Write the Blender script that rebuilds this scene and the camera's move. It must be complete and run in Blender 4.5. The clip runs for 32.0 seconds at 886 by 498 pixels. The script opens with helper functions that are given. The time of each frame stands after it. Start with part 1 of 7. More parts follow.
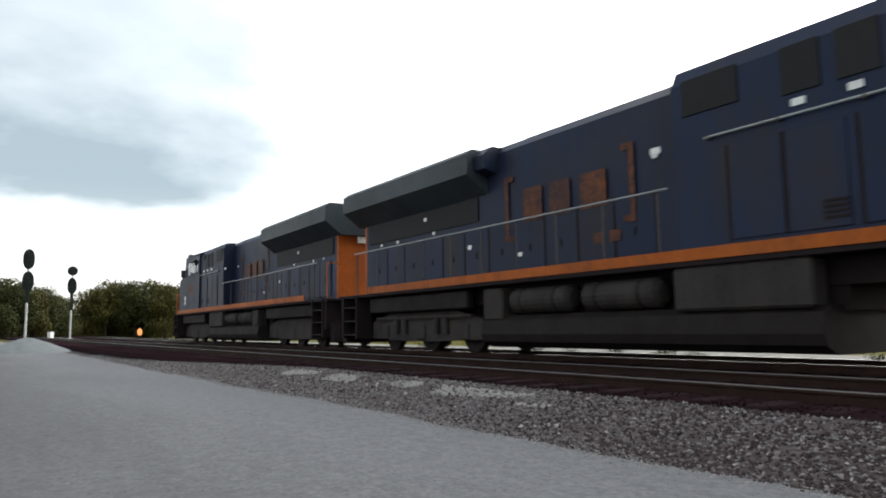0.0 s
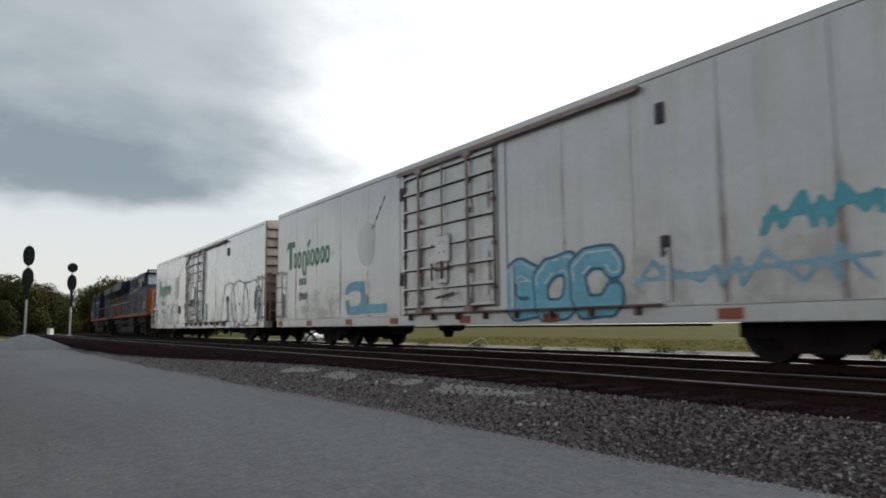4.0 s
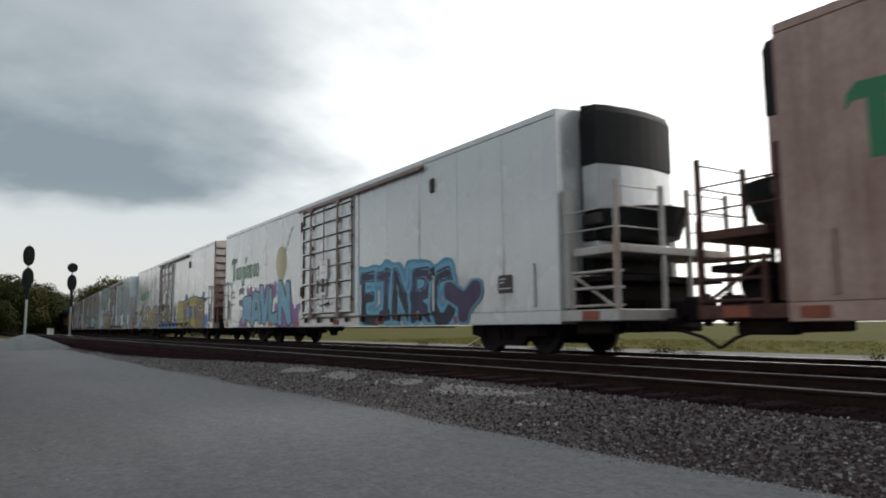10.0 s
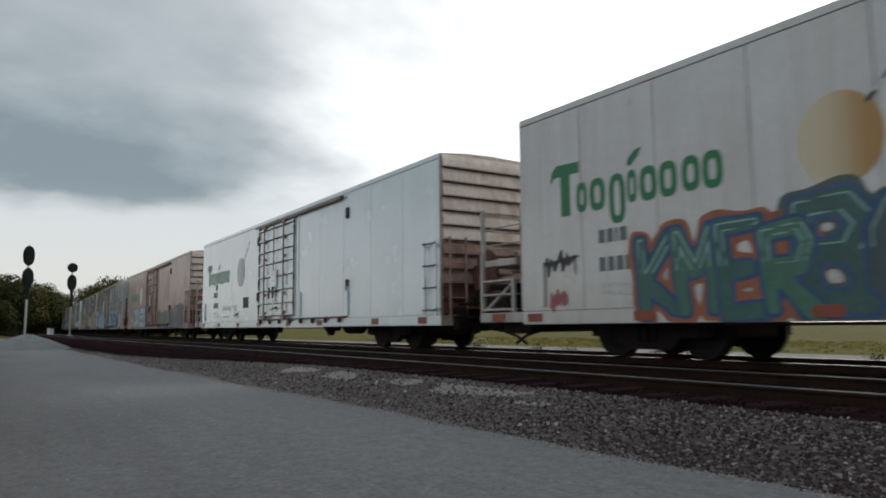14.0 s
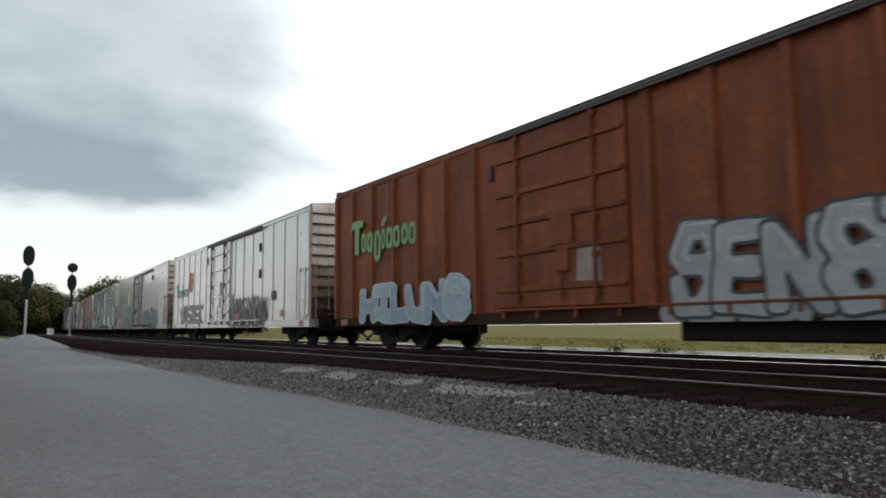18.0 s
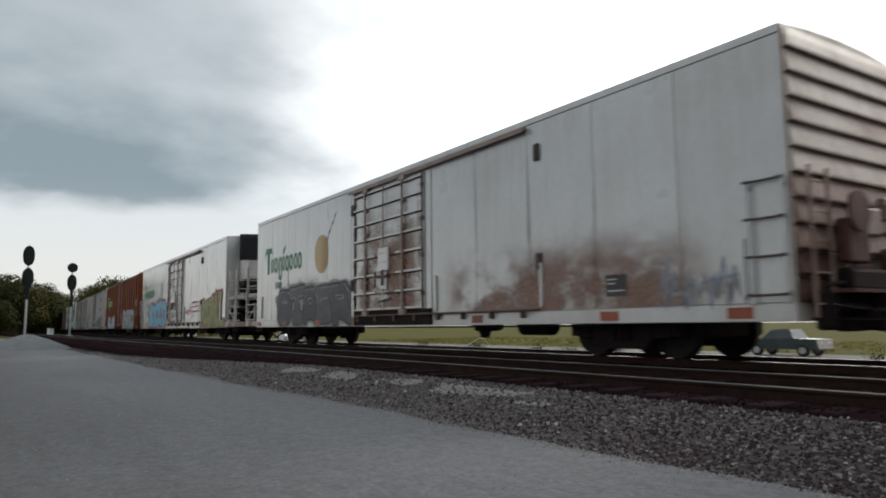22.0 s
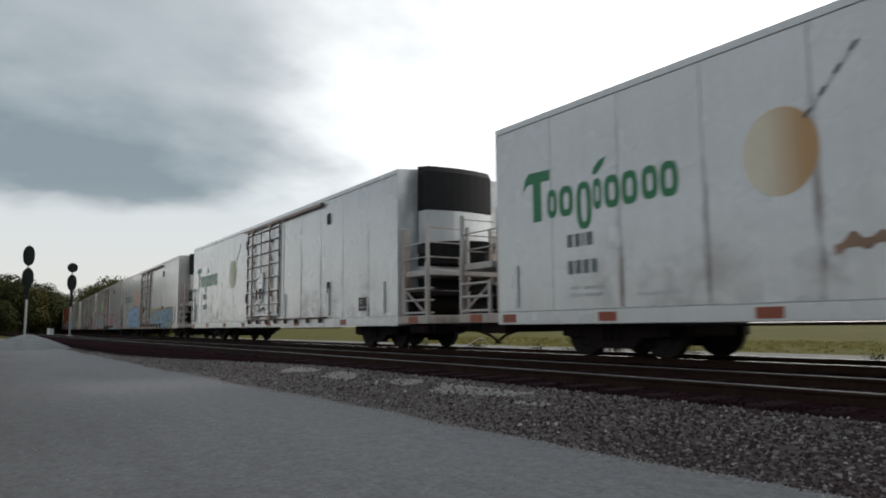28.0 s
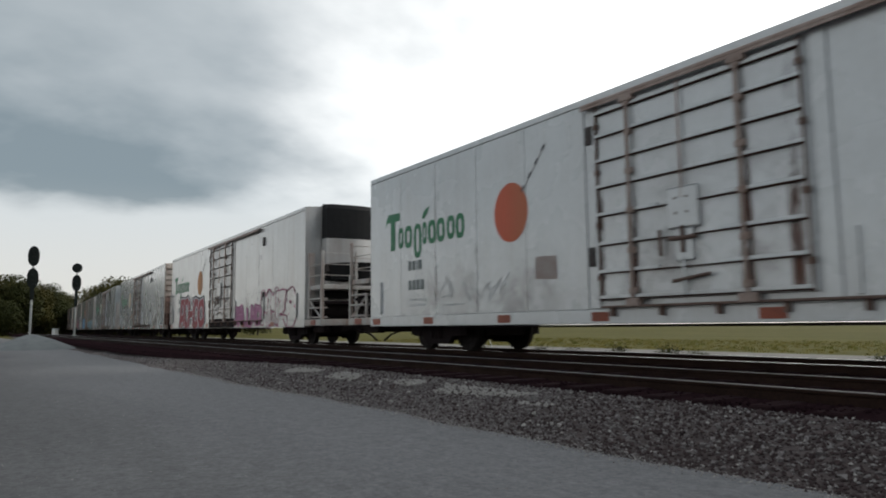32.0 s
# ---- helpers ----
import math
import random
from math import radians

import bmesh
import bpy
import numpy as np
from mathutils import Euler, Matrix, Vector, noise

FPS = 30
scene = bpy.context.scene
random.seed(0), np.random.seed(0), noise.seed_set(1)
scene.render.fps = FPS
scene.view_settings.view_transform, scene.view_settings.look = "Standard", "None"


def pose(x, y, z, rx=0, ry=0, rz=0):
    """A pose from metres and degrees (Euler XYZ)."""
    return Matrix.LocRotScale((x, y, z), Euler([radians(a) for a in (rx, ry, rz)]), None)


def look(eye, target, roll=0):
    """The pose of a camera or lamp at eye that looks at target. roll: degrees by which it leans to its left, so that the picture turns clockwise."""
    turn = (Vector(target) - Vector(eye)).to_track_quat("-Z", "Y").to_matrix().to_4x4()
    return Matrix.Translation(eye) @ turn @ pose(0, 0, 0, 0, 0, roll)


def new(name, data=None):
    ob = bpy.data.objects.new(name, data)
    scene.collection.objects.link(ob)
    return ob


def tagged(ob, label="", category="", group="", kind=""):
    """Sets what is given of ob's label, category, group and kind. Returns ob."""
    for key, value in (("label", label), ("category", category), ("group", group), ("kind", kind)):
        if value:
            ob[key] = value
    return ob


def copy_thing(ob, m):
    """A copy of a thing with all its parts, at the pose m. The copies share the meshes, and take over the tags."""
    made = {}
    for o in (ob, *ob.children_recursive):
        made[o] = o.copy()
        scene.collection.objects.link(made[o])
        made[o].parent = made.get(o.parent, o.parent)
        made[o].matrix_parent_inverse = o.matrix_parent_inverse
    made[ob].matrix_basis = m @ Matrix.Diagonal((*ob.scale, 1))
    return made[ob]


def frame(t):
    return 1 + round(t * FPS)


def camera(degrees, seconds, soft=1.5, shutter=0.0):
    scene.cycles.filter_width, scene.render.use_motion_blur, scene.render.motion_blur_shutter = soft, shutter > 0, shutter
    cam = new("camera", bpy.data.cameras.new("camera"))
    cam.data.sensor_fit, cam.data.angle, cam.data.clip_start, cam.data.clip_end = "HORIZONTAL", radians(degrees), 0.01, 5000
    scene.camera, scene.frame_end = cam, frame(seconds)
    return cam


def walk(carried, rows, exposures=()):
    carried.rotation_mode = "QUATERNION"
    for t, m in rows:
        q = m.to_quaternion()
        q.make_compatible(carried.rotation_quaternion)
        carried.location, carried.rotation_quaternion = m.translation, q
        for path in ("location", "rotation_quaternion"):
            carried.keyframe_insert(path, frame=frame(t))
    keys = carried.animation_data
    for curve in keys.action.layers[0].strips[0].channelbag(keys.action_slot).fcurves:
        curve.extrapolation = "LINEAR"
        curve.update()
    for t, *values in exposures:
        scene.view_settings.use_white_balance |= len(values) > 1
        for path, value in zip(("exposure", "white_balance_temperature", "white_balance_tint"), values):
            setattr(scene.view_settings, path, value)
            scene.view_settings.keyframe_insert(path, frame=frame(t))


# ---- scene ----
# The camera stands beside the line at the edge of the road; rail top is z = 0.
EYE = Vector((0.0, 0.0, 0.572))


def aim(yaw, pitch, roll):
    a, p = radians(yaw), radians(pitch)
    way = Vector((-math.cos(a) * math.cos(p), math.sin(a) * math.cos(p), math.sin(p)))
    return look(EYE, EYE + way, roll)


cam = camera(64.9, 32.0, soft=1.85, shutter=0.2)
walk(cam, [
    (0.0, aim(33.80, 6.42, -0.84)), (0.15, aim(33.80, 6.36, -0.72)), (0.3, aim(33.80, 6.28, -0.60)),
    (0.8, aim(33.80, 6.28, -0.60)), (16.0, aim(33.80, 6.28, -0.60)), (30.9, aim(33.80, 6.28, -0.60)),
    (31.2, aim(33.78, 6.28, -0.60)), (31.5, aim(33.66, 6.28, -0.60)), (32.0, aim(33.50, 6.30, -0.60)),
], exposures=[
    (0.0, 0.93), (0.5, 0.90), (1.0, 0.64), (2.0, 0.18), (3.5, 0.08), (5.0, 0.04), (6.0, 0.12), (7.0, -0.10), (9.0, -0.08), (10.0, 0.0), (11.0, 0.14), (12.0, 0.26),
    (13.0, 0.02), (14.0, -0.03), (15.5, 0.0), (17.0, 0.05), (18.0, 0.42), (19.0, 0.60), (20.0, 0.28), (21.0, 0.04), (22.0, 0.12), (23.0, 0.02), (24.0, 0.08), (27.0, 0.06), (28.0, 0.0), (29.0, -0.06),
    (30.0, 0.0), (31.0, 0.02), (32.0, -0.04)])

# ---- light: hazy overcast sky, the sun behind thin cloud beyond the train ----
SUN_AZ, SUN_EL = radians(2.0), radians(32.0)
SUN_WAY = Vector((math.sin(SUN_AZ) * math.cos(SUN_EL), math.cos(SUN_AZ) * math.cos(SUN_EL), math.sin(SUN_EL)))

sun_data = bpy.data.lights.new("sun", "SUN")
sun_data.energy, sun_data.angle, sun_data.color = 1.1, radians(14), (1.0, 0.95, 0.88)
sun = new("sun", sun_data)
sun.matrix_world = look(SUN_WAY * 50, (0, 0, 0))


def build_world():
    world = bpy.data.worlds.new("sky")
    scene.world = world
    world.use_nodes = True
    nt = world.node_tree
    n, ln = nt.nodes, nt.links
    n.clear()
    out = n.new("ShaderNodeOutputWorld")
    bg = n.new("ShaderNodeBackground")
    sky = n.new("ShaderNodeTexSky")
    sky.sky_type, sky.sun_disc = "NISHITA", False
    sky.sun_elevation, sky.sun_rotation = SUN_EL, SUN_AZ
    tc = n.new("ShaderNodeTexCoord")
    # cloud layer: direction projected on a flat cloud deck
    sep = n.new("ShaderNodeSeparateXYZ")
    ln.new(tc.outputs["Generated"], sep.inputs[0])

    def math_node(op, a, b=None, clamp=False):
        m = n.new("ShaderNodeMath")
        m.operation, m.use_clamp = op, clamp
        for i, v in enumerate((a, b)):
            if v is None:
                continue
            if isinstance(v, (int, float)):
                m.inputs[i].default_value = v
            else:
                ln.new(v, m.inputs[i])
        return m.outputs[0]

    up = math_node("ADD", math_node("MAXIMUM", sep.outputs[2], 0.0), 0.38)
    comb = n.new("ShaderNodeCombineXYZ")
    ln.new(math_node("DIVIDE", sep.outputs[0], up), comb.inputs[0])
    ln.new(math_node("DIVIDE", sep.outputs[1], up), comb.inputs[1])
    mp = n.new("ShaderNodeMapping")
    mp.inputs["Location"].default_value = (CLOUD_X, CLOUD_Y, 0.0)
    mp.inputs["Rotation"].default_value = (0, 0, radians(-34))
    mp.inputs["Scale"].default_value = (1.5, 1.1, 1.0)
    ln.new(comb.outputs[0], mp.inputs[0])
    big = n.new("ShaderNodeTexNoise")
    big.inputs["Scale"].default_value, big.inputs["Detail"].default_value = 0.9, 6.0
    big.inputs["Roughness"].default_value = 0.47
    ln.new(mp.outputs[0], big.inputs["Vector"])
    def smooth(value, lo, hi):
        r = n.new("ShaderNodeMapRange")
        r.interpolation_type = "SMOOTHSTEP"
        r.inputs["From Min"].default_value, r.inputs["From Max"].default_value = lo, hi
        ln.new(value, r.inputs["Value"])
        return r.outputs[0]

    # clouds glow round the hidden sun, are lit full on opposite it, and grey between
    dot = n.new("ShaderNodeVectorMath")
    dot.operation = "DOT_PRODUCT"
    ln.new(tc.outputs["Generated"], dot.inputs[0])
    dot.inputs[1].default_value = SUN_WAY
    wisp = n.new("ShaderNodeTexNoise")
    wisp.inputs["Scale"].default_value, wisp.inputs["Detail"].default_value = 2.2, 5.0
    wisp.inputs["Roughness"].default_value = 0.5
    ln.new(mp.outputs[0], wisp.inputs["Vector"])
    mixed = math_node("ADD", math_node("MULTIPLY", big.outputs["Fac"], 0.62), math_node("MULTIPLY", wisp.outputs["Fac"], 0.38))
    wob = math_node("SUBTRACT", mixed, 0.5)
    near = smooth(math_node("SUBTRACT", dot.outputs["Value"], math_node("MULTIPLY", wob, 0.9)), 0.40, 0.92)
    back = smooth(math_node("MULTIPLY", dot.outputs["Value"], -1.0), 0.05, 0.55)
    # the deck breaks up well before the sun
    slant = math_node("SUBTRACT", dot.outputs["Value"], math_node("MULTIPLY", sep.outputs[2], 0.9))
    clear = smooth(math_node("SUBTRACT", slant, math_node("MULTIPLY", wob, 0.55)), 0.15, 0.36)
    # the deck ends above a paler strip along the horizon
    deck = smooth(math_node("ADD", sep.outputs[2], math_node("MULTIPLY", wob, 0.20)), 0.150, 0.190)
    body = smooth(mixed, 0.36, 0.62)
    thick = math_node("MULTIPLY", math_node("MULTIPLY", deck, math_node("ADD", math_node("MULTIPLY", body, 0.62), 0.38)), math_node("SUBTRACT", 1.0, near))
    thick = math_node("MULTIPLY", thick, math_node("SUBTRACT", 1.0, math_node("MULTIPLY", back, 0.75)))
    thick = math_node("MULTIPLY", thick, math_node("SUBTRACT", 1.0, math_node("MULTIPLY", clear, 0.92)))
    # the deck thins out a little above its lower edge
    thin = math_node("SUBTRACT", smooth(sep.outputs[2], 0.27, 0.43), smooth(sep.outputs[2], 0.50, 0.75))
    thick = math_node("MULTIPLY", thick, math_node("SUBTRACT", 1.18, math_node("MULTIPLY", thin, 0.48)))
    ramp = n.new("ShaderNodeValToRGB")
    els = ramp.color_ramp.elements
    els[0].position, els[0].color = 0.0, (0.74, 0.79, 0.81, 1)
    els[1].position, els[1].color = 1.0, (0.262, 0.322, 0.356, 1)
    mid = els.new(0.40)
    mid.color = (0.56, 0.61, 0.635, 1)
    ln.new(thick, ramp.inputs[0])
    haze = n.new("ShaderNodeMix")
    haze.data_type = "RGBA"
    low = smooth(math_node("MULTIPLY", sep.outputs[2], -1.0), -0.20, -0.02)
    ln.new(math_node("MULTIPLY", low, 0.85), haze.inputs["Factor"])
    ln.new(ramp.outputs[0], haze.inputs[6])
    haze.inputs[7].default_value = (0.80, 0.785, 0.745, 1)
    glow = n.new("ShaderNodeMix")
    glow.data_type = "RGBA"
    glow.blend_type = "ADD"
    glow.inputs["Factor"].default_value = 1.0
    ln.new(haze.outputs[2], glow.inputs[6])
    gl = n.new("ShaderNodeCombineColor")
    for i, k in enumerate((1.10, 1.04, 0.98)):
        ln.new(math_node("ADD", math_node("MULTIPLY", near, k), math_node("MULTIPLY", clear, 0.20 * k)), gl.inputs[i])
    ln.new(gl.outputs[0], glow.inputs[7])
    scaled = n.new("ShaderNodeMix")
    scaled.data_type = "RGBA"
    scaled.blend_type = "MULTIPLY"
    scaled.inputs["Factor"].default_value = 1.0
    ln.new(sky.outputs[0], scaled.inputs[6])
    scaled.inputs[7].default_value = (0.10, 0.10, 0.10, 1)
    cover = n.new("ShaderNodeMix")
    cover.data_type = "RGBA"
    cover.inputs["Factor"].default_value = 0.90
    ln.new(scaled.outputs[2], cover.inputs[6])
    ln.new(glow.outputs[2], cover.inputs[7])
    ln.new(cover.outputs[2], bg.inputs[0])
    bg.inputs[1].default_value = 1.0
    ln.new(bg.outputs[0], out.inputs[0])


CLOUD_X, CLOUD_Y = 0.0, 0.0
build_world()

# ---- materials ----
MATS = {}


def mat(name, base, alt=None, rough=0.6, metal=0.0, scale=4.0, fine=40.0, bump=0.15, streak=None, streak_amt=0.5, vary=0.08,
        stretch=(1, 1, 1), detail=5.0, dist=0.01, spec=0.5):
    """Two-scale noise paint with bump; streak: a stain colour that runs down in streaks."""
    if name in MATS:
        return MATS[name]
    alt = alt or tuple(c * 0.75 for c in base)
    m = bpy.data.materials.new(name)
    m.use_nodes = True
    n, ln = m.node_tree.nodes, m.node_tree.links
    b = n["Principled BSDF"]
    tc = n.new("ShaderNodeTexCoord")
    mp = n.new("ShaderNodeMapping")
    mp.inputs["Scale"].default_value = stretch
    info = n.new("ShaderNodeObjectInfo")
    offs = n.new("ShaderNodeVectorMath")
    offs.operation = "MULTIPLY"
    offs.inputs[1].default_value = (17, 23, 11)
    rnd = n.new("ShaderNodeCombineXYZ")
    for i in range(3):
        ln.new(info.outputs["Random"], rnd.inputs[i])
    ln.new(rnd.outputs[0], offs.inputs[0])
    ln.new(offs.outputs[0], mp.inputs["Location"])
    ln.new(tc.outputs["Object"], mp.inputs[0])
    a = n.new("ShaderNodeTexNoise")
    a.inputs["Scale"].default_value, a.inputs["Detail"].default_value = scale, detail
    f = n.new("ShaderNodeTexNoise")
    f.inputs["Scale"].default_value, f.inputs["Detail"].default_value = fine, 3.0
    ln.new(mp.outputs[0], a.inputs["Vector"])
    ln.new(mp.outputs[0], f.inputs["Vector"])
    add = n.new("ShaderNodeMath")
    add.operation = "ADD"
    ln.new(a.outputs["Fac"], add.inputs[0])
    ln.new(f.outputs["Fac"], add.inputs[1])
    rng = n.new("ShaderNodeMapRange")
    rng.inputs["From Min"].default_value, rng.inputs["From Max"].default_value = 0.7, 1.3
    ln.new(add.outputs[0], rng.inputs["Value"])
    mix = n.new("ShaderNodeMix")
    mix.data_type = "RGBA"
    mix.inputs[6].default_value, mix.inputs[7].default_value = (*base, 1), (*alt, 1)
    ln.new(rng.outputs[0], mix.inputs["Factor"])
    col = mix.outputs[2]
    if streak:
        sm = n.new("ShaderNodeMapping")
        sm.inputs["Scale"].default_value = (2.3, 2.3, 0.16)
        ln.new(offs.outputs[0], sm.inputs["Location"])
        ln.new(tc.outputs["Object"], sm.inputs[0])
        sn = n.new("ShaderNodeTexNoise")
        sn.inputs["Scale"].default_value, sn.inputs["Detail"].default_value = 1.6, 7.0
        sn.inputs["Roughness"].default_value = 0.65
        ln.new(sm.outputs[0], sn.inputs["Vector"])
        pn = n.new("ShaderNodeTexNoise")
        pn.inputs["Scale"].default_value, pn.inputs["Detail"].default_value = 0.55, 6.0
        ln.new(mp.outputs[0], pn.inputs["Vector"])
        mul = n.new("ShaderNodeMath")
        mul.operation = "MULTIPLY"
        ln.new(sn.outputs["Fac"], mul.inputs[0])
        ln.new(pn.outputs["Fac"], mul.inputs[1])
        sr = n.new("ShaderNodeMapRange")
        sr.inputs["From Min"].default_value, sr.inputs["From Max"].default_value = 0.20, 0.42
        sr.inputs["To Max"].default_value = streak_amt
        ln.new(mul.outputs[0], sr.inputs["Value"])
        m2 = n.new("ShaderNodeMix")
        m2.data_type = "RGBA"
        m2.inputs[7].default_value = (*streak, 1)
        ln.new(col, m2.inputs[6])
        ln.new(sr.outputs[0], m2.inputs["Factor"])
        col = m2.outputs[2]
    hv = n.new("ShaderNodeHueSaturation")
    vr = n.new("ShaderNodeMapRange")
    vr.inputs["To Min"].default_value, vr.inputs["To Max"].default_value = 1 - vary, 1 + vary
    ln.new(info.outputs["Random"], vr.inputs["Value"])
    ln.new(vr.outputs[0], hv.inputs["Value"])
    ln.new(col, hv.inputs["Color"])
    ln.new(hv.outputs[0], b.inputs["Base Color"])
    rr = n.new("ShaderNodeMapRange")
    rr.inputs["To Min"].default_value, rr.inputs["To Max"].default_value = max(0.02, rough - 0.12), min(1, rough + 0.12)
    ln.new(a.outputs["Fac"], rr.inputs["Value"])
    ln.new(rr.outputs[0], b.inputs["Roughness"])
    b.inputs["Metallic"].default_value = metal
    b.inputs["Specular IOR Level"].default_value = spec
    if bump:
        bp = n.new("ShaderNodeBump")
        bp.inputs["Strength"].default_value, bp.inputs["Distance"].default_value = bump, dist
        ln.new(add.outputs[0], bp.inputs["Height"])
        ln.new(bp.outputs[0], b.inputs["Normal"])
    MATS[name] = m
    return m


CLEAN = mat("car_clean_white", (0.66, 0.755, 0.80), (0.615, 0.705, 0.745), 0.24, 0, 0.8, 9, 0.012, (0.36, 0.33, 0.31), 0.16, 0.02, spec=0.8)
WHITE = mat("car_white", (0.530, 0.550, 0.566), (0.478, 0.495, 0.508), 0.27, 0, 0.8, 9, 0.012, (0.28, 0.24, 0.215), 0.26, 0.03, spec=0.9)
DUSTY = mat("car_white_grimy", (0.475, 0.470, 0.464), (0.416, 0.409, 0.401), 0.32, 0, 0.8, 9, 0.012, (0.26, 0.18, 0.14), 0.42, 0.05, spec=0.9)
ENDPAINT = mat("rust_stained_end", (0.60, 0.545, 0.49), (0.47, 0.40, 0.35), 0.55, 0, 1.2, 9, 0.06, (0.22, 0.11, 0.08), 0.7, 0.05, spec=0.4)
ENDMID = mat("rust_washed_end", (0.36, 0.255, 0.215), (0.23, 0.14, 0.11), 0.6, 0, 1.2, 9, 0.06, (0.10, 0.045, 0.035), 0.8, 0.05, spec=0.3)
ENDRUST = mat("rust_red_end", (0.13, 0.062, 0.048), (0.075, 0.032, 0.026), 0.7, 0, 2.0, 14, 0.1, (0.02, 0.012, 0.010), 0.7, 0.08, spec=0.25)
# dark rust, with the shade under ribs put into the same colour
RUST_SHADE = mat("rust_seam", (0.055, 0.026, 0.019), (0.03, 0.016, 0.013), 0.8, 0, 3, 25, 0.1, spec=0.1)
ENDDARK = mat("purple_grime", (0.026, 0.016, 0.016), (0.014, 0.009, 0.009), 0.8, 0, 3, 25, 0.15, spec=0.12)
PALE_RUST = mat("pale_rusty_box", (0.34, 0.25, 0.215), (0.22, 0.14, 0.115), 0.6, 0, 3, 20, 0.1, (0.10, 0.045, 0.03), 0.7)
PINK = mat("car_rust_dusted", (0.435, 0.288, 0.243), (0.315, 0.188, 0.153), 0.45, 0, 0.7, 9, 0.06, (0.15, 0.052, 0.036), 0.85, 0.06, spec=0.6)
RUST = mat("car_rust_brown", (0.245, 0.060, 0.015), (0.145, 0.032, 0.010), 0.55, 0, 0.8, 12, 0.08, (0.065, 0.018, 0.008), 0.8, 0.06, spec=0.25)
BARE = mat("galvanised_white", (0.50, 0.485, 0.465), (0.38, 0.36, 0.34), 0.5, 0.0, 2.0, 20, 0.06, (0.26, 0.12, 0.07), 0.8, 0.05)
GRIME = mat("underframe_black", (0.013, 0.009, 0.010), (0.020, 0.014, 0.015), 0.8, 0.0, 3, 30, 0.2, spec=0.12)
STEEL_DARK = mat("grimy_wheel_steel", (0.013, 0.010, 0.010), (0.020, 0.016, 0.015), 0.7, 0.2, 4, 30, 0.15, spec=0.2)
DOOR_ROD = mat("rusty_door_bar", (0.165, 0.105, 0.085), (0.085, 0.05, 0.038), 0.6, 0.2, 3, 25, 0.1)
ROD_PALE = mat("rust_stained_rod", (0.37, 0.295, 0.265), (0.23, 0.155, 0.125), 0.55, 0.1, 3, 25, 0.08)
DARK_GAP = mat("dark_fitting", (0.045, 0.043, 0.042), (0.07, 0.05, 0.045), 0.6, 0.1, 5, 30, 0.1)
REFLECTOR = mat("orange_reflector", (0.30, 0.062, 0.025), (0.20, 0.042, 0.02), 0.35, 0, 5, 40, 0.05, vary=0.15)
GREEN = mat("logo_green", (0.010, 0.155, 0.062), (0.014, 0.18, 0.075), 0.45, 0, 2, 30, 0.03, vary=0.03)
DARKGREEN = mat("logo_grimy_green", (0.030, 0.095, 0.070), (0.045, 0.10, 0.08), 0.5, 0, 2, 30, 0.03)
PALEGREEN = mat("logo_pale_green", (0.10, 0.33, 0.10), (0.16, 0.30, 0.12), 0.5, 0, 2, 30, 0.03)
INK = mat("stencil_ink", (0.10, 0.13, 0.13), (0.17, 0.19, 0.19), 0.6, 0, 8, 40, 0.03)
BLACKINK = mat("print_black", (0.035, 0.037, 0.04), (0.06, 0.06, 0.06), 0.55, 0, 8, 40, 0.02)
ORANGESQ = mat("bright_orange_square", (0.60, 0.22, 0.04), (0.48, 0.16, 0.03), 0.4, 0, 5, 40, 0.03)
FAINT = mat("faded_stencil", (0.43, 0.44, 0.44), (0.52, 0.53, 0.53), 0.6, 0, 8, 40, 0.03)
BLACK_GRILLE = mat("black_grille", (0.010, 0.010, 0.011), (0.018, 0.018, 0.019), 0.65, 0.0, 6, 60, 0.1, spec=0.18)
BLUE = mat("loco_blue", (0.009, 0.018, 0.052), (0.012, 0.018, 0.038), 0.5, 0, 1.0, 12, 0.05, (0.026, 0.022, 0.020), 0.75, 0.05, spec=0.16)
BLUEGREY = mat("loco_grey_blue", (0.040, 0.052, 0.060), (0.026, 0.034, 0.042), 0.5, 0, 1.0, 12, 0.05, (0.04, 0.035, 0.03), 0.5, spec=0.2)
ORANGE = mat("loco_orange", (0.40, 0.100, 0.012), (0.28, 0.066, 0.009), 0.55, 0, 1.5, 14, 0.05, (0.07, 0.03, 0.018), 0.6, spec=0.15)
GLASS = mat("dark_glass", (0.03, 0.04, 0.05), (0.04, 0.05, 0.055), 0.08, 0, 1, 5, 0.0)
# pale base colour: the sky's reflection is put into these panes
PALEGLASS = mat("windscreen_glass", (0.35, 0.40, 0.43), (0.30, 0.36, 0.40), 0.06, 0, 1, 5, 0.0)
WHITEPLATE = mat("white_plate", (0.78, 0.78, 0.76), (0.62, 0.62, 0.60), 0.5, 0, 5, 30, 0.03)
RAIL = mat("polished_rail", (0.40, 0.395, 0.39), (0.26, 0.25, 0.245), 0.16, 1.0, 2, 40, 0.02, stretch=(0.05, 1, 1))
RAIL_DULL = mat("dull_siding_rail", (0.16, 0.15, 0.145), (0.09, 0.08, 0.075), 0.36, 0.9, 2, 40, 0.02, stretch=(0.05, 1, 1))
RAILSIDE = mat("rusty_rail_web", (0.035, 0.019, 0.014), (0.02, 0.012, 0.010), 0.8, 0.1, 3, 40, 0.2, spec=0.1)
TIE = mat("creosoted_tie", (0.018, 0.010, 0.012), (0.028, 0.017, 0.018), 0.9, 0, 3, 30, 0.4, stretch=(1, 0.2, 1), spec=0.02)
BALLAST_DARK = mat("oily_ballast", (0.015, 0.008, 0.010), (0.026, 0.015, 0.017), 0.95, 0, 3, 22, 0.9, dist=0.04, spec=0.0)
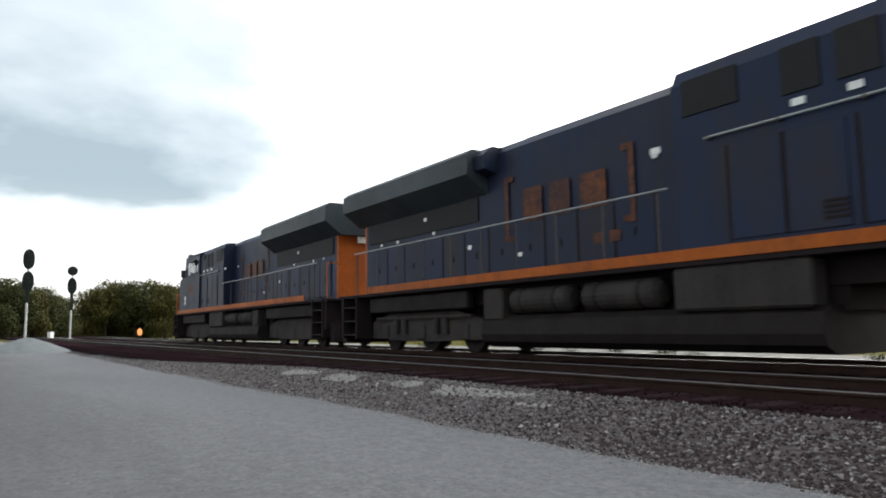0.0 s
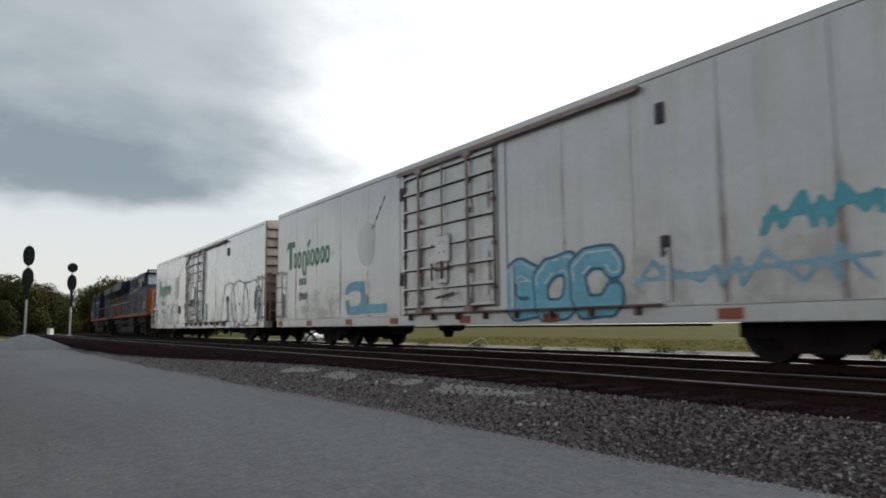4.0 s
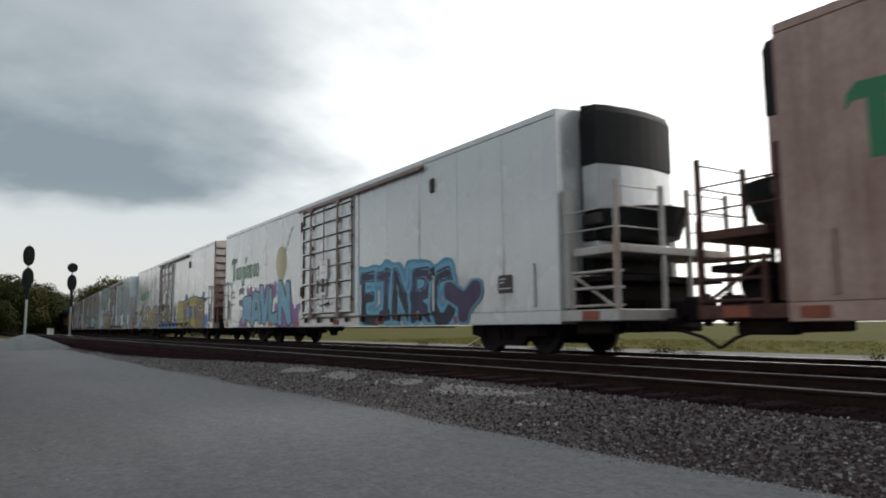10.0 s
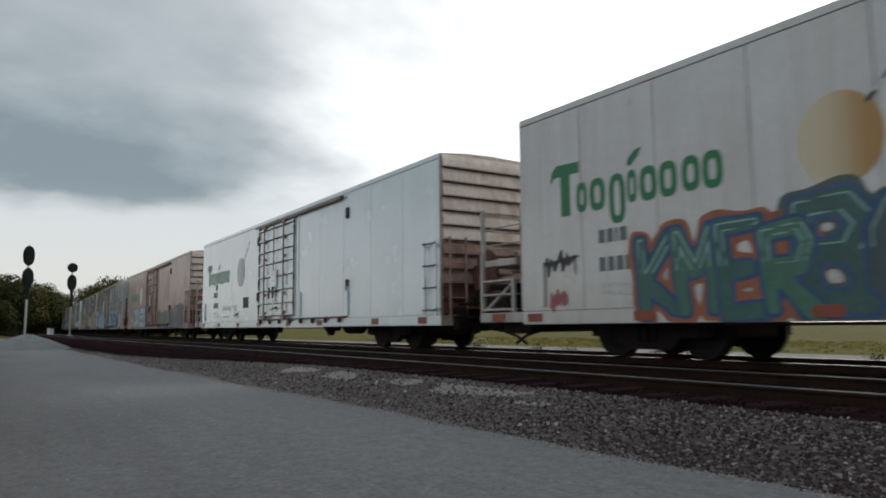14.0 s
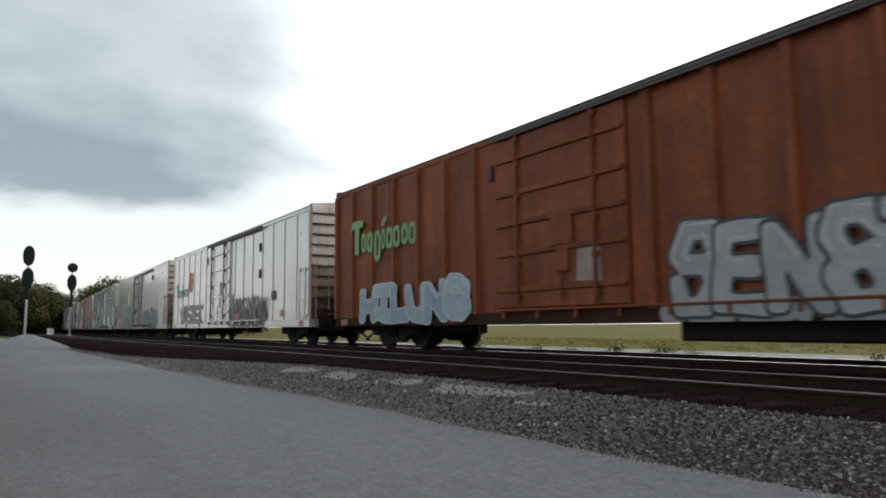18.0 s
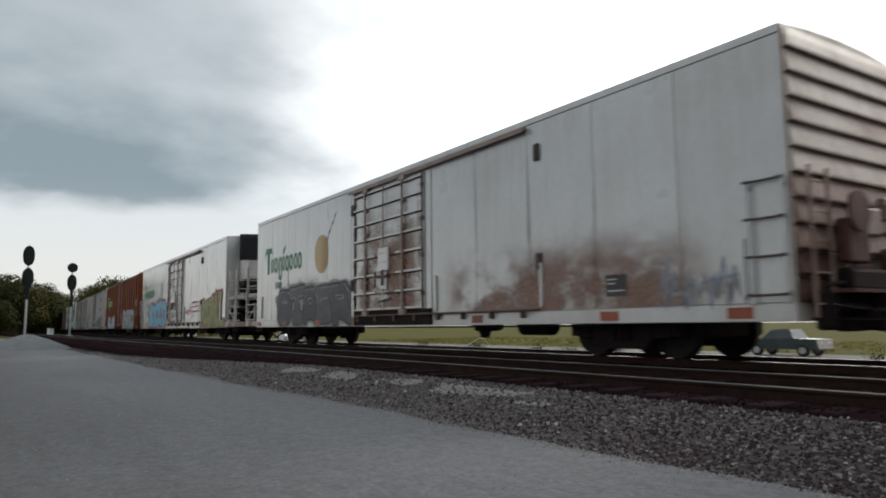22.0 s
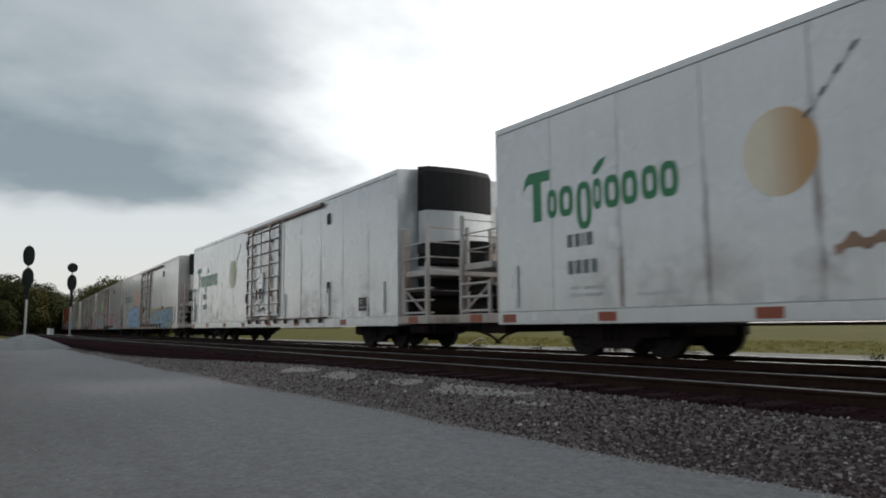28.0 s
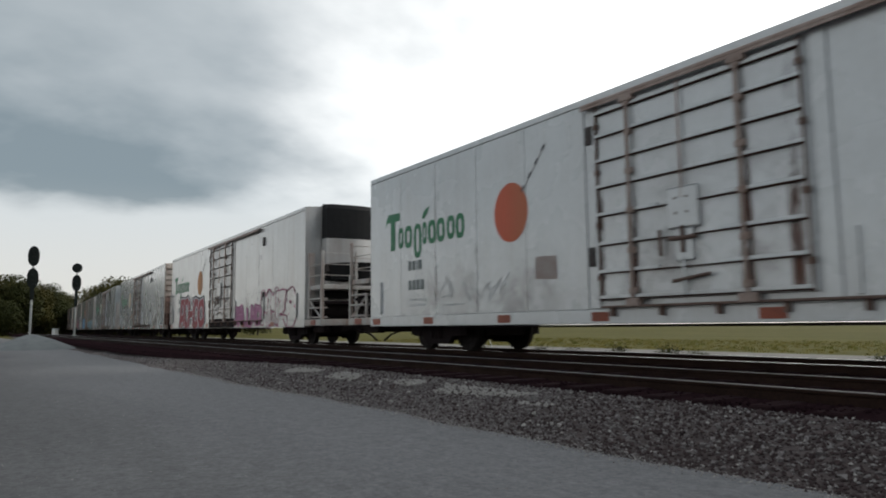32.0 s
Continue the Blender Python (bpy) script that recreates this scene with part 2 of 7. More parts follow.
BALLAST = mat("grey_ballast", (0.100, 0.085, 0.084), (0.054, 0.043, 0.043), 0.9, 0, 1.2, 16, 0.9, dist=0.04, spec=0.06)
ASPHALT = mat("worn_asphalt", (0.182, 0.183, 0.190), (0.112, 0.113, 0.119), 0.82, 0, 22, 95, 0.08, detail=4, spec=0.15)
GRASS = mat("dry_grass", (0.100, 0.090, 0.026), (0.066, 0.066, 0.020), 0.95, 0, 0.25, 3, 0.4, dist=0.05, stretch=(0.25, 1, 1), spec=0.03)
STONES = [mat("stone_grey", (0.222, 0.203, 0.202), (0.150, 0.135, 0.134), 0.9, 0, 8, 50, 0.3, vary=0.2, spec=0.1),
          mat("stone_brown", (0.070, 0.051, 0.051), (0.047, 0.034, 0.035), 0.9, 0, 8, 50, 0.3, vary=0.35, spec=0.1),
          mat("stone_pale", (0.40, 0.385, 0.365), (0.29, 0.275, 0.26), 0.9, 0, 8, 50, 0.3, vary=0.2, spec=0.1),
          mat("stone_light", (0.22, 0.206, 0.203), (0.155, 0.143, 0.141), 0.9, 0, 8, 50, 0.3, vary=0.2, spec=0.1)]
PILE = mat("crushed_stone_pile", (0.17, 0.185, 0.19), (0.125, 0.135, 0.14), 0.9, 0, 2, 20, 0.7, dist=0.03, spec=0.08)
ROADGREY = mat("pale_road", (0.17, 0.165, 0.15), (0.13, 0.125, 0.115), 0.85, 0, 0.6, 12, 0.2, spec=0.1)
LEAF = mat("tree_leaves", (0.050, 0.052, 0.014), (0.078, 0.065, 0.016), 0.7, 0, 0.35, 2.0, 0.1, vary=0.35, spec=0.1)
LEAF_DARK = mat("dark_tree_leaves", (0.026, 0.034, 0.012), (0.046, 0.047, 0.014), 0.7, 0, 0.35, 2.0, 0.1, vary=0.3, spec=0.1)
BARK = mat("tree_bark", (0.07, 0.055, 0.042), (0.045, 0.035, 0.028), 0.9, 0, 3, 20, 0.5)
MAST = mat("aluminium_mast", (0.42, 0.43, 0.42), (0.32, 0.33, 0.32), 0.45, 0.5, 3, 25, 0.05)
SIGNAL_BLACK = mat("signal_black", (0.012, 0.016, 0.015), (0.018, 0.022, 0.020), 0.6, 0, 4, 30, 0.05, spec=0.12)


for glossy in (CLEAN, WHITE, DUSTY):
    glossy.node_tree.nodes["Principled BSDF"].inputs["Coat Weight"].default_value = 1.0
    glossy.node_tree.nodes["Principled BSDF"].inputs["Coat IOR"].default_value = 1.75
    glossy.node_tree.nodes["Principled BSDF"].inputs["Coat Roughness"].default_value = 0.16
PINK.node_tree.nodes["Principled BSDF"].inputs["Coat Weight"].default_value = 0.45
PINK.node_tree.nodes["Principled BSDF"].inputs["Coat Roughness"].default_value = 0.2


def lane_tone(m):
    """The road: paler along its edge, darker further in, with uneven patches."""
    n, ln = m.node_tree.nodes, m.node_tree.links
    b = n["Principled BSDF"]
    src = b.inputs["Base Color"].links[0].from_socket
    tc = n.new("ShaderNodeTexCoord")
    sep = n.new("ShaderNodeSeparateXYZ")
    ln.new(tc.outputs["Object"], sep.inputs[0])
    mp = n.new("ShaderNodeMapping")
    mp.inputs["Scale"].default_value = (0.22, 0.75, 1.0)
    ln.new(tc.outputs["Object"], mp.inputs[0])
    pat = n.new("ShaderNodeTexNoise")
    pat.inputs["Scale"].default_value, pat.inputs["Detail"].default_value, pat.inputs["Roughness"].default_value = 1.0, 7.0, 0.6
    ln.new(mp.outputs[0], pat.inputs["Vector"])
    wave = n.new("ShaderNodeMath")
    wave.operation, wave.inputs[1].default_value = "MULTIPLY_ADD", 2.6
    ln.new(pat.outputs["Fac"], wave.inputs[0])
    ln.new(sep.outputs[1], wave.inputs[2])
    lane = n.new("ShaderNodeMapRange")
    lane.interpolation_type = "SMOOTHSTEP"
    lane.inputs["From Min"].default_value, lane.inputs["From Max"].default_value = 0.9, 4.4
    lane.inputs["To Min"].default_value, lane.inputs["To Max"].default_value = 0.58, 1.12
    ln.new(wave.outputs[0], lane.inputs["Value"])
    speck = n.new("ShaderNodeTexNoise")
    speck.inputs["Scale"].default_value, speck.inputs["Detail"].default_value = 7.0, 6.0
    ln.new(tc.outputs["Object"], speck.inputs["Vector"])
    sr = n.new("ShaderNodeMapRange")
    sr.inputs["From Min"].default_value, sr.inputs["From Max"].default_value = 0.3, 0.7
    sr.inputs["To Min"].default_value, sr.inputs["To Max"].default_value = 0.86, 1.14
    ln.new(speck.outputs["Fac"], sr.inputs["Value"])
    mul = n.new("ShaderNodeMath")
    mul.operation = "MULTIPLY"
    ln.new(lane.outputs[0], mul.inputs[0])
    ln.new(sr.outputs[0], mul.inputs[1])
    sc = n.new("ShaderNodeVectorMath")
    sc.operation = "SCALE"
    ln.new(src, sc.inputs[0])
    ln.new(mul.outputs[0], sc.inputs["Scale"])
    ln.new(sc.outputs[0], b.inputs["Base Color"])


lane_tone(ASPHALT)


def let_light_through(m, share):
    """Thin blades pass on some of the light that falls on their backs."""
    n, ln = m.node_tree.nodes, m.node_tree.links
    b, out = n["Principled BSDF"], n["Material Output"]
    tr = n.new("ShaderNodeBsdfTranslucent")
    ln.new(b.inputs["Base Color"].links[0].from_socket, tr.inputs["Color"])
    mx = n.new("ShaderNodeMixShader")
    mx.inputs[0].default_value = share
    ln.new(b.outputs[0], mx.inputs[1])
    ln.new(tr.outputs[0], mx.inputs[2])
    ln.new(mx.outputs[0], out.inputs["Surface"])


def wash_mat(name, colour, lo, hi, most, soft_x, scale):
    """Rust run and dust that thins out to nothing: patchy, in streaks, with soft borders."""
    if name in MATS:
        return MATS[name]
    m = mat(name, colour, tuple(c * 0.7 for c in colour), 0.75, 0, 2.0, 18, 0.05, spec=0.2)
    n, ln = m.node_tree.nodes, m.node_tree.links
    tc = n.new("ShaderNodeTexCoord")
    info = n.new("ShaderNodeObjectInfo")
    sep = n.new("ShaderNodeSeparateXYZ")
    ln.new(tc.outputs["Generated"], sep.inputs[0])
    mp = n.new("ShaderNodeMapping")
    mp.inputs["Scale"].default_value = scale
    cx = n.new("ShaderNodeCombineXYZ")
    k = n.new("ShaderNodeMath")
    k.operation, k.inputs[1].default_value = "MULTIPLY", 37.0
    ln.new(info.outputs["Random"], k.inputs[0])
    ln.new(k.outputs[0], cx.inputs[0])
    ln.new(cx.outputs[0], mp.inputs["Location"])
    ln.new(tc.outputs["Object"], mp.inputs[0])
    nz = n.new("ShaderNodeTexNoise")
    nz.inputs["Scale"].default_value, nz.inputs["Detail"].default_value, nz.inputs["Roughness"].default_value = 1.0, 8.0, 0.68
    ln.new(mp.outputs[0], nz.inputs["Vector"])

    def ramp(sock, a, b, c, d):
        r = n.new("ShaderNodeMapRange")
        r.interpolation_type = "SMOOTHSTEP"
        for nm, v in (("From Min", a), ("From Max", b), ("To Min", c), ("To Max", d)):
            r.inputs[nm].default_value = v
        ln.new(sock, r.inputs["Value"])
        return r.outputs[0]

    fac = ramp(nz.outputs["Fac"], lo, hi, 0.0, most)
    for sock, a, b in ((sep.outputs[0], 0.0, soft_x), (sep.outputs[0], 1.0, 1.0 - soft_x), (sep.outputs[2], 1.0, 0.15)):
        mu = n.new("ShaderNodeMath")
        mu.operation = "MULTIPLY"
        ln.new(fac, mu.inputs[0])
        ln.new(ramp(sock, a, b, 0.0, 1.0), mu.inputs[1])
        fac = mu.outputs[0]
    ln.new(fac, n["Principled BSDF"].inputs["Alpha"])
    return m


# ---- mesh helpers ----
def block(bm, x0, x1, y0, y1, z0, z1, bevel=0.0):
    v = [bm.verts.new(p) for p in ((x0, y0, z0), (x1, y0, z0), (x1, y1, z0), (x0, y1, z0),
                                   (x0, y0, z1), (x1, y0, z1), (x1, y1, z1), (x0, y1, z1))]
    fs = [bm.faces.new([v[i] for i in q]) for q in ((0, 3, 2, 1), (4, 5, 6, 7), (0, 1, 5, 4), (1, 2, 6, 5), (2, 3, 7, 6), (3, 0, 4, 7))]
    if bevel:
        es = list({e for f in fs for e in f.edges})
        bmesh.ops.bevel(bm, geom=es, offset=bevel, segments=1, affect="EDGES")
    return v


def rod(bm, a, b, r, n=8, r2=None):
    a, b = Vector(a), Vector(b)
    r2 = r if r2 is None else r2
    q = (b - a).to_track_quat("Z", "Y")
    rings = []
    for c, rad in ((a, r), (b, r2)):
        rings.append([bm.verts.new(c + q @ Vector((math.cos(2 * math.pi * i / n) * rad, math.sin(2 * math.pi * i / n) * rad, 0))) for i in range(n)])
    for i in range(n):
        j = (i + 1) % n
        bm.faces.new((rings[0][i], rings[0][j], rings[1][j], rings[1][i]))
    bm.faces.new(rings[0][::-1])
    bm.faces.new(rings[1])


def prism(bm, pts, y0, y1):
    """Outline in x, z pushed from y0 to y1."""
    a = [bm.verts.new((x, y0, z)) for x, z in pts]
    b = [bm.verts.new((x, y1, z)) for x, z in pts]
    n = len(pts)
    bm.faces.new(a)
    bm.faces.new(b[::-1])
    for i in range(n):
        j = (i + 1) % n
        bm.faces.new((a[j], a[i], b[i], b[j]))


def prism_x(bm, pts, x0, x1):
    """Outline in y, z pushed from x0 to x1."""
    a = [bm.verts.new((x0, y, z)) for y, z in pts]
    b = [bm.verts.new((x1, y, z)) for y, z in pts]
    n = len(pts)
    bm.faces.new(a[::-1])
    bm.faces.new(b)
    for i in range(n):
        j = (i + 1) % n
        bm.faces.new((a[i], a[j], b[j], b[i]))


def finish(name, bm, smooth=False):
    bmesh.ops.recalc_face_normals(bm, faces=bm.faces[:])
    me = bpy.data.meshes.new(name)
    bm.to_mesh(me)
    bm.free()
    if smooth:
        me.polygons.foreach_set("use_smooth", [True] * len(me.polygons))
    return me


MESHES = {}


def shared(key, build, smooth=False):
    """One mesh for all alike pieces: build(bm) runs once."""
    if key not in MESHES:
        bm = bmesh.new()
        build(bm)
        MESHES[key] = finish(key, bm, smooth)
        MESHES[key].materials.append(None)
    return MESHES[key]


def put(name, mesh, material, parent=None, at=None, label=""):
    """A mesh object on a shared mesh, its material on the object."""
    ob = new(name, mesh)
    ob.material_slots[0].link = "OBJECT"
    ob.material_slots[0].material = material
    if parent:
        ob.parent = parent
    if at is not None:
        ob.matrix_basis = at if isinstance(at, Matrix) else Matrix.Translation(at)
    if label:
        tagged(ob, label)
    return ob


def part(name, build, material, parent=None, at=None, label="", key=None, smooth=False):
    return put(name, shared(key or name, build, smooth), material, parent, at, label)


def thing(name, label, category, group="", kind=""):
    return tagged(new(name), label, category, group, kind)


# ---- the line ----
CURVE_START, CURVE_END, BEND = 4.6, 73.0, 0.0007
LINE_Y, NEAR_Y = 10.30, 6.75


def line(s, off=0.0):
    """A place on the running line, s metres along the train's way from beside the camera: x, y, heading."""
    if s <= CURVE_START:
        x, y, th = -s, LINE_Y, 0.0
    else:
        u = min(s, CURVE_END) - CURVE_START
        th = u * BEND
        x = -CURVE_START - math.sin(th) / BEND
        y = LINE_Y + (1 - math.cos(th)) / BEND
        if s > CURVE_END:
            x -= math.cos(th) * (s - CURVE_END)
            y += math.sin(th) * (s - CURVE_END)
    return x + off * math.sin(th), y + off * math.cos(th), th


def near_line(s, off=0.0):
    return -s, NEAR_Y + off, 0.0


# ---- ground, road, track beds ----
GROUND_PROFILE = [(-4000, -0.5), (-60, -0.5), (2.0, -0.47), (5.0, -0.47), (9.0, -0.62), (13.5, -1.05), (17.0, -1.25), (30.0, -1.48), (46.0, -1.52), (80.0, -1.45),
                  (200.0, -1.1), (900.0, -0.6), (4500.0, -0.5)]


def ground_z(y):
    for (a, za), (b, zb) in zip(GROUND_PROFILE, GROUND_PROFILE[1:]):
        if a <= y <= b:
            return za + (zb - za) * (y - a) / (b - a)
    return -0.5


def build_ground():
    bm = bmesh.new()
    xs = [-4500, -1500, -600, -300, -150, -80, -40, -20, 0, 20, 60, 200, 600, 4500]
    grid = [[bm.verts.new((x, y, z)) for x in xs] for y, z in GROUND_PROFILE]
    for r0, r1 in zip(grid, grid[1:]):
        for i in range(len(xs) - 1):
            bm.faces.new((r0[i], r0[i + 1], r1[i + 1], r1[i]))
    me = finish("ground", bm)
    me.materials.append(GRASS)
    tagged(new("ground", me), "flat dry yellow-green grass land around the line", "ground", kind="structure")


def strip(name, material, label, category, path, s_list, profile):
    """A sheet swept along a path; profile: offset across, height."""
    bm = bmesh.new()
    rows = []
    for s in s_list:
        row = []
        for off, z in profile:
            x, y, th = path(s, off)
            row.append(bm.verts.new((x, y, z)))
        rows.append(row)
    for a, b in zip(rows, rows[1:]):
        for i in range(len(profile) - 1):
            bm.faces.new((a[i], a[i + 1], b[i + 1], b[i]))
    me = finish(name, bm)
    me.materials.append(material)
    return tagged(new(name, me), label, category, kind="structure")


def span(a, b, step):
    n = max(1, int(round((b - a) / step)))
    return [a + (b - a) * i / n for i in range(n + 1)]


FAR = [-600, -300, -150, -60] + span(-40, 120, 4) + span(130, 500, 15)
build_ground()


def road_edge(s):
    return 4.12 - 0.018 * min(14.0, max(0.0, s - 5)) + 0.05 * math.sin(s * 0.9) + 0.035 * math.sin(s * 2.7 + 1)


def build_road():
    """The asphalt drive on which the camera stands: a slab with a ragged edge."""
    bm = bmesh.new()
    ss = [-300, -100, -40] + span(-30, 60, 0.25) + [70, 85, 100, 130]
    top, low, back = [], [], []
    for s in ss:
        e = road_edge(s) + 0.03 * noise.noise((s * 3.1, 0, 0)) + 0.02 * noise.noise((s * 9, 3, 0))
        if s > 60:
            e -= (s - 60) * 0.03
        top.append(bm.verts.new((-s, e, -0.425)))
        low.append(bm.verts.new((-s, e + 0.02, -0.50)))
        back.append(bm.verts.new((-s, -90, -0.435)))
    for i in range(len(ss) - 1):
        bm.faces.new((top[i], top[i + 1], back[i + 1], back[i]))
        bm.faces.new((low[i], low[i + 1], top[i + 1], top[i]))
    me = finish("road", bm)
    me.materials.append(ASPHALT)
    tagged(new("road", me), "worn grey asphalt road with a ragged edge beside the track ballast", "road", kind="structure")


build_road()

def stained_width(s):
    """The dark stain spreads over the whole shoulder where the tracks draw together."""
    return 0.95 * min(1.0, max(0.0, (s - 12.0) / 16.0))


near_bed = strip("track_bed_near", BALLAST_DARK, "dark oil-stained ballast bed under the nearer track", "track bed",
                 lambda s, o: near_line(s, o - (stained_width(s) if o < -1.2 else 0.0)), FAR,
                 [(-1.42, -0.30), (-1.28, -0.145), (-0.9, -0.12), (0.9, -0.12), (1.5, -0.16), (2.6, -0.75)])
main_bed = strip("track_bed_main", BALLAST_DARK, "dark oil-stained ballast bed under the running line", "track bed", line, FAR,
                 [(-3.0, -0.7), (-1.9, -0.17), (-1.0, -0.125), (1.0, -0.125), (1.7, -0.2), (3.3, -1.15)])
shoulder = strip("ballast_shoulder", BALLAST, "slope of loose grey crushed stone between track and road", "gravel",
                 lambda s, o: near_line(s, o), span(-40, 130, 2), [(-3.1, -0.475), (-2.75, -0.445), (-2.4, -0.41), (-1.7, -0.24), (-1.30, -0.155), (-1.2, -0.16)])
far_shoulder = strip("far_gravel", BALLAST, "pale gravel strip between the diverging tracks", "gravel",
                     lambda s, o: (-s, NEAR_Y + 1.9 + (o) * (line(s)[1] - 2.0 - NEAR_Y - 1.9), 0), span(20, 260, 8), [(0.0, -0.27), (0.5, -0.20), (1.0, -0.27)])
FROAD0, FROAD1 = 34.4, 44.0
far_road = strip("far_road", ROADGREY, "pale grey two-lane road across the field", "road", lambda s, o: (-s, o, 0), [-900, -200, 0, 100, 300, 900],
                 [(FROAD0 - 0.8, -1.56), (FROAD0, -1.45), (FROAD1, -1.45), (FROAD1 + 0.8, -1.58)])


# ---- rails and ties ----
def rail_profile(h=0.16):
    return [(-0.07, -h), (0.07, -h), (0.07, -h + 0.015), (0.012, -h + 0.035), (0.012, -0.04), (0.036, -0.03), (0.036, -0.006), (0.028, 0.0),
            (-0.028, 0.0), (-0.036, -0.006), (-0.036, -0.03), (-0.012, -0.04), (-0.012, -h + 0.035), (-0.07, -h + 0.015)]


def build_rail(name, path, off, label):
    bm = bmesh.new()
    prof = rail_profile()
    rows = []
    for s in [-600, -200, -60] + span(-40, 120, 2) + span(130, 500, 10):
        row = []
        for w, z in prof:
            x, y, th = path(s, off + w)
            row.append(bm.verts.new((x, y, z)))
        rows.append(row)
    n = len(prof)
    for a, b in zip(rows, rows[1:]):
        for i in range(n):
            j = (i + 1) % n
            f = bm.faces.new((a[i], b[i], b[j], a[j]))
            f.material_index = 0 if i in (6, 7, 8) else 1
    me = finish(name, bm)
    me.materials.append(RAIL if path is line else RAIL_DULL)
    me.materials.append(RAILSIDE)
    return tagged(new(name, me), label, "rail", "running rails", "structure")


for k, (path, off) in enumerate(((line, -0.755), (line, 0.755), (near_line, -0.755), (near_line, 0.755))):
    build_rail("rail", path, off, "steel rail with a polished head and rusty web")


def tie_mesh(bm):
    block(bm, -0.115, 0.115, -1.30, 1.30, -0.29, -0.105, 0.012)


def lay_ties():
    rng = random.Random(5)
    for path, parent, lo, hi in ((near_line, near_bed, -6, 78), (line, main_bed, -4, 78)):
        s = lo
        while s < hi:
            x, y, th = path(s)
            t = part("tie", tie_mesh, TIE, parent, pose(x, y, rng.uniform(-0.012, 0.006), 0, 0, -math.degrees(th) + rng.uniform(-1.2, 1.2)), key="tie")
            s += 0.56 + rng.uniform(-0.02, 0.02)


# ---- stones ----
def stone_shape(rng, c, r):
    pts = []
    for d in ((1, 0, 0), (-1, 0, 0), (0, 1, 0), (0, -1, 0), (0, 0, 1), (0, 0, -1)):
        k = r * rng.uniform(0.6, 1.15)
        pts.append((c[0] + d[0] * k + rng.uniform(-r, r) * 0.3, c[1] + d[1] * k + rng.uniform(-r, r) * 0.3, c[2] + d[2] * k * 0.75))
    return pts


STONE_FACES = ((0, 2, 4), (2, 1, 4), (1, 3, 4), (3, 0, 4), (2, 0, 5), (1, 2, 5), (3, 1, 5), (0, 3, 5))


def slope_z(y):
    prof = [(-3.1, -0.475), (-2.75, -0.445), (-2.4, -0.41), (-1.7, -0.24), (-1.30, -0.155), (-1.2, -0.15)]
    o = y - NEAR_Y
    for (a, za), (b, zb) in zip(prof, prof[1:]):
        if a <= o <= b:
            return za + (zb - za) * (o - a) / (b - a)
    return -0.46 if o < -2.5 else -0.135


def stone_stuff(name, label, places, material, rng):
    verts, faces = [], []
    for c, r in places:
        k = len(verts)
        verts += stone_shape(rng, c, r)
        faces += [(a + k, b + k, d + k) for a, b, d in STONE_FACES]
    me = bpy.data.meshes.new(name)
    me.from_pydata(verts, [], faces)
    me.materials.append(material)
    return tagged(new(name, me), label, "gravel", kind="stuff")


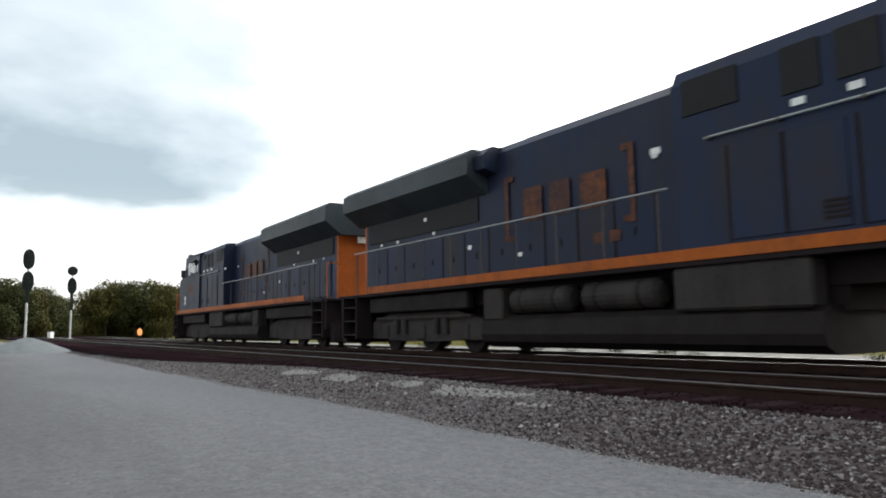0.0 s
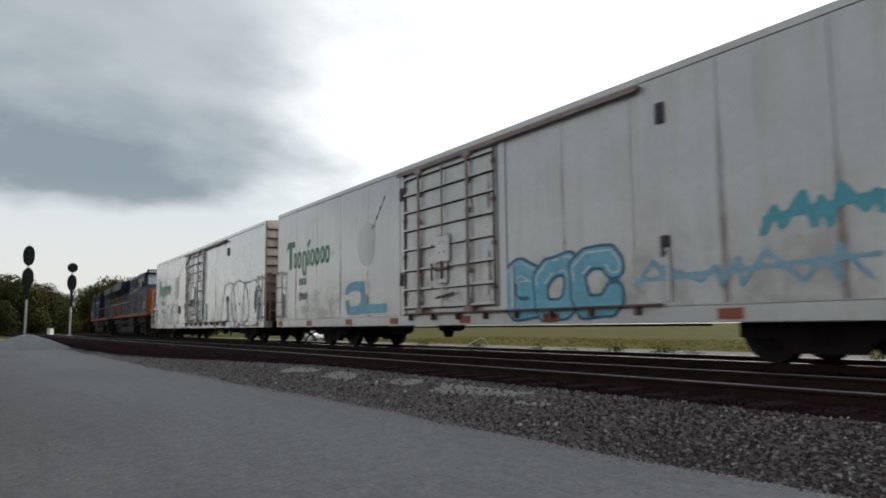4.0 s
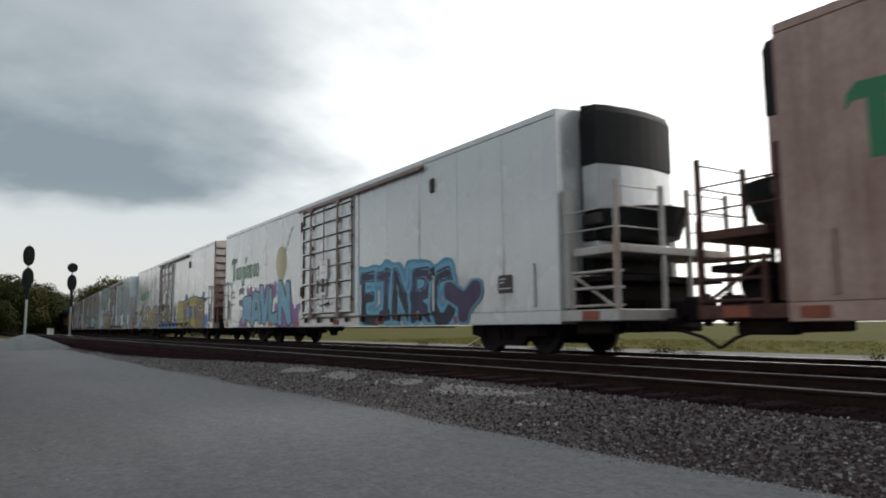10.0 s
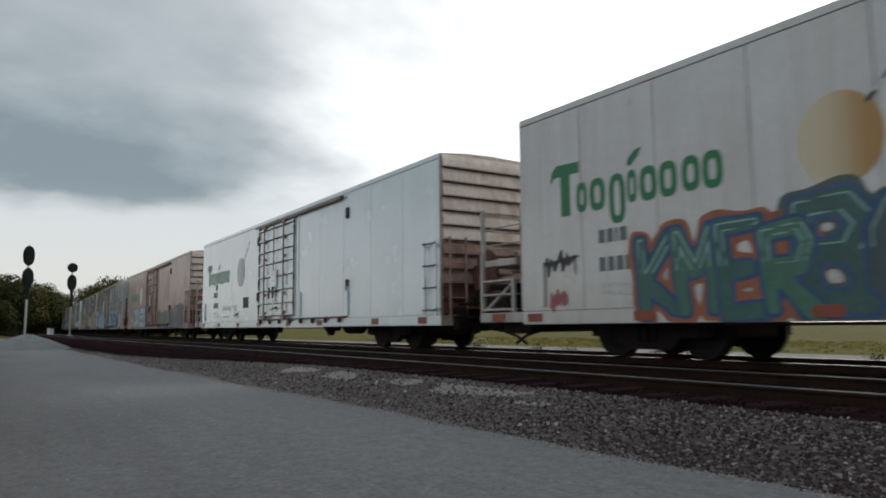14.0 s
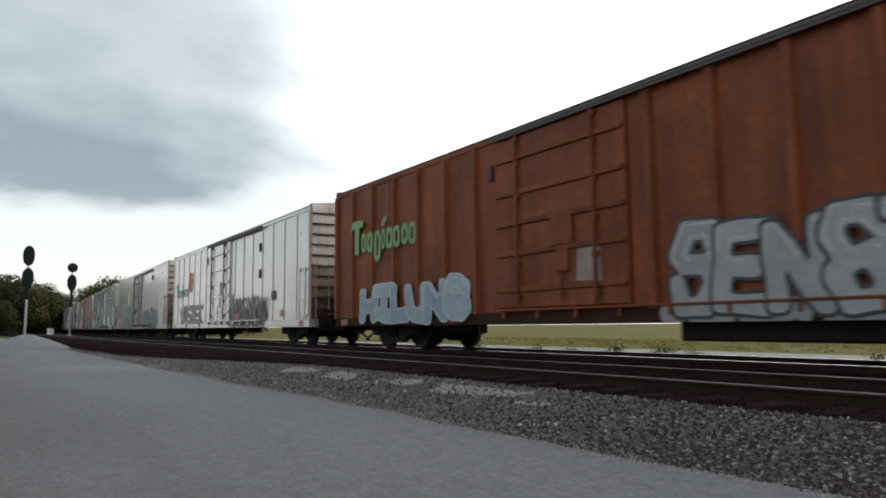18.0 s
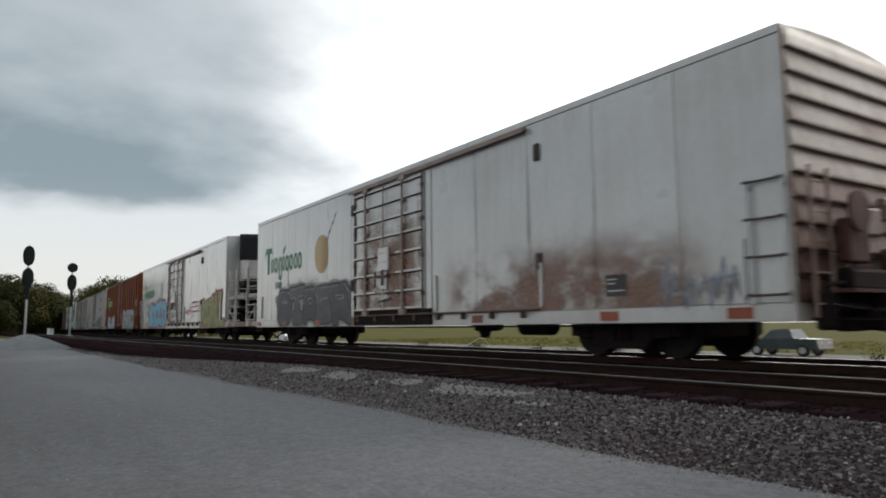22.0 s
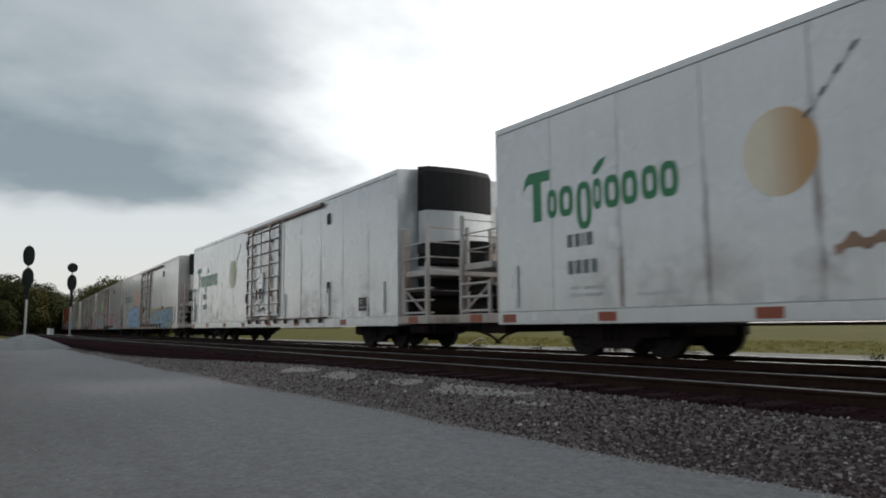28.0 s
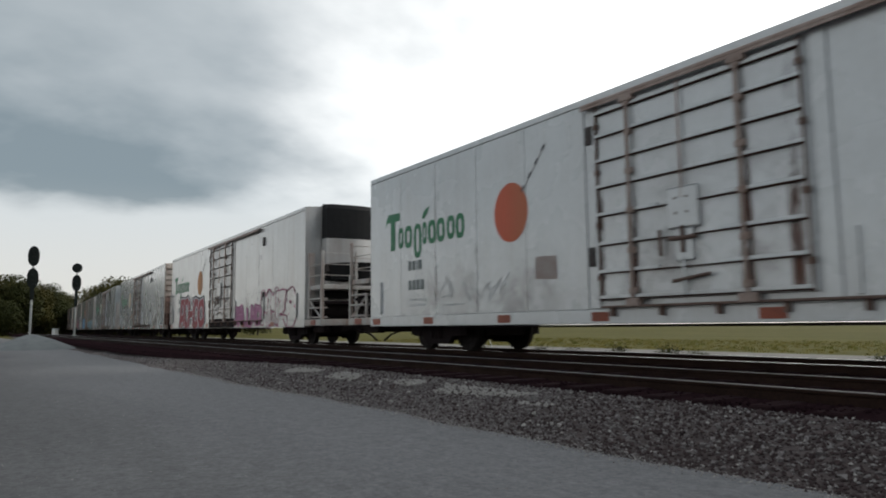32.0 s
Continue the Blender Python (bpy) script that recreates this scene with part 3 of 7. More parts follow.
def scatter_stones():
    rng = random.Random(11)
    sets = {0: [], 1: [], 2: [], 3: [], 4: [], 5: []}
    for i in range(54000):
        s = -2.5 + 36 * rng.random() ** 1.6
        y = rng.uniform(3.80, 5.50)
        if y < road_edge(s) - 0.02 and rng.random() > 0.05:
            continue
        if y > NEAR_Y - 1.27 - stained_width(s):
            continue
        r = rng.uniform(0.007, 0.023) * (1 + s * 0.016)
        q = rng.random()
        k = 0 if q < 0.52 else 1 if q < 0.74 else 4
        # the near slope's dimness is put into the stones: mostly dark ones here
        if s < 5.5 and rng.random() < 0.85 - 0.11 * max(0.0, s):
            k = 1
        if 4.9 < y < 5.25 and 5.5 < s < 13 and noise.noise((s * 0.9, y * 3, 2)) > 0.05:
            k, r = 2, r * 1.3
        elif rng.random() < 0.02:
            k = 2
        sets[k].append(((-s, y, slope_z(y) + r * 0.25), r))
    for i in range(5200):
        s, y = -3.5 + 16 * rng.random() ** 1.4, 4.3 - 5.2 * rng.random() ** 1.5
        r = rng.uniform(0.002, 0.0065)
        sets[5 if rng.random() < 0.8 else 2].append(((-s, y, -0.425 + r * 0.3), r))
    for i in range(3600):
        s = -2.5 + 20 * rng.random() ** 1.4
        y = road_edge(s) + rng.gauss(-0.03, 0.07)
        r = rng.uniform(0.004, 0.012)
        sets[2 if rng.random() < 0.5 else 4].append(((-s, y, -0.425 + r * 0.3), r))
    for i in range(7000):
        s = -3 + 40 * rng.random() ** 1.5
        y = rng.uniform(5.42, 8.4)
        sets[3].append(((-s, y, -0.125 + 0.01 * rng.random()), rng.uniform(0.014, 0.035)))
    stone_stuff("gravel", "loose grey crushed stones on the ballast slope", sets[0], STONES[0], rng)
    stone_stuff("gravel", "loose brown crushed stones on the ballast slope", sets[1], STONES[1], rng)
    stone_stuff("gravel", "pale limestone chips scattered on the ballast slope", sets[2], STONES[2], rng)
    stone_stuff("gravel", "dark oily stones between the ties", sets[3], BALLAST_DARK, rng)
    stone_stuff("gravel", "lighter grey stones among the ballast", sets[4], STONES[3], rng)
    stone_stuff("grit", "loose grit scattered on the asphalt", sets[5], STONES[3], rng)
    # larger single stones on the slope near the camera
    meshes = []
    for k in range(6):
        verts = stone_shape(rng, (0, 0, 0), 0.034)
        me = bpy.data.meshes.new("stone")
        me.from_pydata(verts, [], STONE_FACES)
        me.materials.append(None)
        meshes.append(me)
    for i in range(280):
        s, y = -1.5 + 14 * rng.random() ** 1.3, rng.uniform(4.35, 5.4)
        m = rng.choice(STONES[:2]) if rng.random() < 0.9 else STONES[2]
        put("stone", rng.choice(meshes), m, shoulder, pose(-s, y, slope_z(y) + 0.012, rng.uniform(0, 60), rng.uniform(0, 60), rng.uniform(0, 360)))


def stone_heap():
    bm = bmesh.new()
    rng = random.Random(3)
    rings, n = 9, 28
    rows = []
    for i in range(rings + 1):
        f = i / rings
        r = 2.15 * (1 - f)
        row = []
        for j in range(n):
            a = 2 * math.pi * j / n
            k = 1 + 0.12 * noise.noise((math.cos(a) * 1.3, math.sin(a) * 1.3, 1.0))
            z = 0.78 * (1 - (1 - f) ** 1.35) * (1 + 0.08 * noise.noise((math.cos(a) * 2, math.sin(a) * 2, f * 3)))
            row.append(bm.verts.new((math.cos(a) * r * k * 1.25, math.sin(a) * r * k, z + rng.uniform(-0.015, 0.015))))
        rows.append(row)
    for a, b in zip(rows, rows[1:]):
        for j in range(n):
            bm.faces.new((a[j], a[(j + 1) % n], b[(j + 1) % n], b[j]))
    bm.faces.new(rows[-1])
    me = finish("mound", bm, True)
    me.materials.append(PILE)
    ob = tagged(new("mound", me), "low mound of grey-blue crushed stone dumped on the asphalt", "mound")
    ob.matrix_basis = pose(-43.0, 2.35, -0.44, 0, 0, 0)


# ---- signals ----
def head_oval(bm):
    n = 20
    pts = []
    for i in range(n):
        a = 2 * math.pi * i / n
        pts.append((0.50 * math.cos(a), 0.98 * math.copysign(abs(math.sin(a)) ** 0.8, math.sin(a))))
    prism(bm, pts, -0.02, 0.02)


def head_round(bm):
    prism(bm, [(0.56 * math.cos(2 * math.pi * i / 20), 0.56 * math.sin(2 * math.pi * i / 20)) for i in range(20)], -0.02, 0.02)


def hood(bm):
    rod(bm, (0, -0.02, 0), (0, -0.30, 0), 0.13, 12)


def signal_mast(x, y, height, heads, turn, label):
    sig = thing("railway_signal", label, "signal", "block signals")
    part("base", lambda bm: block(bm, -0.35, 0.35, -0.35, 0.35, -0.5, 0.18, 0.03), MAST, sig, key="sig_base")
    part("mast", lambda bm: rod(bm, (0, 0, 0.1), (0, 0, height), 0.11, 12, 0.09), MAST, sig, key="sig_mast%.2f" % height)
    part("finial", lambda bm: rod(bm, (0, 0, height), (0, 0, height + 0.3), 0.035, 8, 0.02), MAST, sig, key="sig_fin%.2f" % height)
    for z, kind in heads:
        h = part("signal_head", head_oval if kind else head_round, SIGNAL_BLACK, sig, (0, -0.2, z), "black %s signal target" % ("oval" if kind else "round"), key="sig_head%d" % kind)
        for dz in ((0.45, 0.0, -0.45) if kind else (0.0,)):
            part("visor", hood, SIGNAL_BLACK, h, (0, 0, dz), key="sig_hood")
        part("lamp_case", lambda bm: block(bm, -0.22, 0.22, 0.02, 0.3, -0.35, 0.35, 0.03), SIGNAL_BLACK, h, key="sig_case")
    part("equipment_box", lambda bm: block(bm, -0.17, 0.17, 0.16, 0.44, 0.0, 1.9, 0.02), SIGNAL_BLACK, sig, (0, -0.3, height - 5.0), key="sig_box")
    part("cable_box", lambda bm: block(bm, -0.17, 0.17, -0.16, 0.16, 0.0, 1.2, 0.02), SIGNAL_BLACK, sig, (0, 0, height - 3.2), key="sig_cable")
    sig.matrix_basis = pose(x, y, -0.25, 0, 0, turn)
    return sig


# ---- trees ----
def tree_parts(seed, height, width, dark):
    rng = random.Random(seed)
    bm = bmesh.new()
    top = height * 0.55
    rod(bm, (0, 0, -0.5), (0, 0, top), 0.28, 8, 0.12)
    blobs = []
    for i in range(9):
        a, el = rng.uniform(0, 6.28), rng.uniform(0.2, 1.2)
        z0 = rng.uniform(0.25, 0.55) * height
        ln_ = width * rng.uniform(0.25, 0.5)
        e = Vector((math.cos(a) * math.cos(el) * ln_, math.sin(a) * math.cos(el) * ln_, z0 + math.sin(el) * ln_))
        rod(bm, (0, 0, z0), e, 0.10, 6, 0.03)
        blobs.append((e, rng.uniform(0.16, 0.3) * width))
    blobs.append((Vector((0, 0, height * 0.86)), width * 0.24))
    blobs.append((Vector((0, 0, height * 0.66)), width * 0.36))
    for i in range(5):
        a = rng.uniform(0, 6.28)
        blobs.append((Vector((math.cos(a) * width * 0.36, math.sin(a) * width * 0.36, height * rng.uniform(0.16, 0.34))), width * 0.22))
    trunk = finish("tree_trunk", bm)
    verts, faces = [], []
    for c, r in blobs:
        for i in range(int(620 * (r / (0.25 * width)) ** 2)):
            d = Vector((rng.gauss(0, 1), rng.gauss(0, 1), rng.gauss(0, 1))).normalized()
            p = c + d * r * rng.uniform(0.55, 1.08) * Vector((1, 1, 0.85)).length / 1.65
            if p.z < 0.2:
                continue
            u = Vector((rng.gauss(0, 1), rng.gauss(0, 1), rng.gauss(0, 1))).normalized()
            v = u.cross(d).normalized() if u.cross(d).length > 0.1 else u.orthogonal().normalized()
            w = rng.uniform(0.14, 0.30)
            k = len(verts)
            verts += [p + u * w, p + v * w * 0.7, p - u * w, p - v * w * 0.7]
            faces.append((k, k + 1, k + 2, k + 3))
    crown = bpy.data.meshes.new("tree_crown")
    crown.from_pydata(verts, [], faces)
    for me, m in ((trunk, BARK), (crown, LEAF_DARK if dark else LEAF)):
        me.materials.append(m)
    return trunk, crown


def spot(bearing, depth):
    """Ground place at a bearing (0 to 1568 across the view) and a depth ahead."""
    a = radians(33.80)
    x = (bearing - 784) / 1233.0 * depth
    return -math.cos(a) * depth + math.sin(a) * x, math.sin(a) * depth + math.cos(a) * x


def plant_trees():
    rng = random.Random(21)
    kinds = []
    for k in range(6):
        dark = k % 2 == 0
        t = thing("tree", "broad-leaved tree with a %s crown in early autumn" % ("dark green" if dark else "yellow-green"), "tree", "trees beyond the signals")
        tr, cr = tree_parts(40 + k, 13.0, 10.5, dark)
        for nm, me in (("trunk", tr), ("crown", cr)):
            o = new(nm, me)
            o.parent = t
        kinds.append(t)
    spots = []
    for bearing, dep, h in TREES:
        spots.append((bearing, dep, h))
    used = set()
    for i, (bearing, dep, h) in enumerate(spots):
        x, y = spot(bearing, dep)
        k = rng.randrange(6) if i >= 6 else i
        m = pose(x, y, ground_z(y) - 0.1, 0, 0, rng.uniform(0, 360)) @ Matrix.Diagonal((h / 13.0, h / 13.0, h / 13.0, 1))
        if k not in used and i < 6:
            used.add(k)
            kinds[k].matrix_basis = m
        else:
            c = copy_thing(kinds[k], pose(x, y, ground_z(y) - 0.1, 0, 0, rng.uniform(0, 360)))
            c.scale = (h / 13.0,) * 3


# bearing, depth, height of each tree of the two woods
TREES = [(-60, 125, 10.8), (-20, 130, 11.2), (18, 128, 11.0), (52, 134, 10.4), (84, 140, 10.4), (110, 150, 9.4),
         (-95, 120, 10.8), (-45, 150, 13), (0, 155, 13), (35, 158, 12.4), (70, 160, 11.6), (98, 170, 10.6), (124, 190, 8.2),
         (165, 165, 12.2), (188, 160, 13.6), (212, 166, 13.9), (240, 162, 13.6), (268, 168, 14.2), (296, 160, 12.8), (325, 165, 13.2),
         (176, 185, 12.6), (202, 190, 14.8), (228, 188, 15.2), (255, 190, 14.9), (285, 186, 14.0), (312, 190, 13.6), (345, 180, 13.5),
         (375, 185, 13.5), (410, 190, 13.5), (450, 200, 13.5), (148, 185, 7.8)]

lay_ties()
scatter_stones()
stone_heap()
signal_mast(-78.0, 4.0, 8.75, ((7.95, 1), (5.80, 1)), 87, "tall aluminium mast with two black oval signal heads")
signal_mast(-93.5, 9.35, 8.5, ((8.15, 0), (6.35, 1)), 84, "slender mast with a round and an oval black signal head")
plant_trees()


# ---- small things by the line and in the field ----
def grass_field():
    """Tufts of dry grass and weeds between the line and the far road."""
    rng = random.Random(8)
    for mt, nm, cnt, lab in ((STRAW, "grass", 15000, "dry yellow grass tufts in the field"), (WEED, "grass", 6000, "green weeds and clover among the dry grass")):
        verts, faces = [], []
        for i in range(cnt):
            s, y = rng.uniform(-14, 95), rng.uniform(13.6, 33.6)
            if rng.random() < 0.22:
                y = rng.uniform(45.0, 72)
            if mt is WEED and noise.noise((s * 0.12, y * 0.4, 5)) < 0.0:
                continue
            h = rng.uniform(0.05, 0.15) * (1.0 + max(0.0, min(1.4, (s - 8) * 0.06)) * (0.9 if y > 20 else 0.5))
            if mt is WEED:
                h *= 1.25
            z = ground_z(y)
            a = rng.uniform(0, math.pi)
            dx, dy = math.cos(a) * 0.10, math.sin(a) * 0.10
            lx, ly = rng.uniform(-0.12, 0.12), rng.uniform(-0.12, 0.12)
            for q in (-1.6, 0, 1.6):
                k = len(verts)
                ox, oy = dx * q, dy * q
                verts += [(-s + ox - dx * 0.5, y + oy - dy * 0.5, z - 0.02), (-s + ox + dx * 0.5, y + oy + dy * 0.5, z - 0.02), (-s + ox * 1.4 + lx, y + oy * 1.4 + ly, z + h * (1 - 0.15 * abs(q)))]
                faces.append((k, k + 1, k + 2))
        me = bpy.data.meshes.new(nm)
        me.from_pydata(verts, [], faces)
        me.materials.append(mt)
        tagged(new(nm, me), lab, "grass", kind="stuff")


def weed_bush(x, y, h, seed):
    rng = random.Random(seed)
    b = thing("weed_bush", "low dark green weed bush at the road's edge", "bush", "weed bushes")
    bm = bmesh.new()
    for i in range(7):
        a = rng.uniform(0, 6.28)
        rod(bm, (0, 0, -0.05), (math.cos(a) * h * 0.5, math.sin(a) * h * 0.5, h * rng.uniform(0.5, 0.9)), 0.012, 5, 0.004)
    me = finish("weed_stems", bm)
    me.materials.append(BARK)
    o = new("stem", me)
    o.parent = b
    verts, faces = [], []
    for i in range(420):
        d = Vector((rng.gauss(0, 0.42), rng.gauss(0, 0.42), abs(rng.gauss(0.45, 0.25)))) * h
        u = Vector((rng.gauss(0, 1), rng.gauss(0, 1), rng.gauss(0, 1))).normalized() * 0.055
        v = u.orthogonal().normalized() * 0.035
        k = len(verts)
        verts += [d + u, d + v, d - u, d - v]
        faces.append((k, k + 1, k + 2, k + 3))
    me = bpy.data.meshes.new("weed_leaves")
    me.from_pydata(verts, [], faces)
    me.materials.append(LEAF_DARK)
    o = new("foliage", me)
    o.parent = b
    b.matrix_basis = pose(x, y, ground_z(y), 0, 0, rng.uniform(0, 360))


STRAW = mat("straw_grass", (0.175, 0.150, 0.045), (0.125, 0.110, 0.034), 0.95, 0, 0.2, 3, 0.0, spec=0.03)
WEED = mat("weed_green", (0.115, 0.120, 0.030), (0.080, 0.090, 0.024), 0.95, 0, 0.2, 3, 0.0, spec=0.03)
for blades in (STRAW, WEED):
    let_light_through(blades, 0.4)
grass_field()
for i, (s_, y_, h_) in enumerate(((30.5, 33.2, 0.8), (26.6, 33.0, 0.85), (25.0, 33.5, 0.6), (37, 32.6, 0.65), (34, 32.8, 0.55), (15.0, 32.8, 0.65), (44, 32.4, 0.75), (52, 32.8, 0.85))):
    weed_bush(-s_, y_, h_, 60 + i)


def round_marker():
    """Orange disc on a post by the wood's edge."""
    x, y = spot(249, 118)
    g = ground_z(y)
    m = thing("marker_disc", "round orange marker disc on a dark post", "sign")
    part("post", lambda bm: rod(bm, (0, 0, -0.2), (0, 0, 1.5), 0.05, 8), BARK, m, key="marker_post")
    part("disc", lambda bm: prism(bm, disc_pts_plain(0.62), -0.04, 0.04), MARKER, m, (0, -0.06, 1.9), "orange disc", key="marker_disc")
    m.matrix_basis = pose(x, y, g, 0, 0, -50)


def disc_pts_plain(r, n=20):
    return [(r * math.cos(2 * math.pi * i / n), r * math.sin(2 * math.pi * i / n)) for i in range(n)]


MARKER = mat("orange_disc", (0.75, 0.26, 0.05), (0.62, 0.20, 0.04), 0.5, 0, 3, 20, 0.05)


def relay_box(x, y, w, h, label):
    c = thing("relay_cabinet", label, "cabinet", "trackside cabinets")
    part("body", lambda bm: block(bm, -w / 2, w / 2, -w / 2, w / 2, 0.1, h, 0.02), WHITEPLATE, c, key="relay%.2f" % w)
    part("roof", lambda bm: block(bm, -w / 2 - 0.06, w / 2 + 0.06, -w / 2 - 0.06, w / 2 + 0.06, h, h + 0.07, 0.01), MAST, c, key="relay_roof%.2f" % w)
    part("door", lambda bm: block(bm, -w / 2 + 0.06, w / 2 - 0.06, -w / 2 - 0.02, -w / 2, 0.2, h - 0.1, 0.01), WHITEPLATE, c, key="relay_door%.2f" % w)
    part("plinth", lambda bm: block(bm, -w / 2 - 0.03, w / 2 + 0.03, -w / 2 - 0.03, w / 2 + 0.03, -0.4, 0.1, 0.01), MAST, c, key="relay_plinth%.2f" % w)
    c.matrix_basis = pose(x, y, -0.3, 0, 0, -55)


def bent_pipe():
    """Thin pale bent pipe lying up out of the grass."""
    p = thing("bent_pipe", "thin pale bent pipe standing up out of the grass", "pipe")
    part("tube", lambda bm: [rod(bm, a, b, 0.028, 6) for a, b in zip(((-1.5, 0, -0.1), (-0.7, 0, 0.55), (0.35, 0, 1.15), (0.75, 0, 1.1)), ((-0.7, 0, 0.55), (0.35, 0, 1.15), (0.75, 0, 1.1), (1.2, 0, -0.1)))], MAST, p, key="bent_pipe")
    p.matrix_basis = pose(-38.7, 28.4, ground_z(28.4), 0, 0, 56)


bent_pipe()
round_marker()
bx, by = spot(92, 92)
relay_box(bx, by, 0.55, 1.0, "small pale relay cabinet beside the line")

# ---- rolling stock: the running gear ----
WHEEL_R = 0.455
WHEELSETS = []


def wheelset_mesh(bm):
    rod(bm, (0, -0.95, 0), (0, 0.95, 0), 0.075, 10)
    for side in (-1, 1):
        for y0, y1, r0, r1 in ((0.685, 0.715, WHEEL_R + 0.028, WHEEL_R + 0.02), (0.715, 0.82, WHEEL_R + 0.003, WHEEL_R - 0.003)):
            rod(bm, (0, side * y0, 0), (0, side * y1, 0), r0, 28, r1)
        rod(bm, (0, side * 0.82, 0), (0, side * 0.835, 0), 0.30, 16, 0.26)
        rod(bm, (0, side * 0.95, 0), (0, side * 1.08, 0), 0.085, 10)
        for k in range(4):
            a = math.pi * k / 2
            rod(bm, (math.cos(a) * 0.35, side * 0.80, math.sin(a) * 0.35), (math.cos(a) * 0.35, side * 0.83, math.sin(a) * 0.35), 0.04, 6)


def side_frame_mesh(bm):
    pts = [(-1.22, 0.36), (-1.22, 0.58), (-0.72, 0.62), (-0.40, 0.82), (0.40, 0.82), (0.72, 0.62), (1.22, 0.58), (1.22, 0.36),
           (0.66, 0.34), (0.48, 0.15), (-0.48, 0.15), (-0.66, 0.34)]
    prism(bm, pts, -0.07, 0.07)
    for x in (-0.89, 0.89):
        block(bm, x - 0.16, x + 0.16, -0.10, 0.10, 0.33, 0.60, 0.02)
    for x in (-0.16, 0, 0.16):
        rod(bm, (x, -0.09, 0.28), (x, -0.09, 0.56), 0.06, 8)


def bogie(car, x, axles=2, spacing=1.78, radius=WHEEL_R):
    skin = GRIME if axles == 2 else TANKDUST
    b = part("bogie", lambda bm: [block(bm, -0.22, 0.22, -1.05, 1.05, 0.42, 0.72, 0.03), rod(bm, (0, 0, 0.7), (0, 0, 0.86), 0.3, 12)], GRIME, car, (x, 0, 0), key="bolster")
    for y in (-1.02, 1.02):
        part("side_frame", side_frame_mesh if axles == 2 else long_frame_mesh, skin, b, (0, y, 0), key="side_frame%d" % axles)
    for k in range(axles):
        w = part("wheelset", wheelset_mesh, STEEL_DARK, b, ((k - (axles - 1) / 2) * spacing, 0, WHEEL_R), key="wheelset", smooth=False)
        WHEELSETS.append((car, w))
    if axles == 2:
        part("brake_beam", lambda bm: [block(bm, -0.55, 0.55, -0.92, 0.92, 0.23, 0.50, 0.03), block(bm, -1.30, -0.45, -0.60, 0.60, 0.34, 0.62, 0.03), block(bm, 0.45, 1.30, -0.60, 0.60, 0.34, 0.62, 0.03)], GRIME, b, key="brake_beam")
        for x in (-0.62, 0.62):
            for y in (-0.78, 0.78):
                part("brake_shoe", lambda bm: block(bm, -0.10, 0.10, -0.08, 0.08, 0.16, 0.56, 0.03), GRIME, b, (x, y, 0), key="brake_shoe")
    return b


def long_frame_mesh(bm):
    pts = [(-2.55, 0.30), (-2.55, 0.74), (-1.6, 0.95), (1.6, 0.95), (2.55, 0.74), (2.55, 0.30), (1.4, 0.26), (0.6, 0.24), (-0.6, 0.24), (-1.4, 0.26)]
    prism(bm, pts, -0.08, 0.08)
    for x in (-1.85, 0, 1.85):
        block(bm, x - 0.2, x + 0.2, -0.13, 0.1, 0.28, 0.66, 0.03)
    for x in (-0.95, 0.95):
        for d in (-0.2, 0.2):
            rod(bm, (x + d, -0.12, 0.42), (x + d, -0.12, 0.80), 0.09, 10)
    rod(bm, (-2.2, -0.13, 0.82), (2.2, -0.13, 0.82), 0.05, 6)


def coupler_mesh(bm):
    block(bm, -0.1, 0.70, -0.15, 0.15, 0.64, 0.96, 0.03)
    block(bm, 0.55, 0.98, -0.21, 0.21, 0.58, 1.02, 0.05)
    rod(bm, (0.85, 0.08, 0.52), (0.85, 0.08, 1.06), 0.07, 8)
    block(bm, -0.25, 0.45, -0.42, 0.42, 0.46, 0.66, 0.04)
    block(bm, 0.05, 0.30, -0.80, -0.42, 0.44, 0.60, 0.03)
    rod(bm, (0.35, -1.35, 0.78), (0.35, -0.2, 0.70), 0.025, 6)
    rod(bm, (0.35, -1.35, 0.78), (0.35, -1.35, 0.50), 0.025, 6)


def hose_mesh(bm):
    pts = [(-0.3, -0.55, 0.56), (0.25, -0.42, 0.50), (0.62, -0.25, 0.43), (0.88, -0.10, 0.33), (1.12, 0.0, 0.15)]
    for a, b in zip(pts, pts[1:]):
        rod(bm, a, b, 0.032, 6)
    rod(bm, (-0.1, -1.3, 0.62), (0.55, -0.5, 0.58), 0.022, 6)
    rod(bm, (0.55, -0.5, 0.58), (0.7, -0.12, 0.78), 0.022, 6)


def couple(car, x, sign):
    m = Matrix.Translation((x, 0, 0)) @ (pose(0, 0, 0) if sign > 0 else pose(0, 0, 0, 0, 0, 180))
    c = put("coupler", shared("coupler", coupler_mesh), GRIME, car, m)
    put("air_hose", shared("hose", hose_mesh), GRIME, car, m)
    return c


# ---- refrigerator cars ----
BODY = 21.10
HALF = BODY / 2
SIDE = 1.57
SILL, EAVE = 0.575, 4.56
PANEL_GAP = 0.011


def ux(u):
    return u - HALF


def body_mesh(bm):
    """Core of the body with a low peaked roof, set in behind the side panels."""
    w = SIDE - 0.03
    pts = [(-w, SILL + 0.1), (w, SILL + 0.1), (w, EAVE - 0.02), (0.8, EAVE + 0.06), (0, EAVE + 0.085), (-0.8, EAVE + 0.06), (-w, EAVE - 0.02)]
    prism_x(bm, pts, -HALF + 0.03, HALF - 0.03)


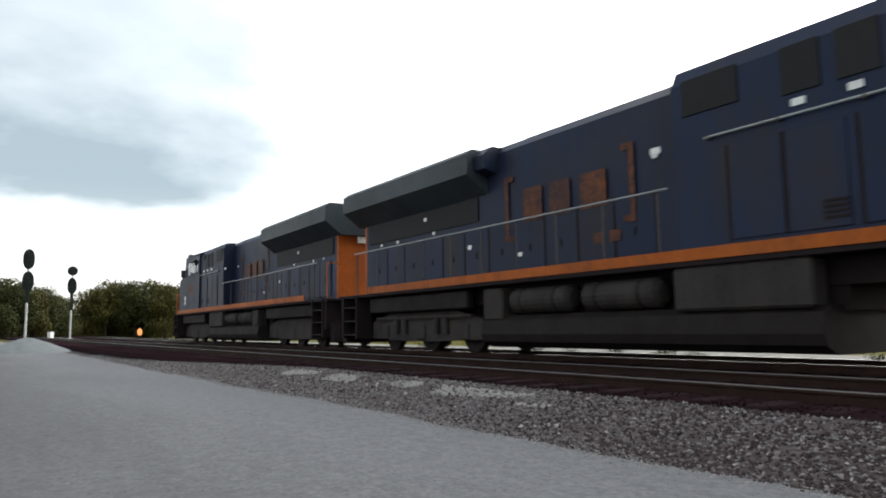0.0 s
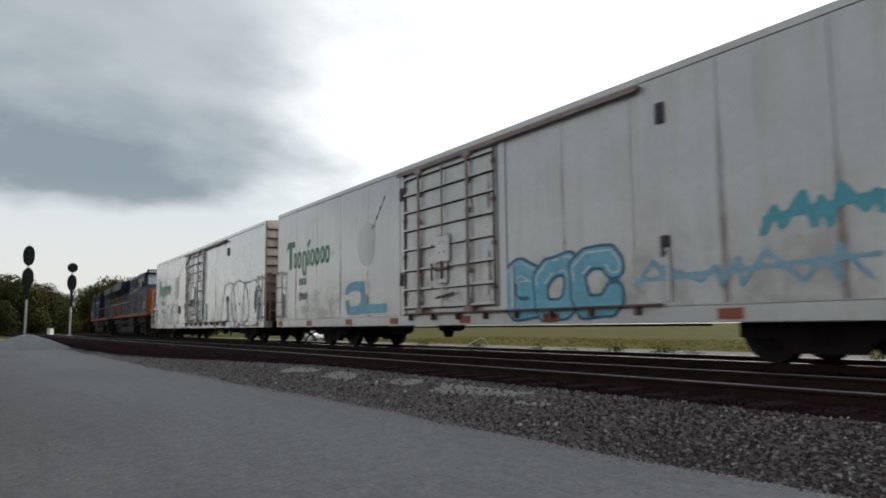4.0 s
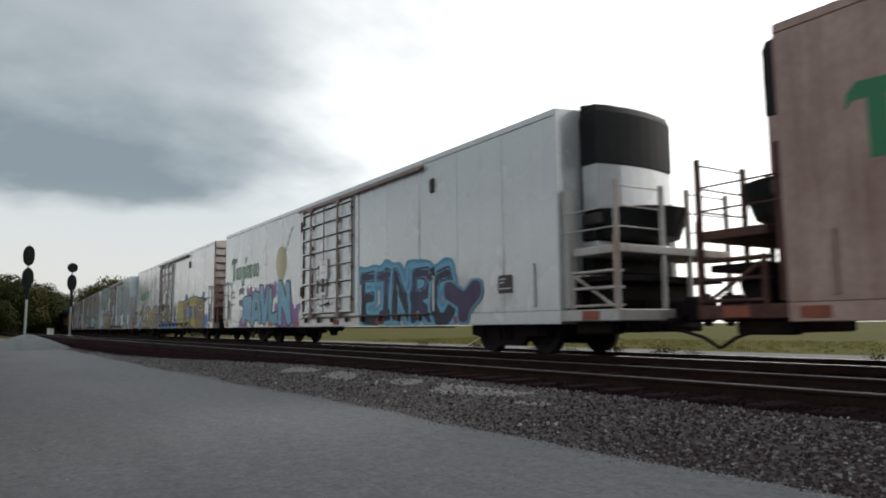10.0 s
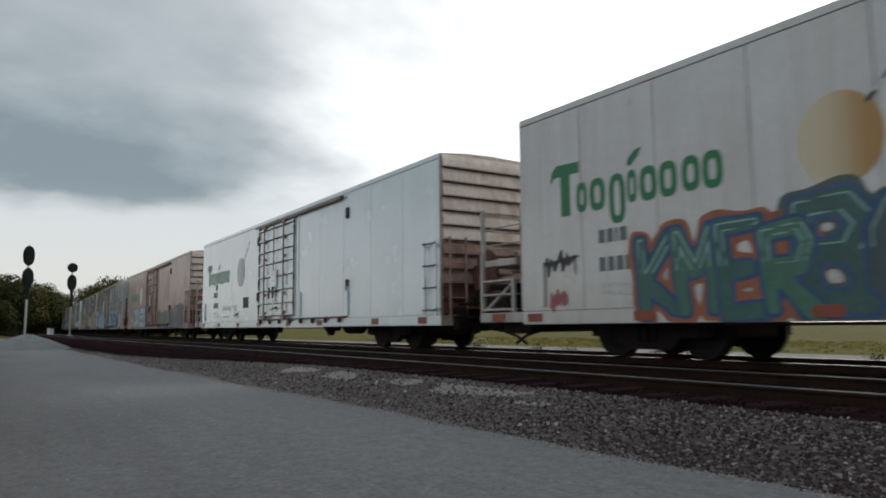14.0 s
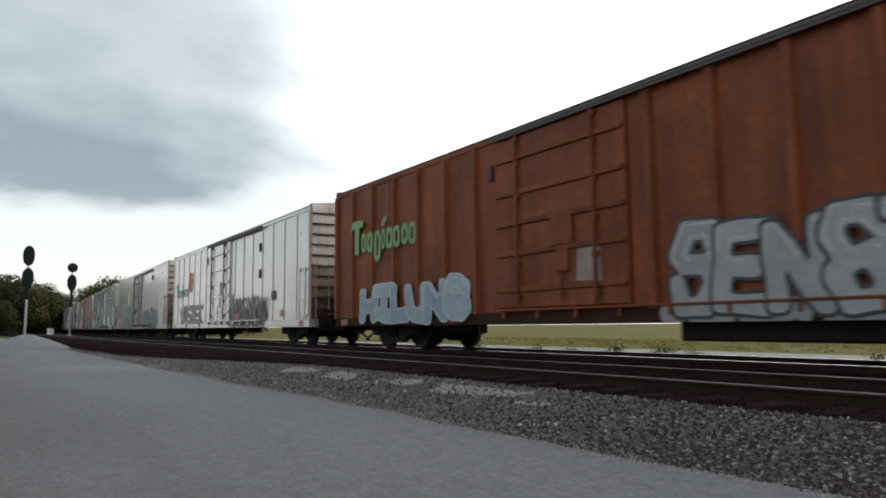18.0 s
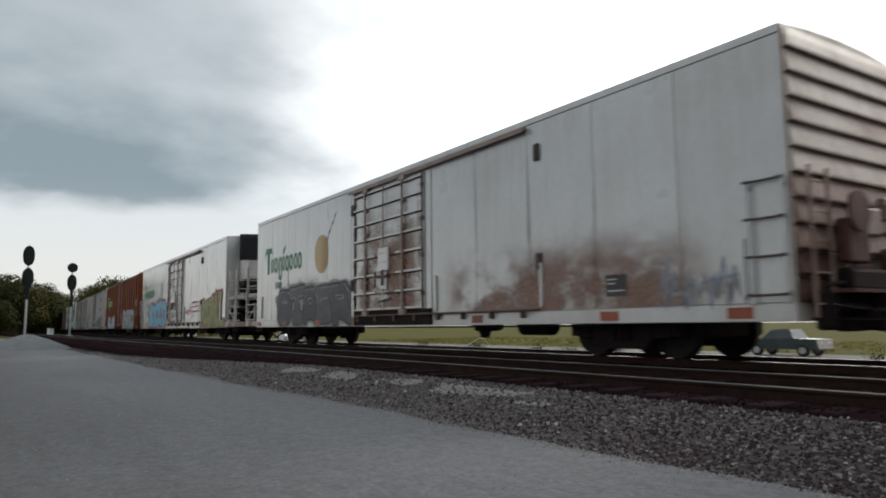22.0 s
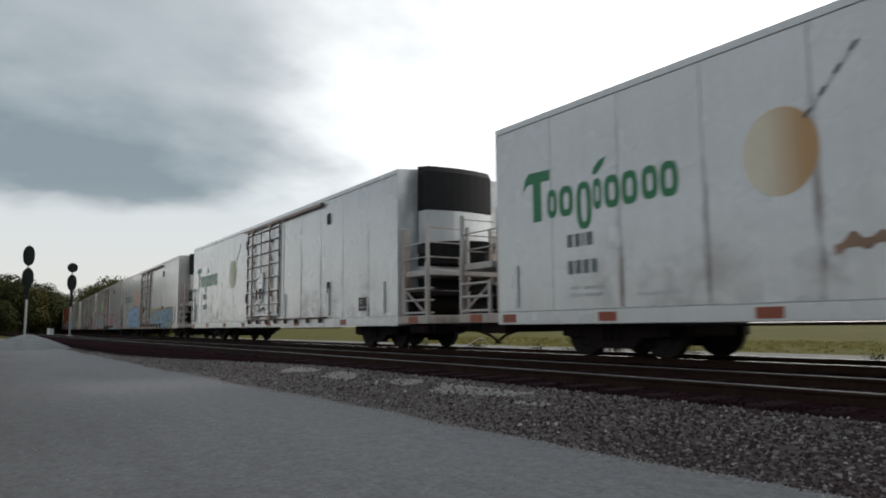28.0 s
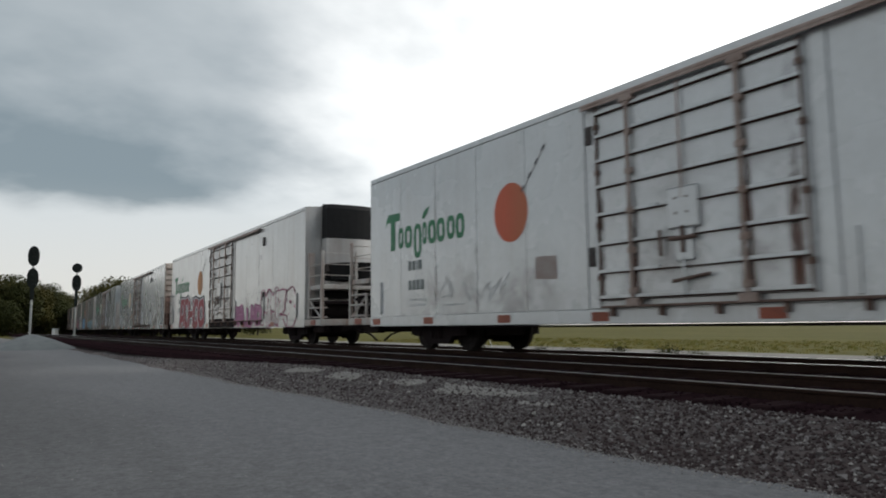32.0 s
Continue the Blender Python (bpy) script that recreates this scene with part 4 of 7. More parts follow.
def roof_ribs_mesh(bm):
    for k in range(13):
        x = -HALF + 0.8 + k * (BODY - 1.6) / 12
        prism_x(bm, [(-SIDE + 0.05, EAVE - 0.01), (0, EAVE + 0.088), (SIDE - 0.05, EAVE - 0.01), (SIDE - 0.05, EAVE + 0.01), (0, EAVE + 0.115), (-SIDE + 0.05, EAVE + 0.01)], x - 0.03, x + 0.03)


def chord_mesh(bm):
    block(bm, -HALF, HALF, -SIDE - 0.008, -SIDE + 0.06, EAVE - 0.13, EAVE, 0.012)


def sill_mesh(bm):
    block(bm, -HALF, HALF, -SIDE - 0.006, -SIDE + 0.06, SILL, 0.82, 0.012)


def panel_mesh(w, z0=0.828, z1=EAVE - 0.134):
    def build(bm):
        block(bm, PANEL_GAP / 2, w - PANEL_GAP / 2, -SIDE, -SIDE + 0.04, z0, z1, 0.006)
    return build


def door_mesh(bm):
    block(bm, 0, 3.66, -SIDE - 0.035, -SIDE + 0.05, 0.96, 4.26, 0.012)


def door_rib(bm):
    block(bm, 0, 3.62, -SIDE - 0.085, -SIDE - 0.035, -0.028, 0.028, 0.008)


def short_rib(bm):
    block(bm, 0, 1.25, -SIDE - 0.085, -SIDE - 0.035, -0.028, 0.028, 0.008)


def lock_bar(bm):
    rod(bm, (0, -SIDE - 0.11, 0.93), (0, -SIDE - 0.11, 4.30), 0.032, 8)
    for z in (1.1, 1.75, 2.4, 3.05, 3.7, 4.2):
        block(bm, -0.07, 0.07, -SIDE - 0.125, -SIDE - 0.035, z - 0.05, z + 0.05, 0.01)


def lock_box(bm):
    block(bm, -0.28, 0.28, -SIDE - 0.115, -SIDE - 0.03, 1.98, 2.62, 0.03)
    block(bm, -0.16, 0.16, -SIDE - 0.10, -SIDE - 0.03, 1.50, 1.98, 0.02)
    rod(bm, (0, -SIDE - 0.12, 1.0), (0, -SIDE - 0.12, 1.55), 0.022, 8)


def lock_lever(bm):
    for x, z in ((-0.10, 2.45), (0.10, 2.45), (-0.10, 2.22), (0.10, 2.22)):
        rod(bm, (x, -SIDE - 0.125, z), (x, -SIDE - 0.11, z), 0.022, 6)
    rod(bm, (-0.24, -SIDE - 0.12, 1.84), (0.24, -SIDE - 0.12, 1.84), 0.035, 8)
    rod(bm, (0.0, -SIDE - 0.12, 1.62), (0.0, -SIDE - 0.12, 2.02), 0.035, 8)
    rod(bm, (-0.42, -SIDE - 0.11, 1.60), (-0.42, -SIDE - 0.11, 2.0), 0.028, 6)
    rod(bm, (-0.20, -SIDE - 0.12, 1.20), (0.45, -SIDE - 0.12, 1.28), 0.03, 6)


def hanger(bm):
    block(bm, -0.14, 0.14, -SIDE - 0.14, -SIDE - 0.02, -0.06, 0.08, 0.015)


def track_top(bm):
    block(bm, 0, 7.75, -SIDE - 0.13, -SIDE - 0.008, 4.335, 4.395, 0.01)
    block(bm, 0, 7.75, -SIDE - 0.13, -SIDE - 0.11, 4.29, 4.335)


def track_low(bm):
    block(bm, 0, 7.7, -SIDE - 0.11, -SIDE - 0.006, 0.835, 0.875, 0.008)
    for k in range(8):
        block(bm, 0.2 + k, 0.26 + k, -SIDE - 0.10, -SIDE - 0.006, 0.70, 0.835)


def vent_mesh(bm):
    block(bm, -0.075, 0.075, -SIDE - 0.05, -SIDE + 0.0, -0.165, 0.165, 0.012)
    for k in range(3):
        block(bm, -0.055, 0.055, -SIDE - 0.065, -SIDE - 0.05, -0.13 + k * 0.10, -0.08 + k * 0.10)


def bracket_post(bm):
    block(bm, -0.035, 0.035, -SIDE - 0.055, -SIDE + 0.0, 0.90, 1.72, 0.01)


def reflector_mesh(bm):
    block(bm, -0.20, 0.20, -SIDE - 0.018, -SIDE - 0.006, -0.078, 0.078, 0.004)


def placard(bm):
    block(bm, 0, 0.62, -SIDE - 0.022, -SIDE, 0, 0.42, 0.006)
    block(bm, 0.05, 0.57, -SIDE - 0.028, -SIDE - 0.022, 0.05, 0.18)


def louvre_plate(car, u, z):
    """Small black plate with pale lines of print."""
    p = put("louvre_plate", shared("louvre_plate", lambda bm: block(bm, 0, 0.46, -SIDE - 0.012, -SIDE - 0.004, 0, 0.36, 0.003)), DARK_GAP, car, (ux(u), 0, z), "small black data plate")
    for k, w in ((0.08, 0.36), (0.20, 0.16), (0.27, 0.2)):
        put("print_bar", shared("print%.2f" % w, lambda bm: block(bm, 0.04, 0.04 + w, -SIDE - 0.0145, -SIDE - 0.012, 0, 0.025)), FAINT, p, (0, 0, k))


def side_ladder(bm):
    for x in (-0.25, 0.25):
        block(bm, x - 0.022, x + 0.022, -SIDE - 0.10, -SIDE - 0.06, 0.80, 2.52, 0.008)
        for z in (0.95, 2.40):
            block(bm, x - 0.03, x + 0.03, -SIDE - 0.08, -SIDE, z - 0.03, z + 0.03)


def rung(bm):
    rod(bm, (-0.25, -SIDE - 0.085, 0), (0.25, -SIDE - 0.085, 0), 0.018, 6)


def end_wall(bm):
    w = SIDE
    pts = [(-w, SILL), (w, SILL), (w, EAVE - 0.005), (0.8, EAVE + 0.07), (0, EAVE + 0.095), (-0.8, EAVE + 0.07), (-w, EAVE - 0.005)]
    prism_x(bm, pts, -0.035, 0.0)


def end_rib(bm):
    """One pressed corrugation across the end."""
    w = SIDE - 0.06
    pts = [(0.0, -0.160), (0.060, -0.155), (0.070, -0.130), (0.045, 0.01), (0.015, 0.11), (0.0, 0.15)]
    a = [bm.verts.new((x, -w, z)) for x, z in pts]
    b = [bm.verts.new((x, w, z)) for x, z in pts]
    for i in range(len(pts) - 1):
        bm.faces.new((a[i], a[i + 1], b[i + 1], b[i]))
    bm.faces.new(a)
    bm.faces.new(b[::-1])


def end_ladder(bm):
    for y in (-1.42, -0.98):
        block(bm, 0.16, 0.20, y - 0.025, y + 0.025, 0.62, 2.6, 0.008)
    for k in range(5):
        rod(bm, (0.18, -1.42, 0.8 + k * 0.4), (0.18, -0.98, 0.8 + k * 0.4), 0.015, 6)


def brake_gear(bm):
    block(bm, 0.12, 0.3, -0.75, -0.2, 1.35, 1.95, 0.03)
    rod(bm, (0.3, -0.48, 2.05), (0.34, -0.48, 2.05), 0.28, 16)
    rod(bm, (0.2, -0.48, 1.0), (0.2, -0.48, 2.0), 0.03, 6)
    block(bm, 0.1, 0.42, -0.95, 0.95, 0.95, 1.0)
    rod(bm, (0.3, 0.2, 1.5), (0.3, 1.3, 1.5), 0.02, 6)
    rod(bm, (0.3, 0.2, 2.2), (0.3, 1.3, 2.2), 0.02, 6)
    block(bm, 0.12, 0.26, 0.45, 0.9, 1.1, 1.6, 0.03)


def end_steel(bm):
    block(bm, 0.0, 0.25, -0.5, 0.5, 0.60, 1.0, 0.02)


def flat_ribbed_end(car, sign, x, paint):
    """The plain end of the car: corrugated wall, ladder and brake gear."""
    m = Matrix.Translation((x, 0, 0)) @ (pose(0, 0, 0) if sign > 0 else Matrix.Diagonal((-1, 1, 1, 1)))
    end = RUST if paint is RUST else ENDPAINT
    e = put("end_wall", shared("end_wall", end_wall), end, car, m)
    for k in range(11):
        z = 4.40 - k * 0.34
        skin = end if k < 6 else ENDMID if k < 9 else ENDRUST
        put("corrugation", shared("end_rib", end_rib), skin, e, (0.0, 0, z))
        # strip under the corrugation: its shadow line and rust, painted dark
        put("rust_seam", shared("end_rib_shade", lambda bm: block(bm, 0.0, 0.064, -SIDE + 0.06, SIDE - 0.06, -0.178, -0.158)), RUST_SHADE, e, (0.0, 0, z))
    put("valve_box", shared("end_valve", lambda bm: [block(bm, 0.10, 0.24, -0.1, 0.32, 1.75, 2.15, 0.03), block(bm, 0.10, 0.22, 0.5, 1.0, 2.0, 2.35, 0.03), rod(bm, (0.16, 0.7, 0.9), (0.16, 0.7, 2.0), 0.03, 6)]), PALE_RUST, e)
    put("end_pipe", shared("end_pipe", lambda bm: [rod(bm, (0.2, -1.2, 1.05), (0.2, 1.3, 1.25), 0.035, 6), rod(bm, (0.26, -0.9, 0.75), (0.26, 0.9, 0.75), 0.06, 8), block(bm, 0.1, 0.5, -0.45, 0.45, 0.45, 0.75, 0.05)]), GRIME, e)
    put("end_ladder", shared("end_ladder", end_ladder), ENDMID, e)
    put("brake_gear", shared("brake_gear", brake_gear), ENDRUST, e)
    put("end_grime", shared("end_grime", lambda bm: [block(bm, 0.07, 0.20, -1.30, 1.30, 0.46, 0.98, 0.04), block(bm, 0.07, 0.30, -0.75, 0.9, 0.98, 1.28, 0.05)]), ENDDARK, e, None, "black greasy headstock of the end")
    put("striker", shared("end_steel", end_steel), GRIME, e)
    return e


def unit_lower(bm):
    """White lower housing of the cooling machine, with a bowed front."""
    pts = []
    for i in range(9):
        a = -1 + 2 * i / 8
        pts.append((a * 1.02, 0.52 - 0.16 * a * a))
    lo = [bm.verts.new((x, y, 2.66)) for y, x in pts]
    hi = [bm.verts.new((x, y, 3.49)) for y, x in pts]
    lo = lo + [bm.verts.new((0.0, 1.02, 2.66)), bm.verts.new((0.0, -1.02, 2.66))]
    hi = hi + [bm.verts.new((0.0, 1.02, 3.49)), bm.verts.new((0.0, -1.02, 3.49))]
    n = len(lo)
    bm.faces.new(lo[::-1])
    bm.faces.new(hi)
    for i in range(n):
        bm.faces.new((lo[i], lo[(i + 1) % n], hi[(i + 1) % n], hi[i]))


def unit_upper(bm):
    pts = []
    for i in range(9):
        a = -1 + 2 * i / 8
        pts.append((a * 1.03, 0.54 - 0.16 * a * a))
    rows = []
    for z, k in ((3.495, 1.0), (4.46, 1.0), (4.60, 0.90), (4.64, 0.6)):
        rows.append([bm.verts.new((x * k, y * (0.5 + 0.5 * k), z)) for y, x in pts] + [bm.verts.new((0.0, 1.03, z)), bm.verts.new((0.0, -1.03, z))])
    n = len(rows[0])
    bm.faces.new(rows[0][::-1])
    bm.faces.new(rows[-1])
    for a, b in zip(rows, rows[1:]):
        for i in range(n):
            bm.faces.new((a[i], a[(i + 1) % n], b[(i + 1) % n], b[i]))


def unit_band(z0, z1, d):
    def build(bm):
        block(bm, 0.0, d, -1.0, 1.0, z0, z1, 0.03)
    return build


def porch_deck(bm):
    block(bm, 0.0, 1.38, -SIDE, SIDE, 0.62, 0.82, 0.015)


def mid_deck(bm):
    block(bm, 0.28, 1.38, -1.5, 1.5, 1.76, 1.90, 0.015)


def mid_beam(bm):
    block(bm, 0.35, 1.24, -1.42, 1.42, 1.30, 1.40, 0.01)
    block(bm, 0.30, 0.42, -1.45, 1.45, 0.82, 1.30, 0.01)


def porch_step(bm):
    block(bm, 0.30, 1.30, -SIDE + 0.0, -SIDE + 0.26, 0, 0.045, 0.008)


def porch_brace(bm):
    rod(bm, (0.35, -SIDE + 0.05, 1.40), (1.24, -SIDE + 0.05, 0.86), 0.03, 6)
    block(bm, 0.28, 0.35, -SIDE, -SIDE + 0.07, 0.8, 1.5, 0.01)
    block(bm, 1.28, 1.36, -SIDE, -SIDE + 0.07, 0.8, 2.05, 0.01)


def rail_post(bm):
    block(bm, -0.04, 0.04, -0.04, 0.04, 0.82, 2.98, 0.008)


def rail_bar(bm):
    rod(bm, (0, -1.5, 0), (0, -0.35, 0), 0.014, 6)


def rail_side(bm):
    rod(bm, (0.0, -1.5, 0), (1.32, -1.5, 0), 0.014, 6)


def machine_end(car, sign, x, paint):
    """The end with the cooling machine and its railed platform."""
    deck = ENDRUST if paint is PINK else BARE
    m = Matrix.Translation((x, 0, 0)) @ (pose(0, 0, 0) if sign > 0 else Matrix.Diagonal((-1, 1, 1, 1)))
    e = put("end_wall", shared("end_wall", end_wall), paint, car, m)
    put("cooling_unit_housing", shared("unit_lower", unit_lower), paint, e, (0.10, 0, 0))
    put("cooling_unit_grille", shared("unit_upper", unit_upper), BLACK_GRILLE, e, (0.10, 0, 0.02), "black rounded top of the cooling unit")
    put("unit_mount", shared("unit_mount", lambda bm: block(bm, 0.0, 0.11, -0.98, 0.98, 2.70, 4.45, 0.01)), DARK_GAP, e)
    for y in (-1.38, 1.38):
        put("corner_post", shared("corner_post", lambda bm: block(bm, 0.0, 0.16, -0.10, 0.10, 0.85, 3.0, 0.015)), deck, e, (0, y, 0))
    put("fan_shroud", shared("fan_shroud", lambda bm: rod(bm, (0.42, 0, 2.12), (0.42, 0, 2.64), 0.80, 24, 0.98)), BLACK_GRILLE, e, None, "round black fan shroud under the cooling unit")
    for key, z0, z1, d, mt in (("band_a", 2.38, 2.60, 0.50, DARK_GAP), ("band_b", 2.10, 2.36, 0.34, BLACK_GRILLE), ("band_c", 1.90, 2.08, 0.42, paint), ("band_d", 1.5, 1.88, 0.30, BLACK_GRILLE), ("band_e", 0.86, 1.40, 0.30, GRIME)):
        put("machine_panel", shared("unit_" + key, unit_band(z0, z1, d)), mt, e)
    p = put("platform", shared("porch_deck", porch_deck), deck, car, m)
    for y in (-1.5, -0.35, 0.35, 1.5):
        put("railing_post", shared("rail_post", rail_post), deck, p, (1.32, y, 0))
    for z in (2.2, 2.55, 2.9):
        put("railing_bar", shared("rail_bar", rail_bar), deck, p, (1.32, 0, z))
        put("railing_bar", shared("rail_bar", rail_bar), deck, p, (1.32, 1.85, z))
    for z in (2.2, 2.55):
        put("railing_bar", shared("rail_side", rail_side), deck, p, (0, 0, z))
    put("step_brace", shared("porch_brace", porch_brace), deck, p)
    put("upper_platform", shared("mid_deck", mid_deck), deck, p)
    put("cross_beam", shared("mid_beam", mid_beam), GRIME, p)
    for z in (0.86, 1.16, 1.44):
        put("step", shared("porch_step", porch_step), deck, p, (0, 0, z))
    put("reflector", shared("reflector", reflector_mesh), REFLECTOR, p, (0.75, 0, 0.72))
    put("porch_tank", shared("porch_tank", lambda bm: [rod(bm, (0.62, -1.25, 1.12), (0.62, 0.9, 1.12), 0.27, 14), block(bm, 0.55, 0.7, -0.9, -0.8, 0.8, 0.9)]), STEEL_DARK, p, None, "dark cylindrical tank on the platform")
    put("draft_gear", shared("draft_gear", lambda bm: [block(bm, 0.35, 1.15, -0.9, 0.9, 0.42, 0.63, 0.04), block(bm, 0.1, 0.95, -1.3, -1.05, 0.40, 0.63, 0.03)]), ENDDARK, p)
    put("striker", shared("end_steel", end_steel), GRIME, p, (1.0, 0, 0))
    return e


def underframe(bm):
    block(bm, -HALF + 0.4, HALF - 0.4, -0.35, 0.35, 0.70, 0.98)
    for k in range(11):
        x = -HALF + 1.5 + k * 1.77
        block(bm, x - 0.06, x + 0.06, -SIDE + 0.08, SIDE - 0.08, 0.64, 0.72)


def air_tank(bm):
    rod(bm, (-0.42, -0.95, 0.56), (0.42, -0.95, 0.56), 0.20, 14)
    rod(bm, (-0.52, -0.95, 0.56), (-0.42, -0.95, 0.56), 0.11, 14, 0.20)
    rod(bm, (0.42, -0.95, 0.56), (0.52, -0.95, 0.56), 0.20, 14, 0.11)
    block(bm, -0.3, -0.2, -1.0, -0.9, 0.6, 0.75)
    block(bm, 0.2, 0.3, -1.0, -0.9, 0.6, 0.75)


def brake_valve(bm):
    block(bm, -0.30, 0.12, -1.05, -0.6, 0.44, 0.68, 0.05)
    rod(bm, (-0.05, -0.9, 0.30), (-0.05, -0.9, 0.46), 0.10, 10, 0.15)
    rod(bm, (0.1, -0.85, 0.56), (0.42, -0.85, 0.56), 0.11, 10)
    rod(bm, (-0.7, -0.8, 0.60), (-0.3, -0.85, 0.54), 0.03, 6)
    rod(bm, (0.2, -1.0, 0.52), (0.75, -1.15, 0.60), 0.025, 6)


def brake_pipe(bm):
    rod(bm, (-HALF + 3.6, -SIDE + 0.12, 0.545), (HALF - 3.6, -SIDE + 0.12, 0.545), 0.022, 6)


# ---- marks on the sides: flat shapes of paint ----
def plate(bm, pts, y, t=0.002):
    prism(bm, pts, y, y + t)


def disc_pts(cx, cz, rx, rz, n=28):
    return [(cx + rx * math.cos(2 * math.pi * i / n), cz + rz * math.sin(2 * math.pi * i / n)) for i in range(n)]


# plain green shapes of the wordmark, cell by cell: x, width, bottom, top
WORD = [("tall", 0.86, 0.74, 2.50, 3.46), ("short", 1.50, 0.30, 2.52, 3.05), ("ring", 1.82, 0.40, 2.50, 3.06), ("low", 2.26, 0.40, 2.22, 3.06),
        ("leaf", 2.66, 0.24, 2.52, 3.06), ("ring", 2.92, 0.38, 2.50, 3.06), ("ring", 3.30, 0.38, 2.50, 3.06), ("arch", 3.72, 0.36, 2.52, 3.06), ("ring", 4.08, 0.38, 2.50, 3.06)]


def word_mesh(kind, w, z0, z1):
    def build(bm):
        y = -SIDE - 0.006
        if kind == "tall":
            plate(bm, [(0.0, z1 - 0.34), (0.10, z1 - 0.22), (w, z1 - 0.22), (w, z1 - 0.02), (0.16, z1), (0.04, z1 - 0.12)], y)
            plate(bm, [(0.27, z0), (0.50, z0), (0.50, z1 - 0.2), (0.27, z1 - 0.2)], y - 0.001)
        else:
            # a plain rounded frame
            n, cz, hh = 20, (z0 + z1) / 2, (z1 - z0) / 2
            ww = w / 2 - 0.02
            rim = []
            for k0, k1 in ((ww, hh), (ww - min(0.115, ww * 0.62), hh - 0.125)):
                ring = []
                for i in range(n):
                    a = 2 * math.pi * i / n
                    ca, sa = math.cos(a), math.sin(a)
                    ring.append((w / 2 + k0 * math.copysign(abs(ca) ** 0.7, ca), cz + k1 * math.copysign(abs(sa) ** 0.7, sa)))
                rim.append(ring)
            vs = [[[bm.verts.new((x, yy, z)) for x, z in ring] for ring in rim] for yy in (y, y + 0.002)]
            for i in range(n):
                j = (i + 1) % n
                bm.faces.new((vs[0][0][i], vs[0][0][j], vs[0][1][j], vs[0][1][i]))
                bm.faces.new((vs[1][0][j], vs[1][0][i], vs[1][1][i], vs[1][1][j]))
                bm.faces.new((vs[0][0][j], vs[0][0][i], vs[1][0][i], vs[1][0][j]))
                bm.faces.new((vs[0][1][i], vs[0][1][j], vs[1][1][j], vs[1][1][i]))
            if kind == "leaf":
                plate(bm, [(0.02, z1 + 0.10), (0.10, z1 + 0.06), (0.26, z1 + 0.20), (0.34, z1 + 0.34), (0.18, z1 + 0.30), (0.06, z1 + 0.20)], y - 0.001)
    return build


def wordmark(car, material, dx=0.0, dz=0.0, k=1.0, label="", proud=0.0):
    for i, (kind, x, w, z0, z1) in enumerate(WORD):
        me = shared("word_%s_%.2f_%.2f" % (kind, w, z0), word_mesh(kind, w, z0, z1))
        m = Matrix.Translation((ux(0) + dx + x * k, -proud, dz)) @ Matrix.Diagonal((k, 1, k, 1)) if k != 1 else Matrix.Translation((ux(x) + dx, 0, dz))
        put("wordmark_shape", me, material, car, m, label)


def fruit_mat(key, colour, alt):
    """Printed fruit: pale at one side, deeper at the other."""
    if key in MATS:
        return MATS[key]
    m = mat(key, colour, tuple(c * 0.93 for c in colour), 0.5, 0, 1.1, 6, 0.03, vary=0.03)
    n, ln = m.node_tree.nodes, m.node_tree.links
    src = n["Principled BSDF"].inputs["Base Color"].links[0].from_socket
    tc = n.new("ShaderNodeTexCoord")
    sep = n.new("ShaderNodeSeparateXYZ")
    ln.new(tc.outputs["Object"], sep.inputs[0])
    rg = n.new("ShaderNodeMapRange")
    rg.interpolation_type = "SMOOTHSTEP"
    rg.inputs["From Min"].default_value, rg.inputs["From Max"].default_value = -0.30, 0.42
    ln.new(sep.outputs[0], rg.inputs["Value"])
    mx = n.new("ShaderNodeMix")
    mx.data_type = "RGBA"
    ln.new(rg.outputs[0], mx.inputs["Factor"])
    ln.new(src, mx.inputs[6])
    mx.inputs[7].default_value = (*alt, 1)
    ln.new(mx.outputs[2], n["Principled BSDF"].inputs["Base Color"])
    return m


def emblem(car, colour, alt, straw=True, dx=0.0, dz=0.0, k=1.0):
    key = "emblem_%.2f_%.2f_%.2f" % colour
    m = fruit_mat(key, colour, alt)
    at = (ux(6.05) + dx, 0, 2.77 + dz)
    at = Matrix.Translation(at) @ Matrix.Diagonal((k, 1, k, 1))
    put("fruit_emblem", shared("emblem", lambda bm: plate(bm, disc_pts(0, 0, 0.53, 0.60, 36), -SIDE - 0.006)), m, car, at, "round painted fruit emblem")
    if straw:
        for i in range(7):
            f = i / 7
            x, z = 0.38 + 0.72 * f, 0.40 + 0.80 * f
            put("straw_band", shared("straw", lambda bm: plate(bm, [(-0.04, -0.02), (0.0, -0.05), (0.085, 0.06), (0.045, 0.085)], -SIDE - 0.009)),
                BLACKINK if i % 2 == 0 else FAINT, car, Matrix.Translation((ux(6.05) + dx + x * k, 0, 2.77 + dz + z * k)))


def stencil_bars(car, u, z, widths, h, material, gap=0.05, name="stencil_bar"):
    for w in widths:
        put(name, shared("bar_%.2f_%.2f" % (w, h), lambda bm, w=w: plate(bm, [(0, 0), (w, 0), (w, h), (0, h)], -SIDE - 0.005)), material, car, (ux(u), 0, z))
        u += w + gap


